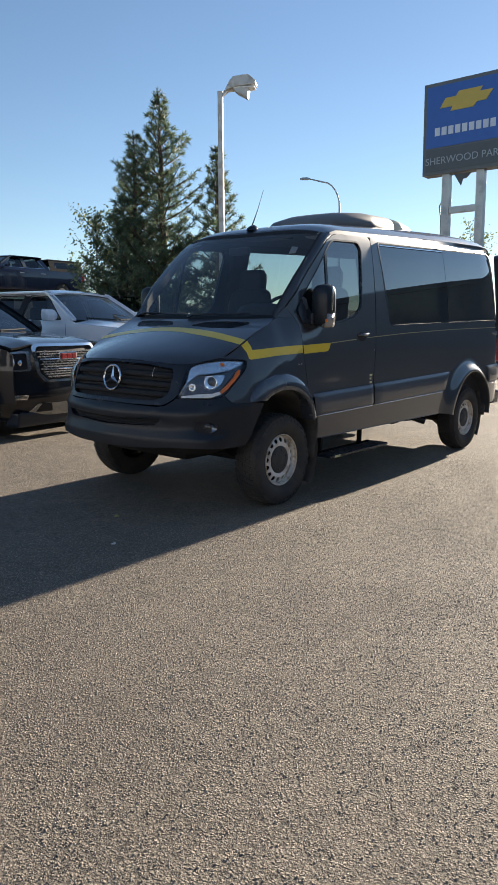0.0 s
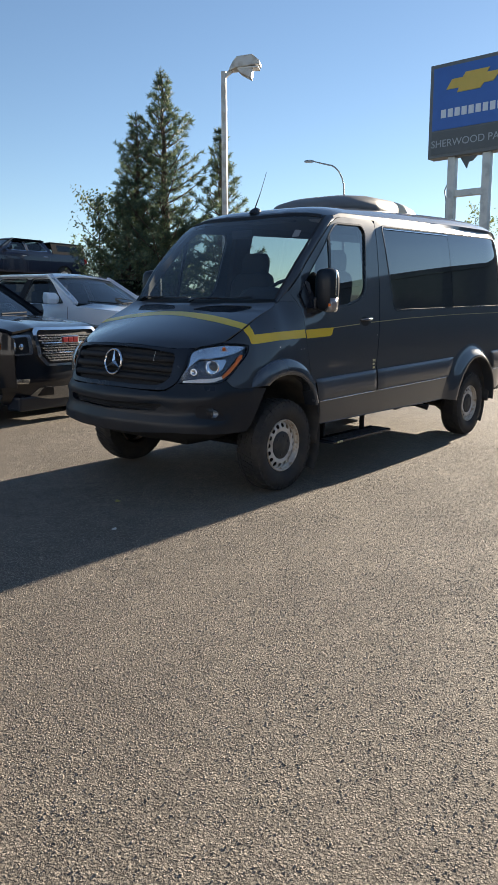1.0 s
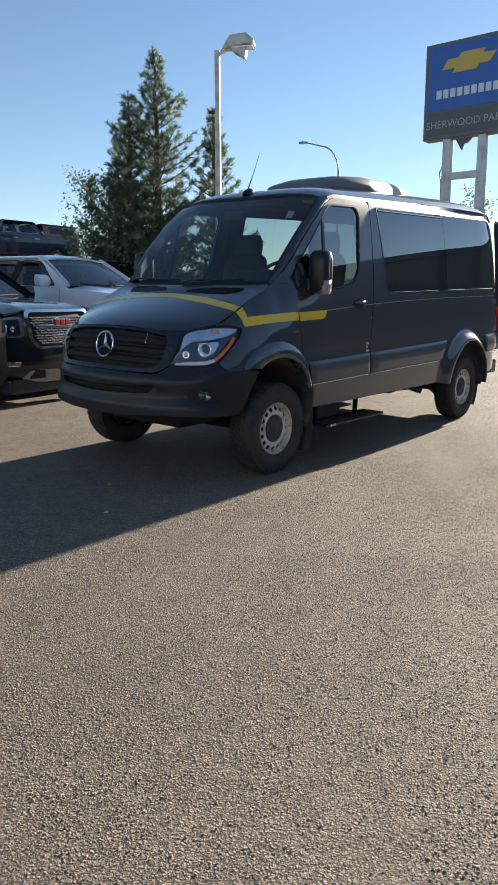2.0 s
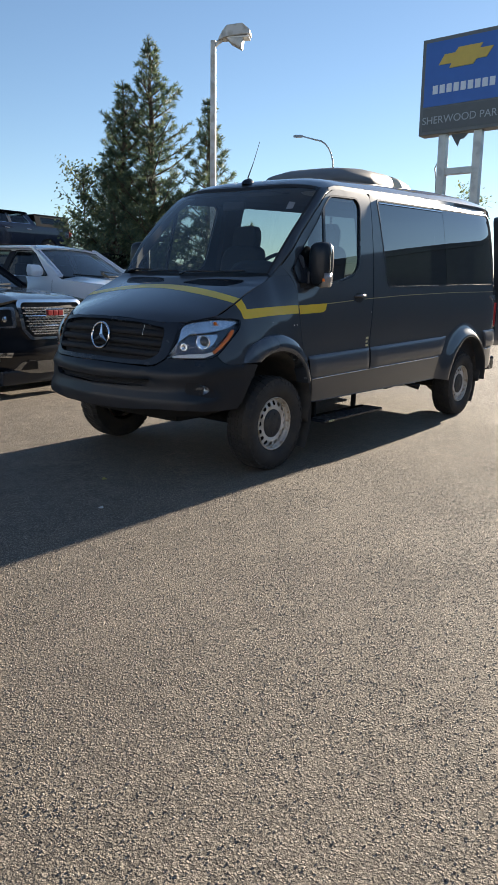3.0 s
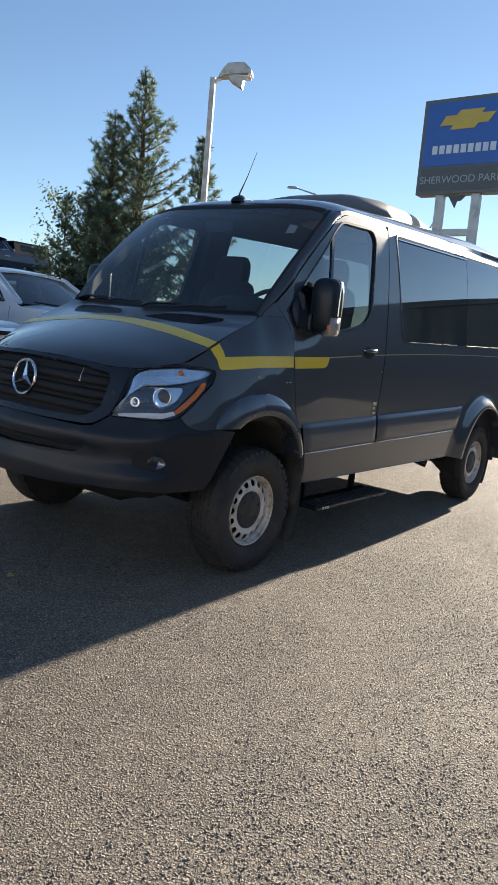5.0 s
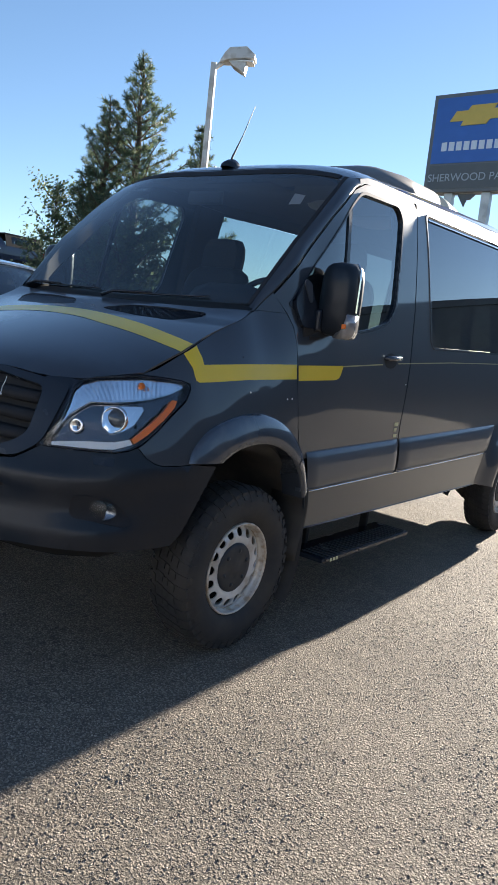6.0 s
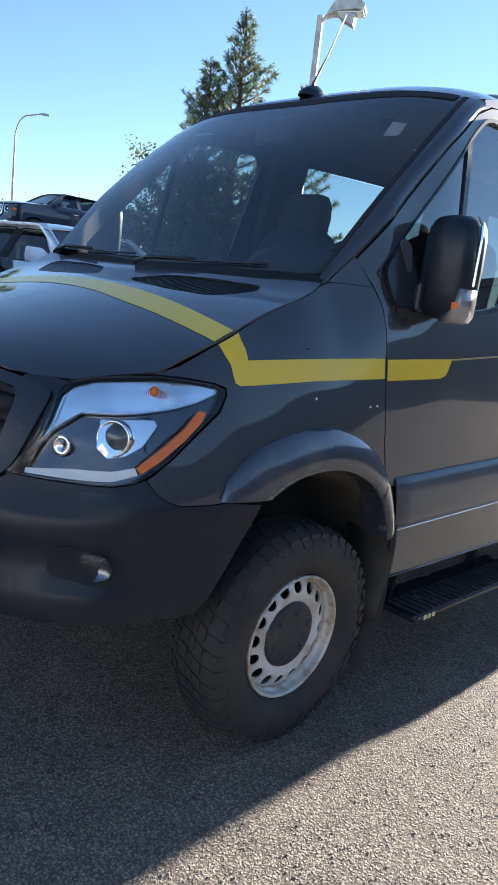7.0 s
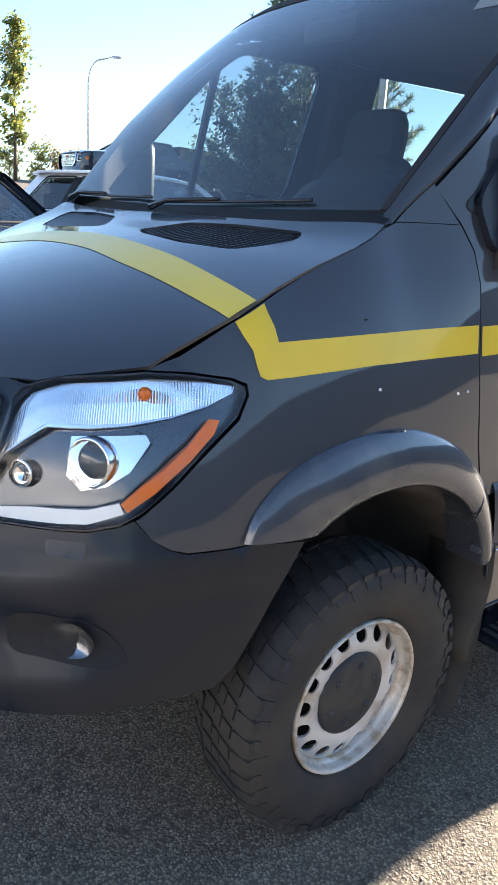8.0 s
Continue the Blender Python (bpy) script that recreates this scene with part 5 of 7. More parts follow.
def make_rear():
    # tail: frame round the open doorway, bumper, the two doors swung open
    bm = bmesh.new()
    box(bm, -0.70, 0.70, 4.60, 4.68, 2.30, 2.38, bev=0.02)
    part("rear_header", bm, PAINT, van)
    part("rear_bumper", bx(-0.93, 0.93, 4.56, 4.78, 0.46, 0.63, bev=0.03), TRIM, van, "dark rear bumper")
    for s, ang in ((1, 91), (-1, 112)):
        d = new("rear_door")
        d.parent = van
        d.location = (s * 0.925, 4.71, 0)
        d.rotation_euler = (0, 0, s * radians(90 - ang) * 1.0)
        d["label"] = "rear door standing open"
        f = lambda y, z: (s * (0.0 - 0.10 * max(0, (z - 1.3)) ** 1.3), y, z)
        out = rounded([(0.0, 0.76), (0.0, 2.34), (0.80, 2.38), (0.80, 0.74)], [0.03, 0.08, 0.05, 0.04])
        hole = rounded([(0.13, 1.54), (0.13, 2.22), (0.70, 2.24), (0.70, 1.54)], 0.07)
        part("door_skin", sheet(f, out, [hole], step=0.09, thick=0.06, back=True, flip=s < 0), PAINT, d)
        part("door_glass", sheet(f, hole, step=0.1, lift=-0.02, thick=0, flip=s < 0), SIDEGLASS, d, "tinted glass pane").visible_shadow = False
        # chrome on this strap stands in for the glint of the sun
        part("hinge_strap", sheet(side(s), rounded([(4.34, 1.375), (4.66, 1.395), (4.66, 1.345), (4.46, 1.335)], 0.006, 2), step=0.05, flip=s < 0, lift=0.012, thick=0.012), CHROME, van, "rear door hinge strap, chromed to stand for its sun glint")
        part("tail_lamp", bx(s * 0.915 - 0.03, s * 0.915 + 0.02, 4.60, 4.668, 1.00, 1.30, bev=0.015), REDLENS, van, "red tail lamp")


def make_inside():
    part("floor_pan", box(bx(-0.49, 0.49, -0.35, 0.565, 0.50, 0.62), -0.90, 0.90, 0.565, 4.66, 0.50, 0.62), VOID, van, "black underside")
    part("cab_floor", box(bx(-0.49, 0.49, 0.0, 0.565, 0.62, 0.66), -0.88, 0.88, 0.565, 4.60, 0.62, 0.66), BLACK, van)
    bm = bmesh.new()
    prof = [(-0.02, 0.985), (-0.02, 1.40), (0.09, 1.49), (0.22, 1.535), (0.36, 1.53), (0.46, 1.44), (0.47, 1.10), (0.36, 1.02), (0.34, 0.985)]
    loft(bm, [[(x, y, z - 0.02 * abs(x)) for y, z in prof] for x in np.linspace(-0.84, 0.84, 9)])
    soft(part("dashboard", bm, BLACK, van, "black dashboard"), 0.02)
    part("bulkhead", box(bx(-0.50, 0.50, -0.045, -0.025, 0.50, 1.36), -0.90, 0.90, -0.045, -0.025, 0.90, 1.30), VOID, van, "black bulkhead below the dashboard")
    bm = bmesh.new()
    loft(bm, [[(0.46 + sx * w, y, z) for sx, z in ((-1, 1.46), (-0.9, z1 - 0.03), (-0.5, z1), (0.5, z1), (0.9, z1 - 0.03), (1, 1.46))] for y, w, z1 in ((0.24, 0.20, 1.56), (0.34, 0.24, 1.625), (0.45, 0.24, 1.615))])
    part("instrument_cowl", bm, BLACK, van, "black instrument cowl", True)
    for s in (1, -1):
        seat = new("cab_seat")
        seat.parent = van
        seat.location = (s * 0.46, 0.98, 0.70)
        bm = bx(-0.25, 0.25, -0.26, 0.27, 0.22, 0.42, bev=0.05)
        box(bm, -0.2, 0.2, -0.2, 0.22, 0.0, 0.24, bev=0.02)
        part("seat_cushion", bm, SEATC, seat, "", True)
        bm = bmesh.new()
        loft(bm, [[(sx * w, y + dy, z) for sx, dy in ((-1, 0.0), (-0.75, -0.06), (0.75, -0.06), (1, 0.0), (0.8, 0.08), (-0.8, 0.08))] for w, y, z in ((0.24, 0.24, 0.38), (0.28, 0.27, 0.55), (0.29, 0.30, 0.75), (0.285, 0.34, 0.98), (0.25, 0.36, 1.06), (0.17, 0.37, 1.10))])
        soft(part("seat_back", bm, SEATC, seat, "", True), 0.02)
        bm = bmesh.new()
        loft(bm, [[(sx * w, y + dy, z) for sx, dy in ((-1, 0.0), (-0.85, -0.04), (0.85, -0.04), (1, 0.0), (0.85, 0.06), (-0.85, 0.06))] for w, y, z in ((0.13, 0.37, 1.05), (0.165, 0.375, 1.09), (0.17, 0.385, 1.17), (0.16, 0.39, 1.24), (0.115, 0.40, 1.29))])
        tube(bm, [(-0.05, 0.39, 1.02), (-0.05, 0.40, 1.1)], 0.008, 6)
        tube(bm, [(0.05, 0.39, 1.02), (0.05, 0.40, 1.1)], 0.008, 6)
        soft(part("headrest", bm, SEATC, seat, "", False), 0.02)
    bm = bmesh.new()
    R, r = 0.20, 0.016
    rings = [[((R + r * math.cos(b)) * math.cos(a), (R + r * math.cos(b)) * math.sin(a), r * math.sin(b)) for b in [2 * math.pi * k / 8 for k in range(8)]] for a in [2 * math.pi * j / 36 for j in range(37)]]
    loft(bm, rings, caps=False)
    for a in (20, 160, 270):
        tube(bm, [(0, 0, -0.02), (R * math.cos(radians(a)), R * math.sin(radians(a)), 0)], 0.016, 6)
    lathe(bm, [(0.0005, 0.0), (0.06, -0.005), (0.07, -0.03)], 20, "z")
    bmesh.ops.transform(bm, matrix=pose(0.46, 0.60, 1.53, 55, 0, 0), verts=bm.verts)
    part("steering_wheel", bm, BLACK, van, "black steering wheel", True)
    # door pillars and bulkhead edges seen through the screen
    for s in (1, -1):
        part("inner_pillar", sheet(side(s), [(1.39, 0.66), (1.64, 0.66), (1.64, 2.24), (1.39, 2.24)], step=0.15, flip=s < 0, lift=-0.035, thick=0.06, back=True), BLACK, van, "black trim of the door pillar")
        part("rear_pillar", sheet(side(s), [(3.07, 0.66), (3.17, 0.66), (3.17, 2.26), (3.07, 2.26)], step=0.15, flip=s < 0, lift=-0.03, thick=0.05, back=True), BLACK, van, "black inner trim")
        # added closures, bottom and top, so no sun leaks down between wall and skin
        part("sill_light_stop", bx(min(s * 0.86, s * 0.966), max(s * 0.86, s * 0.966), 0.54, 3.06, 0.502, 0.514), VOID, van, "black plate added to close the sill against sunlight")
        part("cavity_light_stop", bx(min(s * 0.86, s * 0.932), max(s * 0.86, s * 0.932), 0.40, 4.58, 1.405, 1.42), BLACK, van, "black strip added to close the wall cavity against sunlight")
        part("inner_wall", box(bx(s * 0.915 - 0.01, s * 0.915 + 0.01, 0.35, 0.565, 0.96, 1.455), s * 0.915 - 0.01, s * 0.915 + 0.01, 0.565, 4.6, 0.66, 1.455), BLACK, van, "black inner wall trim")
    part("headliner", sheet(lambda x, y: (x, y, canopy(x, y)[2] - 0.045), [(-0.66, 0.85), (0.66, 0.85), (0.76, 1.2), (0.76, 4.55), (-0.76, 4.55), (-0.76, 1.2)], step=0.15, thick=0), BLACK, van, "dark headliner")
    part("roof_console", bx(-0.25, 0.25, 0.85, 1.10, 2.23, 2.31, bev=0.02), BLACK, van, "black overhead console")
    for s in (1, -1):
        part("sun_visor", bx(s * 0.38 - 0.24, s * 0.38 + 0.24, 0.80, 0.99, 2.235, 2.255, bev=0.008), BLACK, van, "dark sun visor")
    part("interior_mirror", bx(-0.12, 0.12, 0.60, 0.63, 2.06, 2.13, bev=0.012), BLACK, van, "black inner mirror")
    # windscreen sticker by the driver's corner
    part("screen_sticker", sheet(canopy, [(0.631, 0.5125), (0.688, 0.5315), (0.674, 0.587), (0.613, 0.583)], step=0.03, lift=0.001, thick=0), material("pale_sticker", (0.20, 0.21, 0.22), 0.5, grain=(50, 0.1)), van, "small pale windscreen sticker")


def make_details():
    # wipers
    for x0, x1 in ((-0.76, -0.12), (-0.08, 0.58)):
        bm = bmesh.new()
        pts = [Vector(canopy(x, 0.030 + 0.062 * (x / 0.8) ** 2 + 0.012 * t)) + Vector((0, -0.008, 0.006)) for x, t in [(x0 + (x1 - x0) * k / 8, k / 8) for k in range(9)]]
        tube(bm, pts, 0.005, 6)
        tube(bm, [pts[0] + Vector((0.02, -0.03, -0.02)), pts[1] + Vector((0, -0.010, 0.004)), pts[4] + Vector((0, -0.006, 0.006))], [0.010, 0.007, 0.005], 6)
        part("wiper", bm, TRIM, van, "black wiper", True)
    # whip aerial
    bm = bmesh.new()
    b = Vector(canopy(-0.005, 0.80))
    lathe(bm, [(0.052, -0.012), (0.050, 0.006), (0.042, 0.024), (0.028, 0.040), (0.014, 0.050), (0.0005, 0.054)], 24, "z", b)
    for v in bm.verts:
        d = v.co - b
        v.co = b + Vector((d.x * 0.9, d.y * 1.35 + 0.35 * max(d.z, 0), d.z * 0.85))
    a = part("aerial", bm, TRIM, van, "black whip aerial", True)
    bm = bmesh.new()
    tube(bm, [b + Vector((0, 0.0, 0.045)), b + Vector((0.0, 0.075, 0.19)), b + Vector((0.0, 0.155, 0.375))], [0.006, 0.003, 0.002], 6)
    part("mast", bm, TRIM, a)
    # rooftop air unit
    def ac(y, w, z0, z1, n=16):
        out = []
        for k in range(n + 1):
            t = math.pi * k / n
            c = math.cos(t)
            out.append((w * math.copysign(abs(c) ** 0.45, c), y, z0 + (z1 - z0) * math.sin(t) ** 0.55))
        return out
    bm = bmesh.new()
    loft(bm, [ac(1.50, 0.38, 2.39, 2.43), ac(1.60, 0.43, 2.39, 2.50), ac(1.80, 0.46, 2.39, 2.56), ac(2.15, 0.47, 2.40, 2.598), ac(2.62, 0.47, 2.40, 2.61)])
    u = part("roof_air_unit", bm, material("dark_grey_fibreglass", (0.15, 0.155, 0.16), 0.55, grain=(5, 0.15)), van, "dark grey rooftop air unit with a cream tail", True)
    bm = bmesh.new()
    loft(bm, [ac(2.625, 0.465, 2.40, 2.61), ac(2.85, 0.46, 2.40, 2.605), ac(3.05, 0.45, 2.40, 2.58), ac(3.15, 0.44, 2.40, 2.53), ac(3.19, 0.42, 2.40, 2.45)])
    part("tail_cover", bm, ACBODY, u, "cream fibreglass tail cover", True)
    # side step
    bm = bmesh.new()
    box(bm, 0.82, 1.05, 0.62, 1.62, 0.308, 0.334, bev=0.01)
    st = part("side_step", bm, TRIM, van, "black side step board")
    bm = bmesh.new()
    for k in range(24):
        box(bm, 0.90, 1.04, 0.65 + 0.04 * k, 0.67 + 0.04 * k, 0.334, 0.3365)
    part("step_ribs", bm, RUBBER, st, "ribbed rubber tread")
    part("step_edge", bx(1.048, 1.054, 0.64, 1.60, 0.318, 0.330, bev=0.002), TRIM, st, "bright worn edge")
    for y in (0.78, 1.46):
        part("step_bracket", bx(0.80, 0.845, y - 0.012, y + 0.012, 0.31, 0.52, bev=0.004), VOID, st)
    bm = bmesh.new()
    for k in range(3):
        box(bm, 1.0545, 1.056, 0.68 + 0.03 * k, 0.70 + 0.03 * k, 0.312, 0.330)
    part("step_plate", bm, DECAL, st, "small pale maker's plate")
    # fuel label on the door edge, as plain bars
    bm = bmesh.new()
    for k, (w, h) in enumerate(((0.05, 0.022), (0.035, 0.018), (0.045, 0.018))):
        sheet(side(1), [(1.345, 1.0 - 0.034 * k), (1.345 + w, 1.0 - 0.034 * k), (1.345 + w, 1.0 - 0.034 * k - h), (1.345, 1.0 - 0.034 * k - h)], step=0.03, lift=0.002, thick=0, bm=bm)
    part("door_label", bm, DECAL, van, "small pale label of three lines")
    # rivets and a chip of light trim on the wing
    for y, z in ((-0.02, 1.155), (0.235, 1.13), (0.27, 1.132), (1.43, 1.22)):
        bm = bmesh.new()
        bmesh.ops.create_icosphere(bm, subdivisions=1, radius=0.0045, matrix=Matrix.Translation(side(1)(y, z)))
        part("stud", bm, WHITELENS, van, "tiny pale stud")
    for s in (1, -1):
        part("corner_seal", bx(s * 0.80 - 0.045, s * 0.80 + 0.012, 0.03, 0.12, 1.36, 1.462, bev=0.01), BLACK, van, "black seal below the screen corner")
    bm = bmesh.new()
    tube(bm, [Vector(wall(0.425, z)) + Vector((0.003 * k, -0.012, 0)) for k, z in ((0, 1.125), (1, 1.11), (-1, 1.085), (0, 1.065))], 0.0013, 5)
    bmesh.ops.create_icosphere(bm, subdivisions=1, radius=0.0055, matrix=Matrix.Translation(Vector(wall(0.425, 1.06)) + Vector((0, -0.012, 0))))
    part("string_tag", bm, WHITELENS, van, "pale string tag on the grille")
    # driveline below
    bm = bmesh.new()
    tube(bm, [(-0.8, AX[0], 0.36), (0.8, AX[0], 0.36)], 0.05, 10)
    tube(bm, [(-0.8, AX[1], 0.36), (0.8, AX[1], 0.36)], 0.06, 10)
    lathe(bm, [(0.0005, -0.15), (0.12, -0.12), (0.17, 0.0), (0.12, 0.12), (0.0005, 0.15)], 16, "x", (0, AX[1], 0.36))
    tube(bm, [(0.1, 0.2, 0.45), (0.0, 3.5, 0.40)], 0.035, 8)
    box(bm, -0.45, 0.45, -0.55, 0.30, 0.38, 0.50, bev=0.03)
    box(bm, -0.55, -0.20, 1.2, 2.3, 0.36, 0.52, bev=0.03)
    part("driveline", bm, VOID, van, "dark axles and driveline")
    bm = bmesh.new()
    tube(bm, [(0.55, 2.4, 0.42), (0.60, 3.0, 0.40), (0.74, 3.05, 0.36)], 0.035, 10)
    part("exhaust_pipe", bm, TRIM, van, "dark exhaust pipe", True)
    lip = [(0, 0.53), (0.6, 0.55), (0.95, 0.545), (1.15, 0.54), (1.13, 0.50), (0.95, 0.455), (0.75, 0.45), (0.5, 0.47), (0, 0.465)]
    part("front_lip", sheet(wall, lip + [(-u, z) for u, z in lip[-2:0:-1]], step=0.08, lift=-0.075, thick=0.02), VOID, van, "black lower bumper lip")


make_flanks()
make_top()
make_front()
for _y in AX:
    for _s in (1, -1):
        make_wheel(_y, _s)
for _s in (1, -1):
    make_mirror(_s)
make_rear()
make_inside()
make_details()

# ---- parked pickups ----
def pickup(name, m, paint, label, face="plain", chrome=True, topper=False, trim=False):
    """A crew-cab pickup: its nose at the origin, its length back along -x."""
    t = thing(name, m, label, "pickup truck")
    AXF, AXR, ZR, RA = -0.98, -4.62, 0.40, 0.47

    def wid(x, z):
        w = 1.0
        if x > -0.55:
            w -= 0.17 * ((x + 0.55) / 0.55) ** 2.2
        if x < -5.5:
            w -= 0.04 * ((-5.5 - x) / 0.35) ** 2
        w -= 0.05 * max(0, (0.75 - z) / 0.4) ** 2 + 0.02 * max(0, (z - 0.95) / 0.35) ** 2
        if z > 1.34:
            w -= 0.40 * (z - 1.34)
        return w
    for s in (1, -1):
        f = lambda x, z, s=s: (x, s * wid(x, z), z)
        out = [(-0.03, 0.52), (-0.03, 1.10), (-0.10, 1.17), (-0.5, 1.24), (-1.42, 1.335), (-1.62, 1.42), (-2.20, 1.815), (-2.42, 1.875), (-3.62, 1.875), (-3.78, 1.83), (-4.02, 1.42), (-4.04, 1.335), (-5.80, 1.335), (-5.83, 1.30), (-5.83, 0.58)]
        out += [(AXR - RA, 0.56)] + arc(AXR, ZR, RA, 160, 20, 14) + [(AXR + RA, 0.52), (AXF - RA, 0.50)] + arc(AXF, ZR, RA, 165, 15, 14) + [(AXF + RA, 0.52)]
        w1 = rounded([(-1.78, 1.40), (-2.30, 1.79), (-2.74, 1.805), (-2.76, 1.395)], 0.05, 3)
        w2 = rounded([(-2.88, 1.395), (-2.86, 1.805), (-3.52, 1.80), (-3.78, 1.42)], 0.05, 3)
        side_panel = part("flank", sheet(f, out, [w1, w2], step=0.09, thick=0.03, flip=s > 0), paint, t)
        for w in (w1, w2):
            part("window", sheet(f, w, step=0.12, lift=-0.012, thick=0, flip=s > 0), TRUCKGLASS, t, "dark tinted window").visible_shadow = False
            if chrome:
                ins = [(sum(p[0] for p in w) / len(w) + (a - sum(p[0] for p in w) / len(w)) * 1.05, 1.6 + (b - 1.6) * 1.07) for a, b in w]
                part("window_trim", sheet(f, ins, [w], step=0.1, lift=0.006, thick=0.01, flip=s > 0), CHROME if trim else BLACK, t, "thin window trim")
        part("pillar_trim", sheet(f, [(-2.895, 1.40), (-2.745, 1.40), (-2.725, 1.80), (-2.875, 1.80)], step=0.1, lift=0.004, thick=0.006, flip=s > 0), BLACK, t, "black pillar trim")
        for xa in (-2.62, -3.66):
            part("door_handle", bx(xa - 0.11, xa + 0.11, s * 1.005 - 0.02, s * 1.005 + 0.02, 1.17, 1.205, bev=0.008), CHROME, t, "chrome door handle")
        for xs in (-1.64, -2.80, -3.90):
            part("door_seam", sheet(f, [(xs, 0.55), (xs + 0.008, 0.55), (xs + 0.008, 1.33), (xs, 1.33)], step=0.1, lift=0.002, thick=0.0, flip=s > 0), BLACK, t)
        bm = bmesh.new()
        loft(bm, [[(-1.86 + dx * q, s * y, 1.46 + dz * q) for dx, dz in ((0.07, -0.09), (0.085, 0.0), (0.06, 0.10), (-0.05, 0.11), (-0.07, 0.0), (-0.05, -0.09))] for y, q in ((0.98, 0.5), (1.06, 0.9), (1.10, 1.0), (1.24, 1.0), (1.27, 0.8))])
        mi = soft(part("door_mirror", bm, paint, t, "body-coloured door mirror"), 0.015)
        for ax in (AXF, AXR):
            w = new("wheel")
            w.parent = t
            w.location = (ax, s * 0.88, ZR)
            bm = lathe(bmesh.new(), [(0.24, 0.10), (0.28, 0.125), (0.36, 0.122), (0.395, 0.09), (0.40, 0.0), (0.395, -0.09), (0.36, -0.12), (0.24, -0.1)], 40, "y")
            part("tyre", bm, RUBBER, w, "black tyre", True)
            bm = lathe(bmesh.new(), [(0.25, s * 0.095), (0.24, s * 0.105), (0.225, s * 0.07), (0.06, s * 0.06), (0.0005, s * 0.065)], 32, "y")
            for k in range(6):
                a = 2 * math.pi * k / 6
                tube(bm, [(0.04 * math.cos(a), s * 0.07, 0.04 * math.sin(a)), (0.235 * math.cos(a), s * 0.092, 0.235 * math.sin(a))], [0.03, 0.022], 6)
            part("rim", bm, STEEL, w, "alloy rim", True)
            bm = bmesh.new()
            loft(bm, [[(ax + RA * math.cos(a), s * y, ZR + RA * math.sin(a)) for a in [radians(180 * k / 14) for k in range(15)]] for y in (0.97, 0.55)], closed=False, caps=False)
            part("wheel_house", bm, VOID, t)
    # bonnet, screen, roof, rear window, bed
    hood = lambda y, x: (x, y, hermite([-1.5, -1.0, -0.5, -0.15, -0.03, 0.0], [1.40, 1.365, 1.32, 1.262, 1.215, 1.18], x) - 0.055 * (abs(y) / 0.95) ** 3 + 0.016 * math.exp(-((abs(y) - 0.55) / 0.10) ** 2))
    part("bonnet", sheet(hood, [(-0.84, -0.05), (0.84, -0.05), (0.93, -0.35), (0.975, -1.0), (0.97, -1.46), (0.0, -1.40), (-0.97, -1.46), (-0.975, -1.0), (-0.93, -0.35)], step=0.09, thick=0.03, flip=True), paint, t)

    def screen(y, v):
        k = abs(y)
        return (-1.42 - 0.10 * k * k - v * 0.80, y, 1.375 + 0.50 * max(v, 0.0) ** 0.93 - 0.03 * v * k * k)
    part("windscreen", sheet(screen, rounded([(-0.88, 0.02), (0.88, 0.02), (0.72, 0.95), (-0.72, 0.95)], 0.05, 3), step=0.12, thick=0, flip=True), TRUCKGLASS, t, "dark windscreen").visible_shadow = False
    for s in (1, -1):
        part("screen_pillar", sheet(screen, [(s * 0.88, 0.0), (s * 0.985, 0.0), (s * 0.80, 1.0), (s * 0.70, 1.0)], step=0.08, lift=0.004, thick=0.04, flip=True), paint, t)
        bm = bmesh.new()
        tube(bm, [Vector(screen(s * 0.05 + 0.1, 0.02)) + Vector((0.02, 0, 0.015)), Vector(screen(s * 0.05 + 0.6 * s, 0.05)) + Vector((0.02, 0, 0.02))], 0.012, 6)
        part("wiper", bm, BLACK, t, "black wiper")
    roof = lambda y, x: (x, y, 1.925 - 0.05 * (abs(y) / 0.8) ** 2.5 - 0.05 * max(0, (x + 2.4) / 0.25) ** 2 - 0.05 * max(0, (-3.55 - x) / 0.25) ** 2)
    part("roof", sheet(roof, rounded([(-0.77, -2.16), (0.77, -2.16), (0.79, -2.5), (0.79, -3.78), (-0.79, -3.78), (-0.79, -2.5)], 0.05, 3), step=0.12, thick=0.03, back=True, flip=True), paint, t)
    part("rear_window", sheet(lambda y, v: (-3.80 - 0.22 * (1 - v), y, 1.36 + 0.48 * v), rounded([(-0.78, 0), (0.78, 0), (0.7, 1), (-0.7, 1)], 0.05, 3), step=0.2, thick=0, flip=False), TRUCKGLASS, t, "dark rear window").visible_shadow = False
    part("floor_pan", bx(-5.7, -0.2, -0.86, 0.86, 0.42, 0.62), VOID, t)
    part("bed_floor", bx(-5.80, -4.02, -0.94, 0.94, 0.62, 0.85), BLACK, t)
    part("cab_inside", bx(-3.85, -1.6, -0.9, 0.9, 0.62, 1.30), BLACK, t)
    for y in (-0.42, 0.42):
        for xs in (-2.75, -3.6):
            bm = bx(xs - 0.10, xs + 0.05, y - 0.24, y + 0.24, 1.2, 1.60, bev=0.04)
            box(bm, xs - 0.12, xs - 0.02, y - 0.13, y + 0.13, 1.60, 1.78, bev=0.03)
            part("seat", bm, SEATC, t, "dark seat")
    part("tailgate", bx(-5.85, -5.78, -0.93, 0.93, 0.72, 1.335, bev=0.02), paint, t)
    for s in (1, -1):
        part("tail_lamp", bx(-5.86, -5.74, s * 0.965 - 0.045, s * 0.965 + 0.04, 0.95, 1.30, bev=0.02), REDLENS, t, "red tail lamp")
    part("rear_bumper", bx(-5.98, -5.82, -0.95, 0.95, 0.52, 0.70, bev=0.03), CHROME if chrome else paint, t)
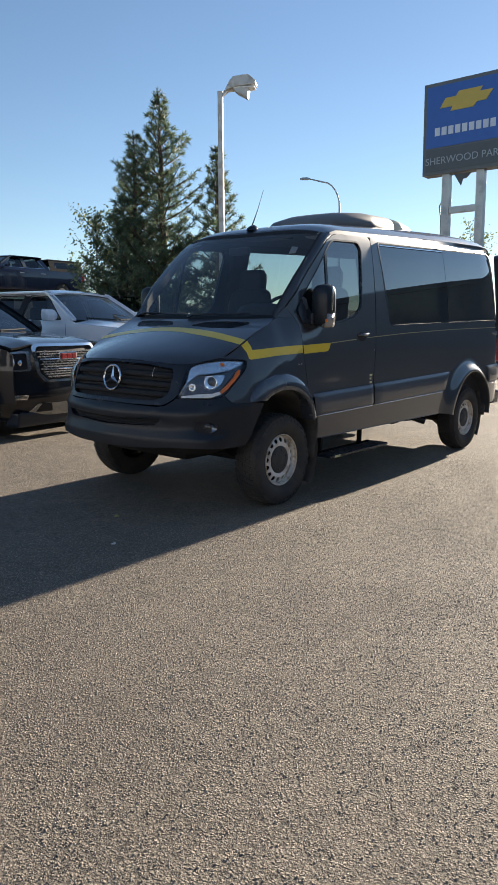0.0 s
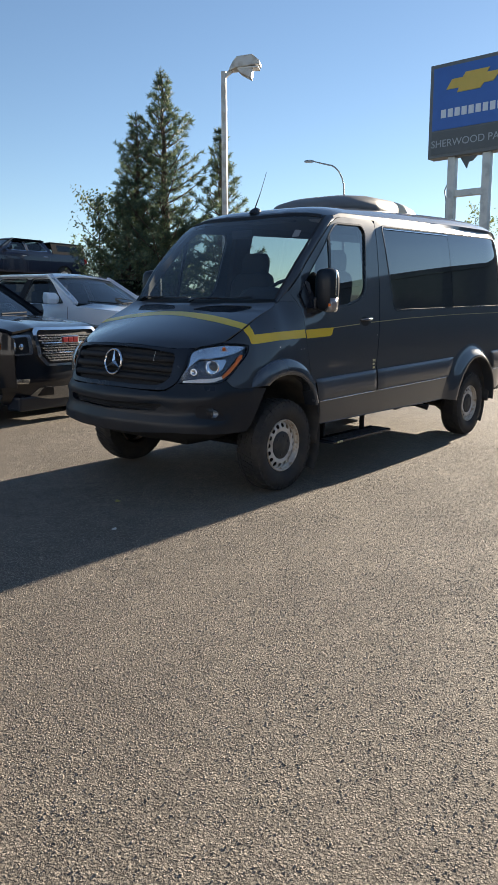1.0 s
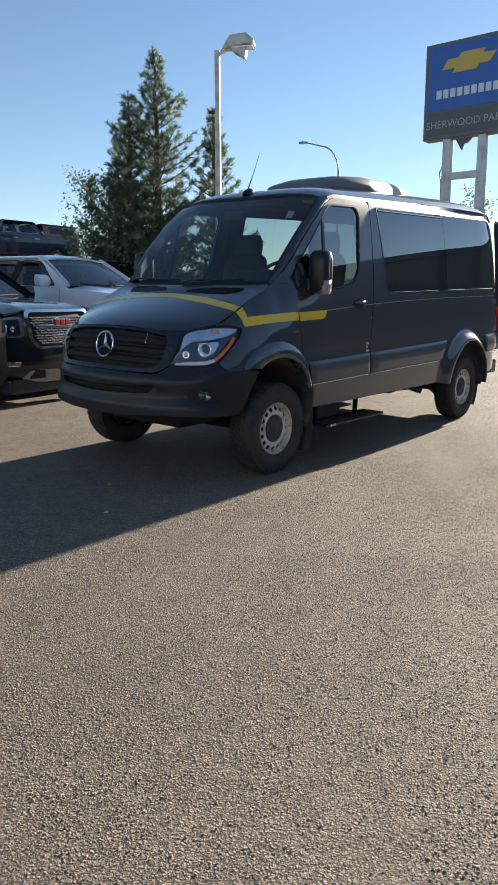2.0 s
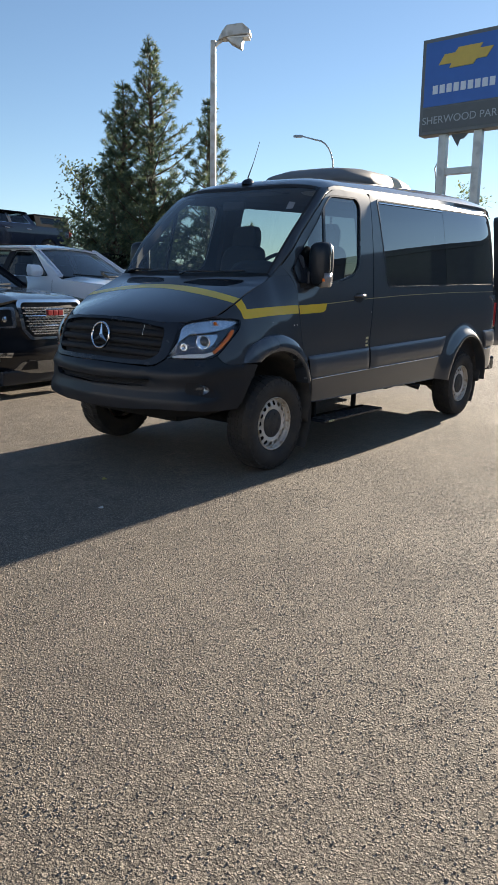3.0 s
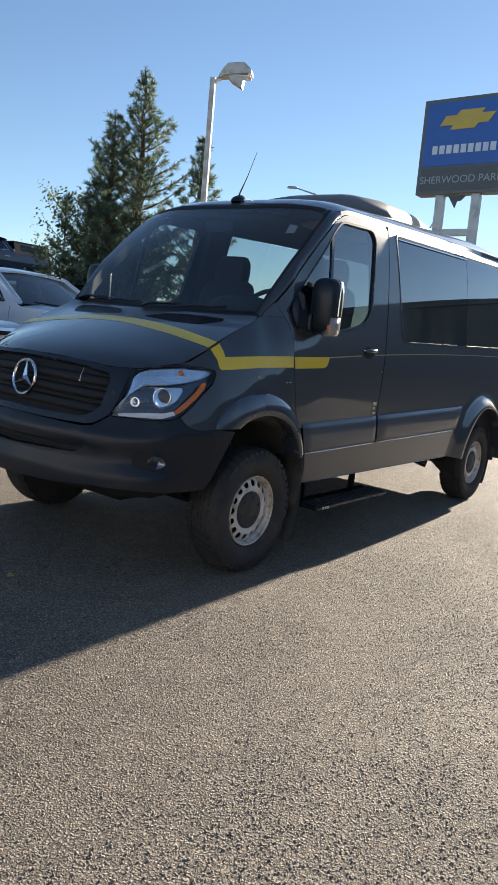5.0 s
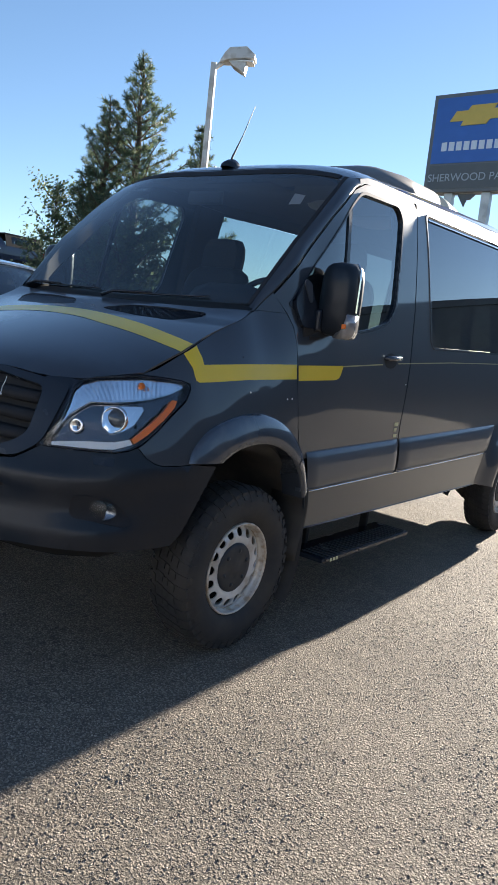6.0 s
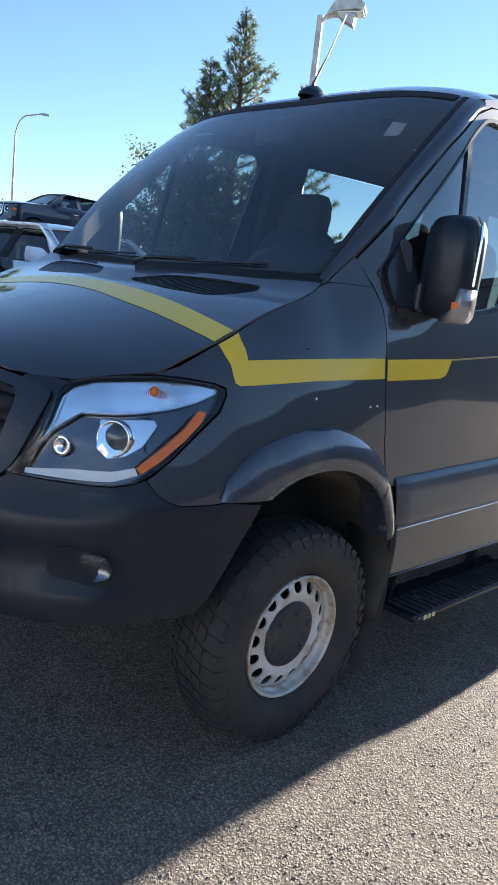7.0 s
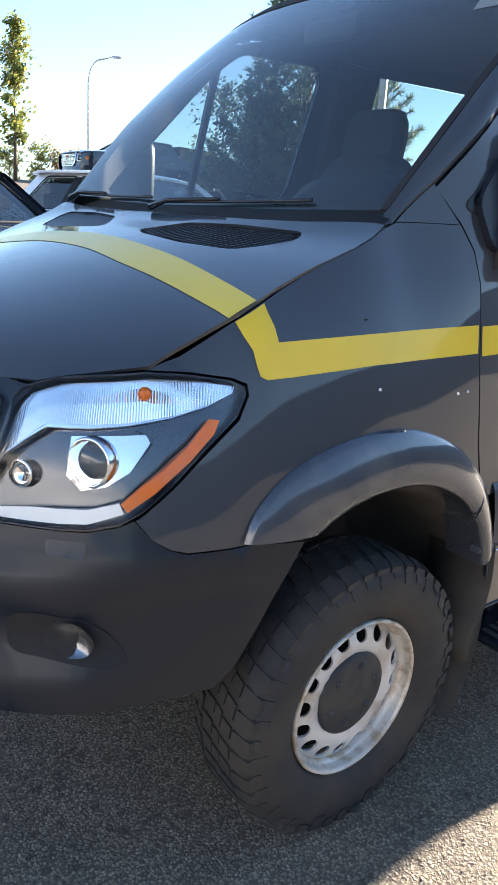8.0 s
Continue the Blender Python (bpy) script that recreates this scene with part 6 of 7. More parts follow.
    if topper:
        for s in (1, -1):
            f = lambda x, z, s=s: (x, s * (wid(x, 1.34) - 0.22 * (z - 1.34)), z)
            hole = rounded([(-4.30, 1.46), (-4.30, 1.72), (-5.60, 1.70), (-5.60, 1.46)], 0.05, 3)
            part("topper_side", sheet(f, [(-4.06, 1.34), (-4.02, 1.80), (-5.70, 1.78), (-5.80, 1.34)], [hole], step=0.15, thick=0.03, flip=s > 0), BLACK, t, "black bed canopy")
            part("topper_window", sheet(f, hole, step=0.2, lift=-0.01, thick=0, flip=s > 0), TRUCKGLASS, t, "dark canopy window").visible_shadow = False
        part("topper_roof", bx(-5.72, -4.0, -0.88, 0.88, 1.78, 1.83, bev=0.02), BLACK, t, "black canopy roof")
        part("topper_back", bx(-5.80, -5.72, -0.86, 0.86, 1.34, 1.79, bev=0.02), BLACK, t, "black canopy tailgate glass")
    # nose
    nose = lambda y, z: (0.0 - 0.17 * (abs(y) / 0.83) ** 3.0 * (1 if abs(y) < 0.9 else 1.1) - 0.05 * max(0, (z - 0.9) / 0.3) ** 2 + 0.03 * math.exp(-((z - 0.60) / 0.12) ** 2) - 0.10 * max(0, (0.5 - z) / 0.2) ** 2, y, z)
    part("front_panel", sheet(nose, rounded([(-0.88, 0.30), (0.88, 0.30), (0.95, 0.9), (0.91, 1.19), (-0.91, 1.19), (-0.95, 0.9)], 0.06, 3), step=0.08, thick=0.06, flip=False), paint, t)
    g_out = rounded([(-0.50, 1.225), (0.50, 1.225), (0.535, 1.17), (0.50, 0.88), (0.39, 0.755), (-0.39, 0.755), (-0.50, 0.88), (-0.535, 1.17)], 0.03, 3)
    g_in = [(y * 0.915, 0.985 + (z - 0.985) * 0.86) for y, z in g_out]
    g = part("grille", sheet(nose, g_in, step=0.08, lift=0.012, thick=0.01), BLACK, t, "chrome-framed grille with a mesh of short bars")
    part("grille_frame", sheet(nose, g_out, [g_in], step=0.05, lift=0.045, thick=0.06), CHROME if chrome else TRIM, g, "broad chrome frame")
    bm = bmesh.new()
    row = 0
    z = 0.83
    while z < 1.155:
        n = 9
        for k in range(-n, n + 1):
            y = k * 0.064 + (0.032 if row % 2 else 0)
            if inside((y - 0.027, z), g_in) and inside((y + 0.027, z), g_in):
                p = Vector(nose(y, z)) + Vector((0.03, 0, 0))
                box(bm, p.x - 0.012, p.x + 0.012, y - 0.027, y + 0.027, z - 0.0075, z + 0.0075)
                box(bm, p.x - 0.012, p.x + 0.006, y + 0.019, y + 0.030, z - 0.018, z + 0.006)
        z += 0.031
        row += 1
    part("grille_mesh", bm, SATINCHROME, g, "rows of short bright bars")
    for z in (0.925, 1.045):
        bm = bmesh.new()
        tube(bm, [Vector(nose(y, z)) + Vector((0.038, 0, 0)) for y in np.linspace(-0.45, 0.45, 11)], 0.011, 6)
        part("cross_bar", bm, CHROME, g, "bright cross bar")
    p = nose(0, 1.03)
    for k in (-1, 0, 1):
        part("badge", bx(p[0] + 0.046, p[0] + 0.062, k * 0.088 - 0.037, k * 0.088 + 0.037, 1.047, 1.113, bev=0.006), BADGE, g, "plain red badge block")
    part("badge_rim", bx(p[0] + 0.030, p[0] + 0.045, -0.15, 0.15, 1.032, 1.128, bev=0.006), CHROME, g)
    for s in (1, -1):
        hl = rounded([(s * 0.555, 1.15), (s * 0.915, 1.13), (s * 0.93, 0.95), (s * 0.89, 0.905), (s * 0.555, 0.905)], 0.04, 3)
        c = (sum(a for a, _ in hl) / len(hl), sum(b for _, b in hl) / len(hl))
        inn = [(c[0] + (a - c[0]) * 0.80, c[1] + (b - c[1]) * 0.80) for a, b in hl]
        lamp = part("headlamp", sheet(nose, hl, [inn], step=0.05, lift=0.022, thick=0.04, flip=False), LAMPRIM, t, "headlamp with a bright C-shaped rim")
        part("lamp_bowl", sheet(nose, inn, step=0.05, lift=0.004, thick=0), BLACK, lamp, "dark lamp bowl")
        for dy, r in ((0.0, 0.055), (0.10, 0.03)):
            q = nose(c[0] - s * dy * 0.9, c[1])
            bm = lathe(bmesh.new(), [(0.0005, 0.035), (r * 0.6, 0.03), (r, 0.012), (r * 1.15, 0.014), (r * 1.15, 0.0)], 20, "x", q)
            part("projector", bm, REFLECT, lamp, "round projector lens", True)
        part("lens", sheet(nose, hl, step=0.06, lift=0.05, thick=0), LENS, lamp, "clear lens").visible_shadow = False
        part("side_marker", bx(-0.33, -0.17, s * 0.945 - 0.02, s * 0.945 + 0.02, 0.98, 1.06, bev=0.01), AMBER, lamp, "amber marker")
        fg = rounded([(s * 0.62, 0.615), (s * 0.86, 0.62), (s * 0.84, 0.565), (s * 0.64, 0.56)], 0.015, 3)
        part("fog_lamp", sheet(nose, fg, step=0.04, lift=0.02, thick=0.03), REFLECT, t, "slim fog lamp")
        hk = rounded([(s * 0.30, 0.50), (s * 0.42, 0.52), (s * 0.50, 0.40), (s * 0.26, 0.40)], 0.015, 3)
        part("tow_hook_pocket", sheet(nose, hk, step=0.05, lift=0.014, thick=0.02), BLACK, t, "black tow hook pocket")
    skid = rounded([(-0.60, 0.40), (-0.50, 0.50), (0.50, 0.50), (0.60, 0.40), (0.52, 0.34), (-0.52, 0.34)], 0.02, 3)
    part("skid_plate", sheet(nose, skid, step=0.06, lift=0.008, thick=0.03), FOGBOWL if face != "plain" else TRIM, t, "dull metal lower skid plate")
    part("valance", bx(-0.30, -0.06, -0.78, 0.78, 0.22, 0.40, bev=0.03), TRIM, t, "black lower valance")
    return t


TRUCKGLASS = glass("truck_glass", (0.60, 0.70, 0.74), 0.42, 0.0, 0.08)
SATINCHROME = material("satin_chrome", (0.86, 0.87, 0.89), 0.26, 1.0, grain=(30, 0.08))
LAMPRIM = material("bright_lamp_rim", (0.42, 0.43, 0.46), 0.25, 0.9, 0.5, grain=(30, 0.1))
BADGE = material("red_badge", (0.30, 0.012, 0.016), 0.3, 0.0, 0.5, grain=(20, 0.1))
BLACKPAINT = material("black_car_paint", (0.006, 0.008, 0.013), 0.3, 0.0, 1.0, 0.15, grain=(3, 0.08))
WHITEPAINT = material("white_car_paint", (0.82, 0.85, 0.90), 0.2, 0.0, 1.0, grain=(3, 0.04))
BLUEPAINT = material("dark_blue_car_paint", (0.010, 0.018, 0.045), 0.2, 0.3, 1.0, grain=(3, 0.08))
DARKPAINT = material("charcoal_car_paint", (0.02, 0.021, 0.024), 0.22, 0.3, 1.0, grain=(3, 0.08))

pickup("pickup_truck", pose(-3.36, 1.17, 0.03, 0, 0.3, 8), BLACKPAINT, "black pickup truck with a broad chrome grille", "mesh")
pickup("pickup_truck", pose(-4.35, 4.20, 0.20, 0, 1.0, 9), WHITEPAINT, "white crew cab pickup truck with dark windows", "mesh")
pickup("pickup_truck", pose(-23.05, 10.33, 2.70, 0, 0, -88.6), BLUEPAINT, "dark blue pickup truck with a black canopy on the bank", "mesh", True, True, True)
pickup("pickup_truck", pose(-10.2, 10.2, lie(-12.5) - 0.12, 0, -3, 4), DARKPAINT, "charcoal pickup truck parked below the pines", "plain", False)

# ---- lamps, sign, trees, litter ----
def lot_lamp(m, label):
    """A square pole with a shoebox head on an upswept arm and a lower visor."""
    t = thing("lot_lamp", m, label, "street lamp", "lot lamps")
    bm = bmesh.new()
    loft(bm, [[(sx * w, sy * w, z) for sx, sy in ((-1, -1), (1, -1), (1, 1), (-1, 1))] for w, z in ((0.088, -0.4), (0.08, 4.0), (0.07, 8.45))])
    soft(part("pole", bm, WHITEPOLE, t), 0.012)
    part("base_plate", bx(-0.2, 0.2, -0.2, 0.2, -0.05, 0.06, bev=0.01), GALV, t)
    bm = bmesh.new()
    loft(bm, [[(x, sy * w, z + dz) for sy, dz in ((-1, -0.06), (1, -0.06), (1, 0.06), (-1, 0.06))] for x, z, w in ((0.03, 8.30, 0.045), (0.16, 8.42, 0.05), (0.30, 8.52, 0.06))])
    part("arm", bm, WHITEPOLE, t)
    bm = bmesh.new()
    loft(bm, [[(x, sy * w, z) for sy, z in ((-1, a), (1, a), (0.9, b), (-0.9, b))] for x, w, a, b in ((0.16, 0.09, 8.43, 8.50), (0.30, 0.19, 8.46, 8.68), (0.42, 0.23, 8.48, 8.79), (0.86, 0.23, 8.53, 8.83), (1.08, 0.22, 8.54, 8.65))])
    h = soft(part("lamp_head", bm, WHITEPOLE, t, "pale shoebox lamp head"), 0.02)
    part("lens_plate", bx(0.45, 1.05, -0.18, 0.18, 8.47, 8.498), WHITELENS, h, "flat lens")
    bm = bmesh.new()
    loft(bm, [[(0.40, y, 8.48), (0.88, y, 8.50), (0.82, y, 8.20), (0.52, y, 8.36)] for y in (-0.17, -0.15)])
    loft(bm, [[(0.40, y, 8.48), (0.88, y, 8.50), (0.82, y, 8.20), (0.52, y, 8.36)] for y in (0.15, 0.17)])
    loft(bm, [[(0.82, y, 8.50), (0.88, y, 8.50), (0.83, y, 8.20), (0.81, y, 8.20)] for y in (-0.15, 0.15)])
    part("visor", bm, WHITEPOLE, h, "pale side visor")
    return t


def road_lamp(m, height, reach, label):
    """A tall round pole that curves over into a small head."""
    t = thing("street_lamp", m, label, "street lamp", "road lamps")
    bm = bmesh.new()
    pts = [(0, 0, -0.5), (0, 0, height * 0.5), (0, 0, height - 1.6)] + [(reach * 0.55 * (1 - math.cos(a)), 0, height - 1.6 + 1.5 * math.sin(a)) for a in [radians(15 * k) for k in range(1, 7)]] + [(reach, 0, height + 0.1)]
    tube(bm, pts, [0.10, 0.08, 0.06] + [0.045] * 6 + [0.035], 10)
    part("pole", bm, GALV, t, "", True)
    bm = bmesh.new()
    loft(bm, [[(reach + x, sy * w, height + z) for sy, z in ((-1, a), (1, a), (0.6, b), (-0.6, b))] for x, w, a, b in ((-0.05, 0.05, 0.07, 0.14), (0.12, 0.11, 0.05, 0.19), (0.42, 0.11, 0.05, 0.19), (0.56, 0.07, 0.07, 0.15))])
    soft(part("lamp_head", bm, GALV, t, "small grey lamp head"), 0.02)
    return t


lot_lamp(pose(-10.62, 12.42, lie(-10.62) - 0.55, 0, 0, 30), "pale square lot lamp pole with a shoebox head")
lot_lamp(pose(-11.0, 38.5, -0.3, 0, 0, 25), "pale square lot lamp pole with a shoebox head")
road_lamp(pose(-19.8, 33.4, 0.9, 0, 0, 214), 9.4, 1.8, "grey curved street lamp beside the road")
road_lamp(pose(-44.7, 21.7, 2.9, 0, 0, 62), 9.0, 1.5, "grey curved street lamp beside the road")


def pylon_sign():
    """Dealer sign on two posts: blue face with a gold shape, dark lower band."""
    L, R = Vector((-9.16, 22.71, 0)), Vector((-5.78, 22.80, 0))
    W = (R - L).length
    yaw = math.degrees(math.atan2(R.y - L.y, R.x - L.x))
    t = thing("pylon_sign", pose(L.x, L.y, 0, 0, 0, yaw), "blue square dealer sign with a gold shape on two grey posts", "sign")
    z0, z1 = 7.40, 10.78
    part("cabinet", bx(0, W, 0, 0.55, z0, z1, bev=0.02), SIGNGREY, t, "dark grey sign cabinet")
    part("face", bx(0.14, W - 0.14, -0.02, 0.01, z0 + 1.0, z1 - 0.14, bev=0.005), SIGNBLUE, t, "blue sign face")
    part("lower_band", bx(0.14, W - 0.14, -0.02, 0.01, z0 + 0.12, z0 + 0.94, bev=0.005), SIGNDARK, t, "dark lower band")
    # gold emblem: a slanted cross-like bar, plain
    bm = bmesh.new()
    cx, cz = W / 2, z0 + 2.55
    pts = [(-1.02, -0.14), (-0.52, -0.14), (-0.60, -0.30), (0.30, -0.30), (0.42, -0.14), (0.78, -0.14), (1.02, 0.20), (0.52, 0.20), (0.62, 0.36), (-0.28, 0.36), (-0.40, 0.20), (-0.80, 0.20)]
    loft(bm, [[(cx + a, y, cz + b) for a, b in pts] for y in (-0.045, -0.02)])
    part("emblem", bm, SIGNGOLD, t, "plain gold shape")
    # the maker's name as plain bars
    for k in range(9):
        x = cx - 1.20 + 0.27 * k
        part("name_bar", bx(x, x + 0.20, -0.035, -0.02, z0 + 1.42, z0 + 1.72, bev=0.004), SIGNWHITE, t)
    cu = bpy.data.curves.new("place_name", "FONT")
    cu.body, cu.size, cu.align_x, cu.extrude = "SHERWOOD PARK", 0.37, "CENTER", 0.006
    tx = new("place_name", cu)
    tx.parent = t
    tx.matrix_local = pose(cx, -0.03, z0 + 0.38, 90, 0, 0)
    cu.materials.append(SIGNPALE)
    for a in (0.92, 2.28):
        part("post", bx(a - 0.15, a + 0.15, 0.12, 0.42, -0.5, z0 + 0.02, bev=0.015), GALV, t, "grey square post")
    part("cross_beam", bx(1.07, 2.13, 0.16, 0.38, 5.92, 6.16, bev=0.012), GALV, t)
    bm = bmesh.new()
    tube(bm, [(0.77, 0.2, 2.0), (0.74, 0.2, 5.8), (0.66, 0.2, 6.2), (0.76, 0.2, 6.4)], 0.025, 6)
    part("cable", bm, SIGNDARK, t)
    bm = bmesh.new()
    loft(bm, [[(1.22, y, 7.38), (1.9, y, 7.36), (1.72, y, 7.18), (1.58, y, 7.16), (1.50, y, 6.92), (1.40, y, 7.08)] for y in (0.2, 0.26)])
    part("bracket", bm, SIGNDARK, t, "torn dark bracket plate")
    return t


SIGNGREY = material("sign_cabinet_grey", (0.13, 0.14, 0.15), 0.5, 0.2, grain=(4, 0.15))
SIGNBLUE = material("sign_blue", (0.035, 0.12, 0.42), 0.35, grain=(3, 0.1))
SIGNDARK = material("sign_charcoal", (0.09, 0.10, 0.11), 0.45, grain=(3, 0.15))
SIGNGOLD = material("sign_gold", (0.55, 0.40, 0.08), 0.4, grain=(4, 0.1))
SIGNWHITE = material("sign_white", (0.60, 0.66, 0.74), 0.4, grain=(8, 0.1))
SIGNPALE = material("sign_pale_letters", (0.34, 0.38, 0.42), 0.4, grain=(8, 0.1))
pylon_sign()


def leaf_material(name, a, b, c):
    m = bpy.data.materials.new(name)
    m.use_nodes = True
    nt = m.node_tree
    p = nt.nodes["Principled BSDF"]
    geo = nt.nodes.new("ShaderNodeNewGeometry")
    ramp = nt.nodes.new("ShaderNodeValToRGB")
    els = ramp.color_ramp.elements
    els[0].color, els[1].color = (*a, 1), (*c, 1)
    e = els.new(0.55)
    e.color = (*b, 1)
    nt.links.new(geo.outputs["Random Per Island"], ramp.inputs[0])
    nt.links.new(ramp.outputs[0], p.inputs["Base Color"])
    p.inputs["Roughness"].default_value = 0.6
    tl = nt.nodes.new("ShaderNodeBsdfTranslucent")
    nt.links.new(ramp.outputs[0], tl.inputs["Color"])
    mix = nt.nodes.new("ShaderNodeMixShader")
    mix.inputs[0].default_value = 0.5
    nt.links.new(p.outputs[0], mix.inputs[1])
    nt.links.new(tl.outputs[0], mix.inputs[2])
    nt.links.new(mix.outputs[0], nt.nodes["Material Output"].inputs["Surface"])
    return m


NEEDLES = leaf_material("pine_needles", (0.060, 0.098, 0.066), (0.105, 0.150, 0.088), (0.19, 0.215, 0.105))
LEAVES = leaf_material("yellow_green_leaves", (0.07, 0.10, 0.03), (0.14, 0.165, 0.04), (0.26, 0.24, 0.06))
RUSTY = leaf_material("autumn_leaves", (0.07, 0.09, 0.03), (0.17, 0.13, 0.045), (0.26, 0.10, 0.05))


def mesh_part(name, verts, faces, mat, parent, label=""):
    me = bpy.data.meshes.new(name)
    me.from_pydata(verts, [], faces)
    me.materials.append(mat)
    ob = new(name, me)
    ob.parent = parent
    if label:
        ob["label"] = label
    return ob


def pine(x, y, height, spread, seed, label, bare=0.14, lean=0.0):
    rnd = random.Random(seed)
    t = thing("pine_tree", pose(x, y, lie(x) - 0.1), label, "tree", "pines")
    bm = bmesh.new()
    n = 12
    axis = [Vector((lean * k / n + 0.05 * rnd.uniform(-1, 1), 0.05 * rnd.uniform(-1, 1), height * k / n)) for k in range(n + 1)]
    tube(bm, axis, [0.17 * (1 - k / n) ** 0.8 + 0.012 for k in range(n + 1)], 9)
    part("trunk", bm, BARK, t, "", True)
    limbs = bmesh.new()
    V, F = [], []

    def tuft(p, d, size):
        """A spray of needles round the end of a twig."""
        d = d.normalized()
        u = d.orthogonal().normalized()
        w = d.cross(u)
        for k in range(17):
            a = 2 * math.pi * (k * 0.382 + rnd.random() * 0.2)
            out = (d * rnd.uniform(0.1, 0.8) + (u * math.cos(a) + w * math.sin(a)) * rnd.uniform(0.5, 0.95)).normalized() * size * rnd.uniform(0.7, 1.15)
            s = out.cross(d).normalized() * size * 0.075
            i = len(V)
            b = p + d * rnd.uniform(-0.5, 0.4) * size
            V.extend((b - s, b + s, b + out + s * 0.35, b + out - s * 0.35))
            F.append((i, i + 1, i + 2, i + 3))
    z = height * bare
    while z < height * 0.985:
        rel = (z / height - bare) / (1 - bare)
        reach = spread * (1 - rel) ** 0.95 * (0.72 + 0.28 * min(1, rel * 4 + 0.3)) + 0.04
        count = rnd.choice((4, 4, 5, 5)) if rel < 0.8 else 3
        a0 = rnd.random() * 6.28
        base = Vector((lean * z / height, 0, z))
        for k in range(count):
            a = a0 + 2 * math.pi * k / count + rnd.uniform(-0.35, 0.35)
            L = reach * rnd.choice((rnd.uniform(0.45, 0.8), rnd.uniform(0.8, 1.2)))
            rise = 0.25 + 0.75 * rel + rnd.uniform(-0.12, 0.18)
            pts = []
            for j in range(5):
                q = j / 4
                pts.append(base + Vector((math.cos(a) * L * q, math.sin(a) * L * q, L * (rise * q * 0.55 + 0.28 * q * q))))
            tube(limbs, pts, [0.035 * (1 - rel * 0.6) * (1 - 0.8 * j / 4) + 0.004 for j in range(5)], 5, False)
            steps = max(3, int(L / 0.11))
            for j in range(steps):
                q = 0.22 + 0.78 * (j + rnd.random()) / steps
                i = min(int(q * 4), 3)
                p = pts[i].lerp(pts[i + 1], q * 4 - i)
                sideways = Vector((-math.sin(a), math.cos(a), rnd.uniform(-0.05, 0.55)))
                for sgn in (1, -1):
                    tl = 0.40 * L * (1.05 - q) * rnd.uniform(0.3, 1.0) + 0.08
                    d = (sideways * sgn + Vector((math.cos(a), math.sin(a), 0.35)) * rnd.uniform(0.5, 1.1)).normalized()
                    m = max(1, int(tl / 0.15))
                    for h in range(m):
                        if rnd.random() < 0.70:
                            tuft(p + d * tl * (h + 1) / m, d + Vector((0, 0, 0.35)), rnd.uniform(0.10, 0.17))
            tuft(pts[-1], pts[-1] - pts[-2], 0.14 - 0.05 * rel)
            tuft(pts[-1] - (pts[-1] - pts[-2]) * 0.3, pts[-1] - pts[-2] + Vector((0, 0, 0.2)), 0.13 - 0.05 * rel)
        z += rnd.uniform(0.22, 0.34) * (1.0 if rel < 0.7 else 0.72)
    for j in range(6):
        tuft(axis[-1] - Vector((0, 0, 0.1 * j)), Vector((rnd.uniform(-0.3, 0.3), rnd.uniform(-0.3, 0.3), 1)), 0.10)
    tagged(part("branchwork", limbs, BARK, t, "", True), kind="stuff")
    tagged(mesh_part("crown", [tuple(v) for v in V], F, NEEDLES, t, "dark green needle crown"), kind="stuff")
    return t


def leafy(name, x, y, height, spread, seed, mat, label, tall=1.0, count=900, leaf=0.07, crown0=0.25):
    """A leafy tree or bush: stems that fork, and leaves in loose clumps."""
    rnd = random.Random(seed)
    t = thing(name, pose(x, y, lie(x) - 0.05), label, "bush" if name.endswith("bush") else "tree")
    bm = bmesh.new()
    tube(bm, [(0, 0, 0), (0.03, 0.02, height * 0.35), (-0.02, 0.03, height * 0.7), (0.0, 0.0, height * 0.97)], [0.022 * height ** 0.7 + 0.01, 0.03, 0.02, 0.006], 7)
    V, F = [], []
    ends = []
    for k in range(int(18 * tall) + 10):
        z = height * rnd.uniform(crown0, 0.95)
        a = rnd.random() * 6.283
        r = spread * rnd.uniform(0.35, 1.0) * (1 - abs(z / height - 0.5) * 0.9)
        p = [Vector((0, 0, z)), Vector((math.cos(a) * r * 0.5, math.sin(a) * r * 0.5, z + r * 0.35)), Vector((math.cos(a) * r, math.sin(a) * r, z + r * 0.85))]
        tube(bm, p, [0.014, 0.009, 0.004], 5, False)
        ends += [(p[1], r * 0.4), (p[2], r * 0.4), (p[1].lerp(p[2], 0.5), r * 0.4)]
    part("trunk", bm, BARK, t, "", True)
    for k in range(count):
        c, r = ends[rnd.randrange(len(ends))]
        p = c + Vector((rnd.gauss(0, 1), rnd.gauss(0, 1), rnd.gauss(0, 1))) * (0.05 + r * 0.38)
        n = Vector((rnd.gauss(0, 1), rnd.gauss(0, 1), rnd.gauss(0, 1))).normalized()
        u = n.orthogonal().normalized() * leaf * rnd.uniform(0.6, 1.2)
        w = n.cross(u) * 0.6
        i = len(V)
        V += [p - u, p + w, p + u, p - w]
        F.append((i, i + 1, i + 2, i + 3))
    tagged(mesh_part("crown", [tuple(v) for v in V], F, mat, t, "loose leafy crown"), kind="stuff")
    return t


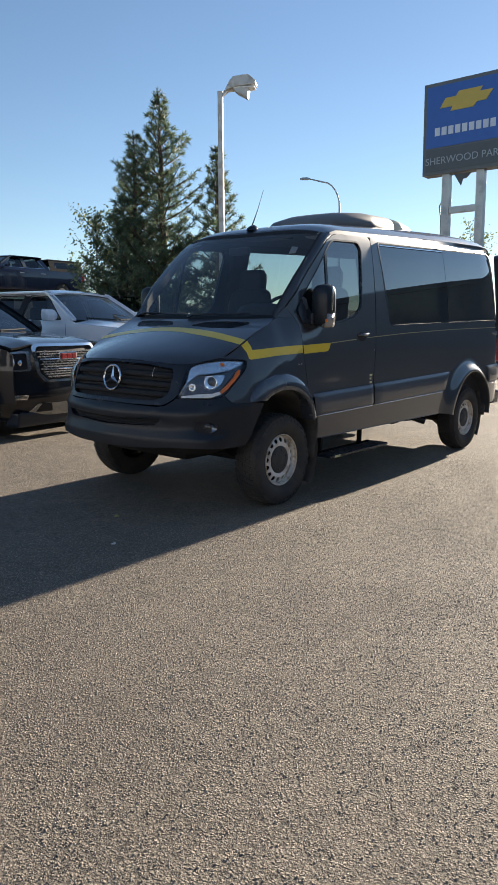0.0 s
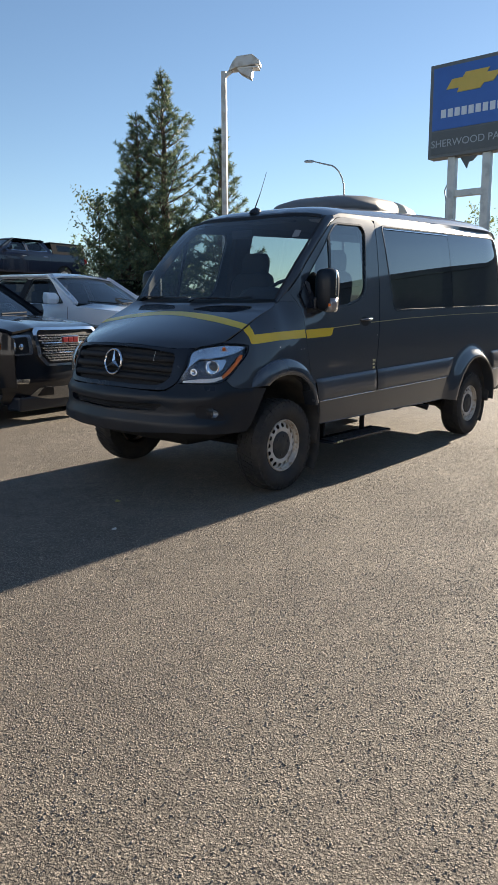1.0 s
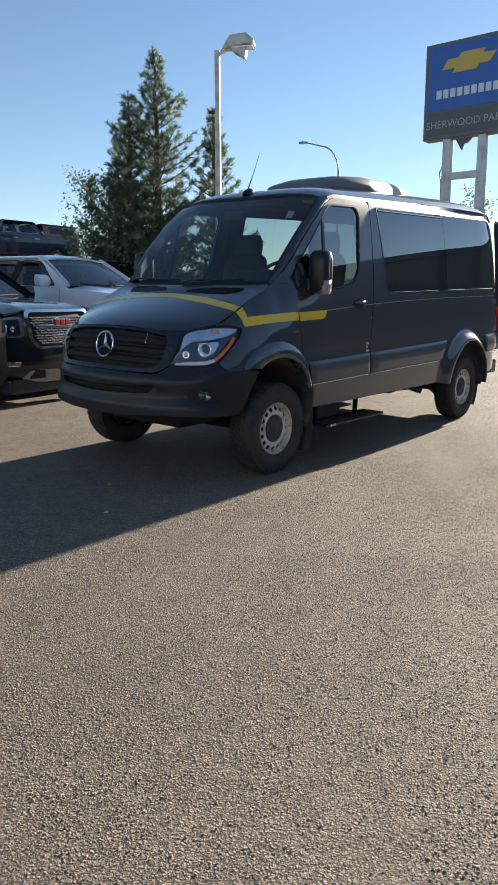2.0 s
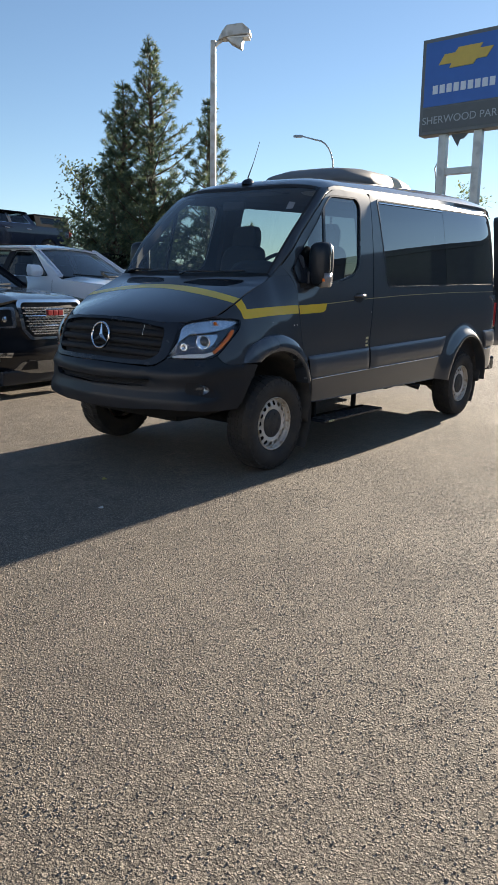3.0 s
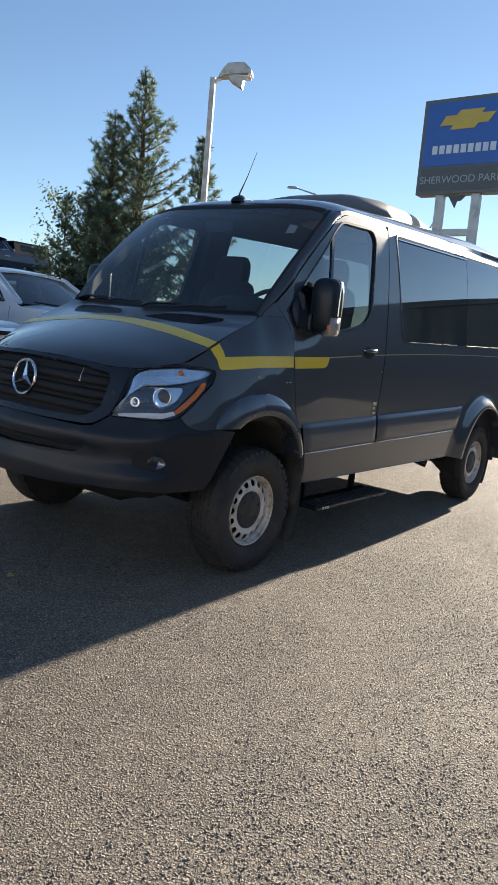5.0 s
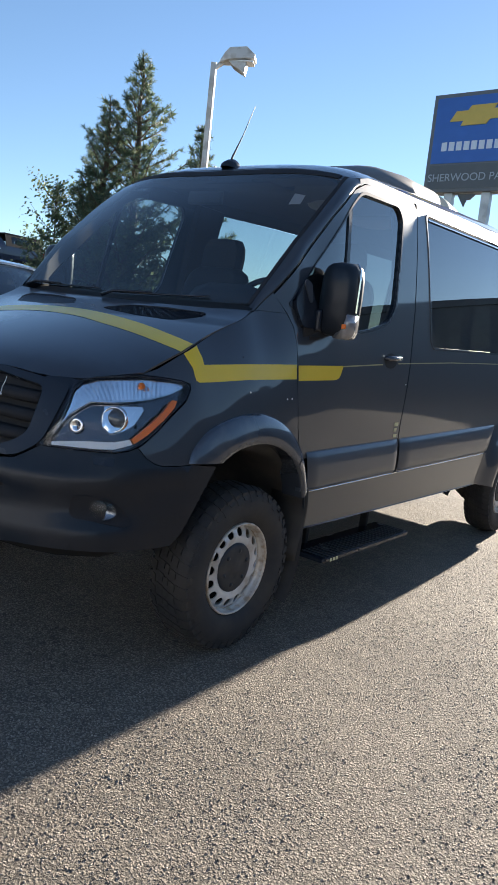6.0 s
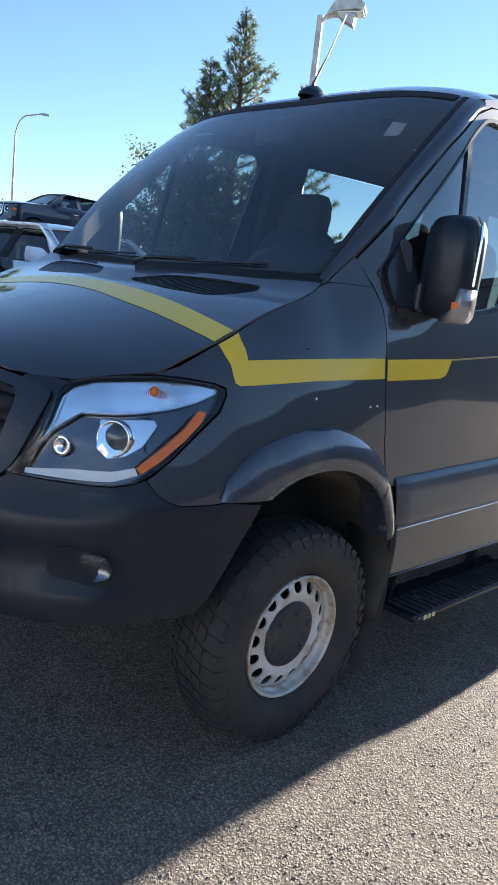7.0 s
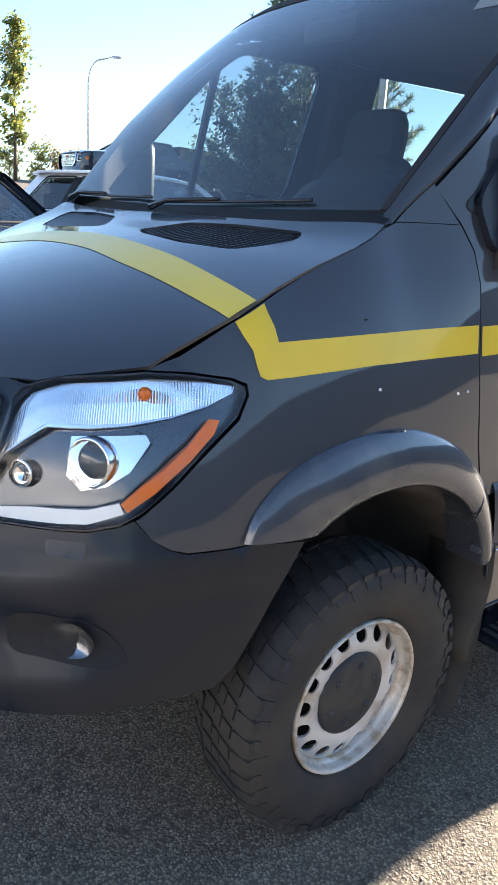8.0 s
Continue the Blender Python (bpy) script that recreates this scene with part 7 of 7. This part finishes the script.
pine(-12.95, 12.15, 8.1, 2.35, 3, "tall dark green pine with an open crown", 0.10)
pine(-13.5, 11.55, 6.7, 2.3, 8, "dark green pine beside a taller one", 0.08)
pine(-11.75, 13.5, 6.6, 1.7, 14, "slender dark green pine behind the lamp pole", 0.10)
pine(-13.75, 11.25, 4.7, 2.0, 21, "low broad pine at the edge of the group", 0.06)
leafy("leafy_tree", -14.35, 10.6, 3.8, 1.1, 5, NEEDLES, "small thin leafy tree beside the pines", 1.6, 2600, 0.055)
leafy("leafy_tree", -22.3, 8.15, 4.9, 0.62, 9, LEAVES, "slim young tree with yellow-green leaves", 2.2, 2600, 0.075, 0.16)
for _k, (_x, _y, _h) in enumerate(((-39.6, 16.1, 2.6), (-39.0, 17.3, 2.3), (-38.4, 18.6, 2.1), (-38.1, 20.0, 2.0), (-40, 14.6, 2.4))):
    leafy("roadside_bush", _x, _y, _h, 1.2, 40 + _k, RUSTY if _k % 2 else LEAVES, "roadside bush turning autumn colours", 1.5, 1100, 0.09, 0.1)
for _k, (_x, _y, _h) in enumerate(((-18.9, 50.7, 7.4), (-12.6, 10.4, 2.2), (-11.6, 11.2, 1.9), (-10.6, 12.9, 1.7))):
    leafy("leafy_tree" if _h > 5 else "low_bush", _x, _y, _h, 2.0 if _h > 5 else 1.1, 60 + _k, LEAVES if _h > 5 else NEEDLES, "leafy tree behind the sign" if _h > 5 else "dark low bush below the pines", 1.8, 1500 if _h > 5 else 800, 0.12 if _h > 5 else 0.07, 0.1)


def litter(x, y, size, turn, mat, label):
    bm = bmesh.new()
    n = 6
    prof = [(0, -0.5), (0.28, -0.2), (0.3, 0.15), (0, 0.55), (-0.26, 0.2), (-0.3, -0.15)]
    loft(bm, [[(a * size * k, b * size * k, z + 0.25 * size * abs(b)) for a, b in prof] for k, z in ((1.0, 0.003), (0.96, 0.006))])
    ob = part("fallen_leaf", bm, mat)
    ob.matrix_world = pose(x, y, lie(x), 0, 0, turn)
    return tagged(ob, label, "leaf", "litter")


LEAFY = material("dry_leaf", (0.42, 0.38, 0.10), 0.7, grain=(80, 0.3))
PAPER = material("paper_scrap", (0.65, 0.66, 0.62), 0.8, grain=(60, 0.2))
litter(0.26, -1.10, 0.06, 60, LEAFY, "yellow fallen leaf on the asphalt")
litter(0.77, -1.56, 0.05, 20, PAPER, "pale scrap on the asphalt")
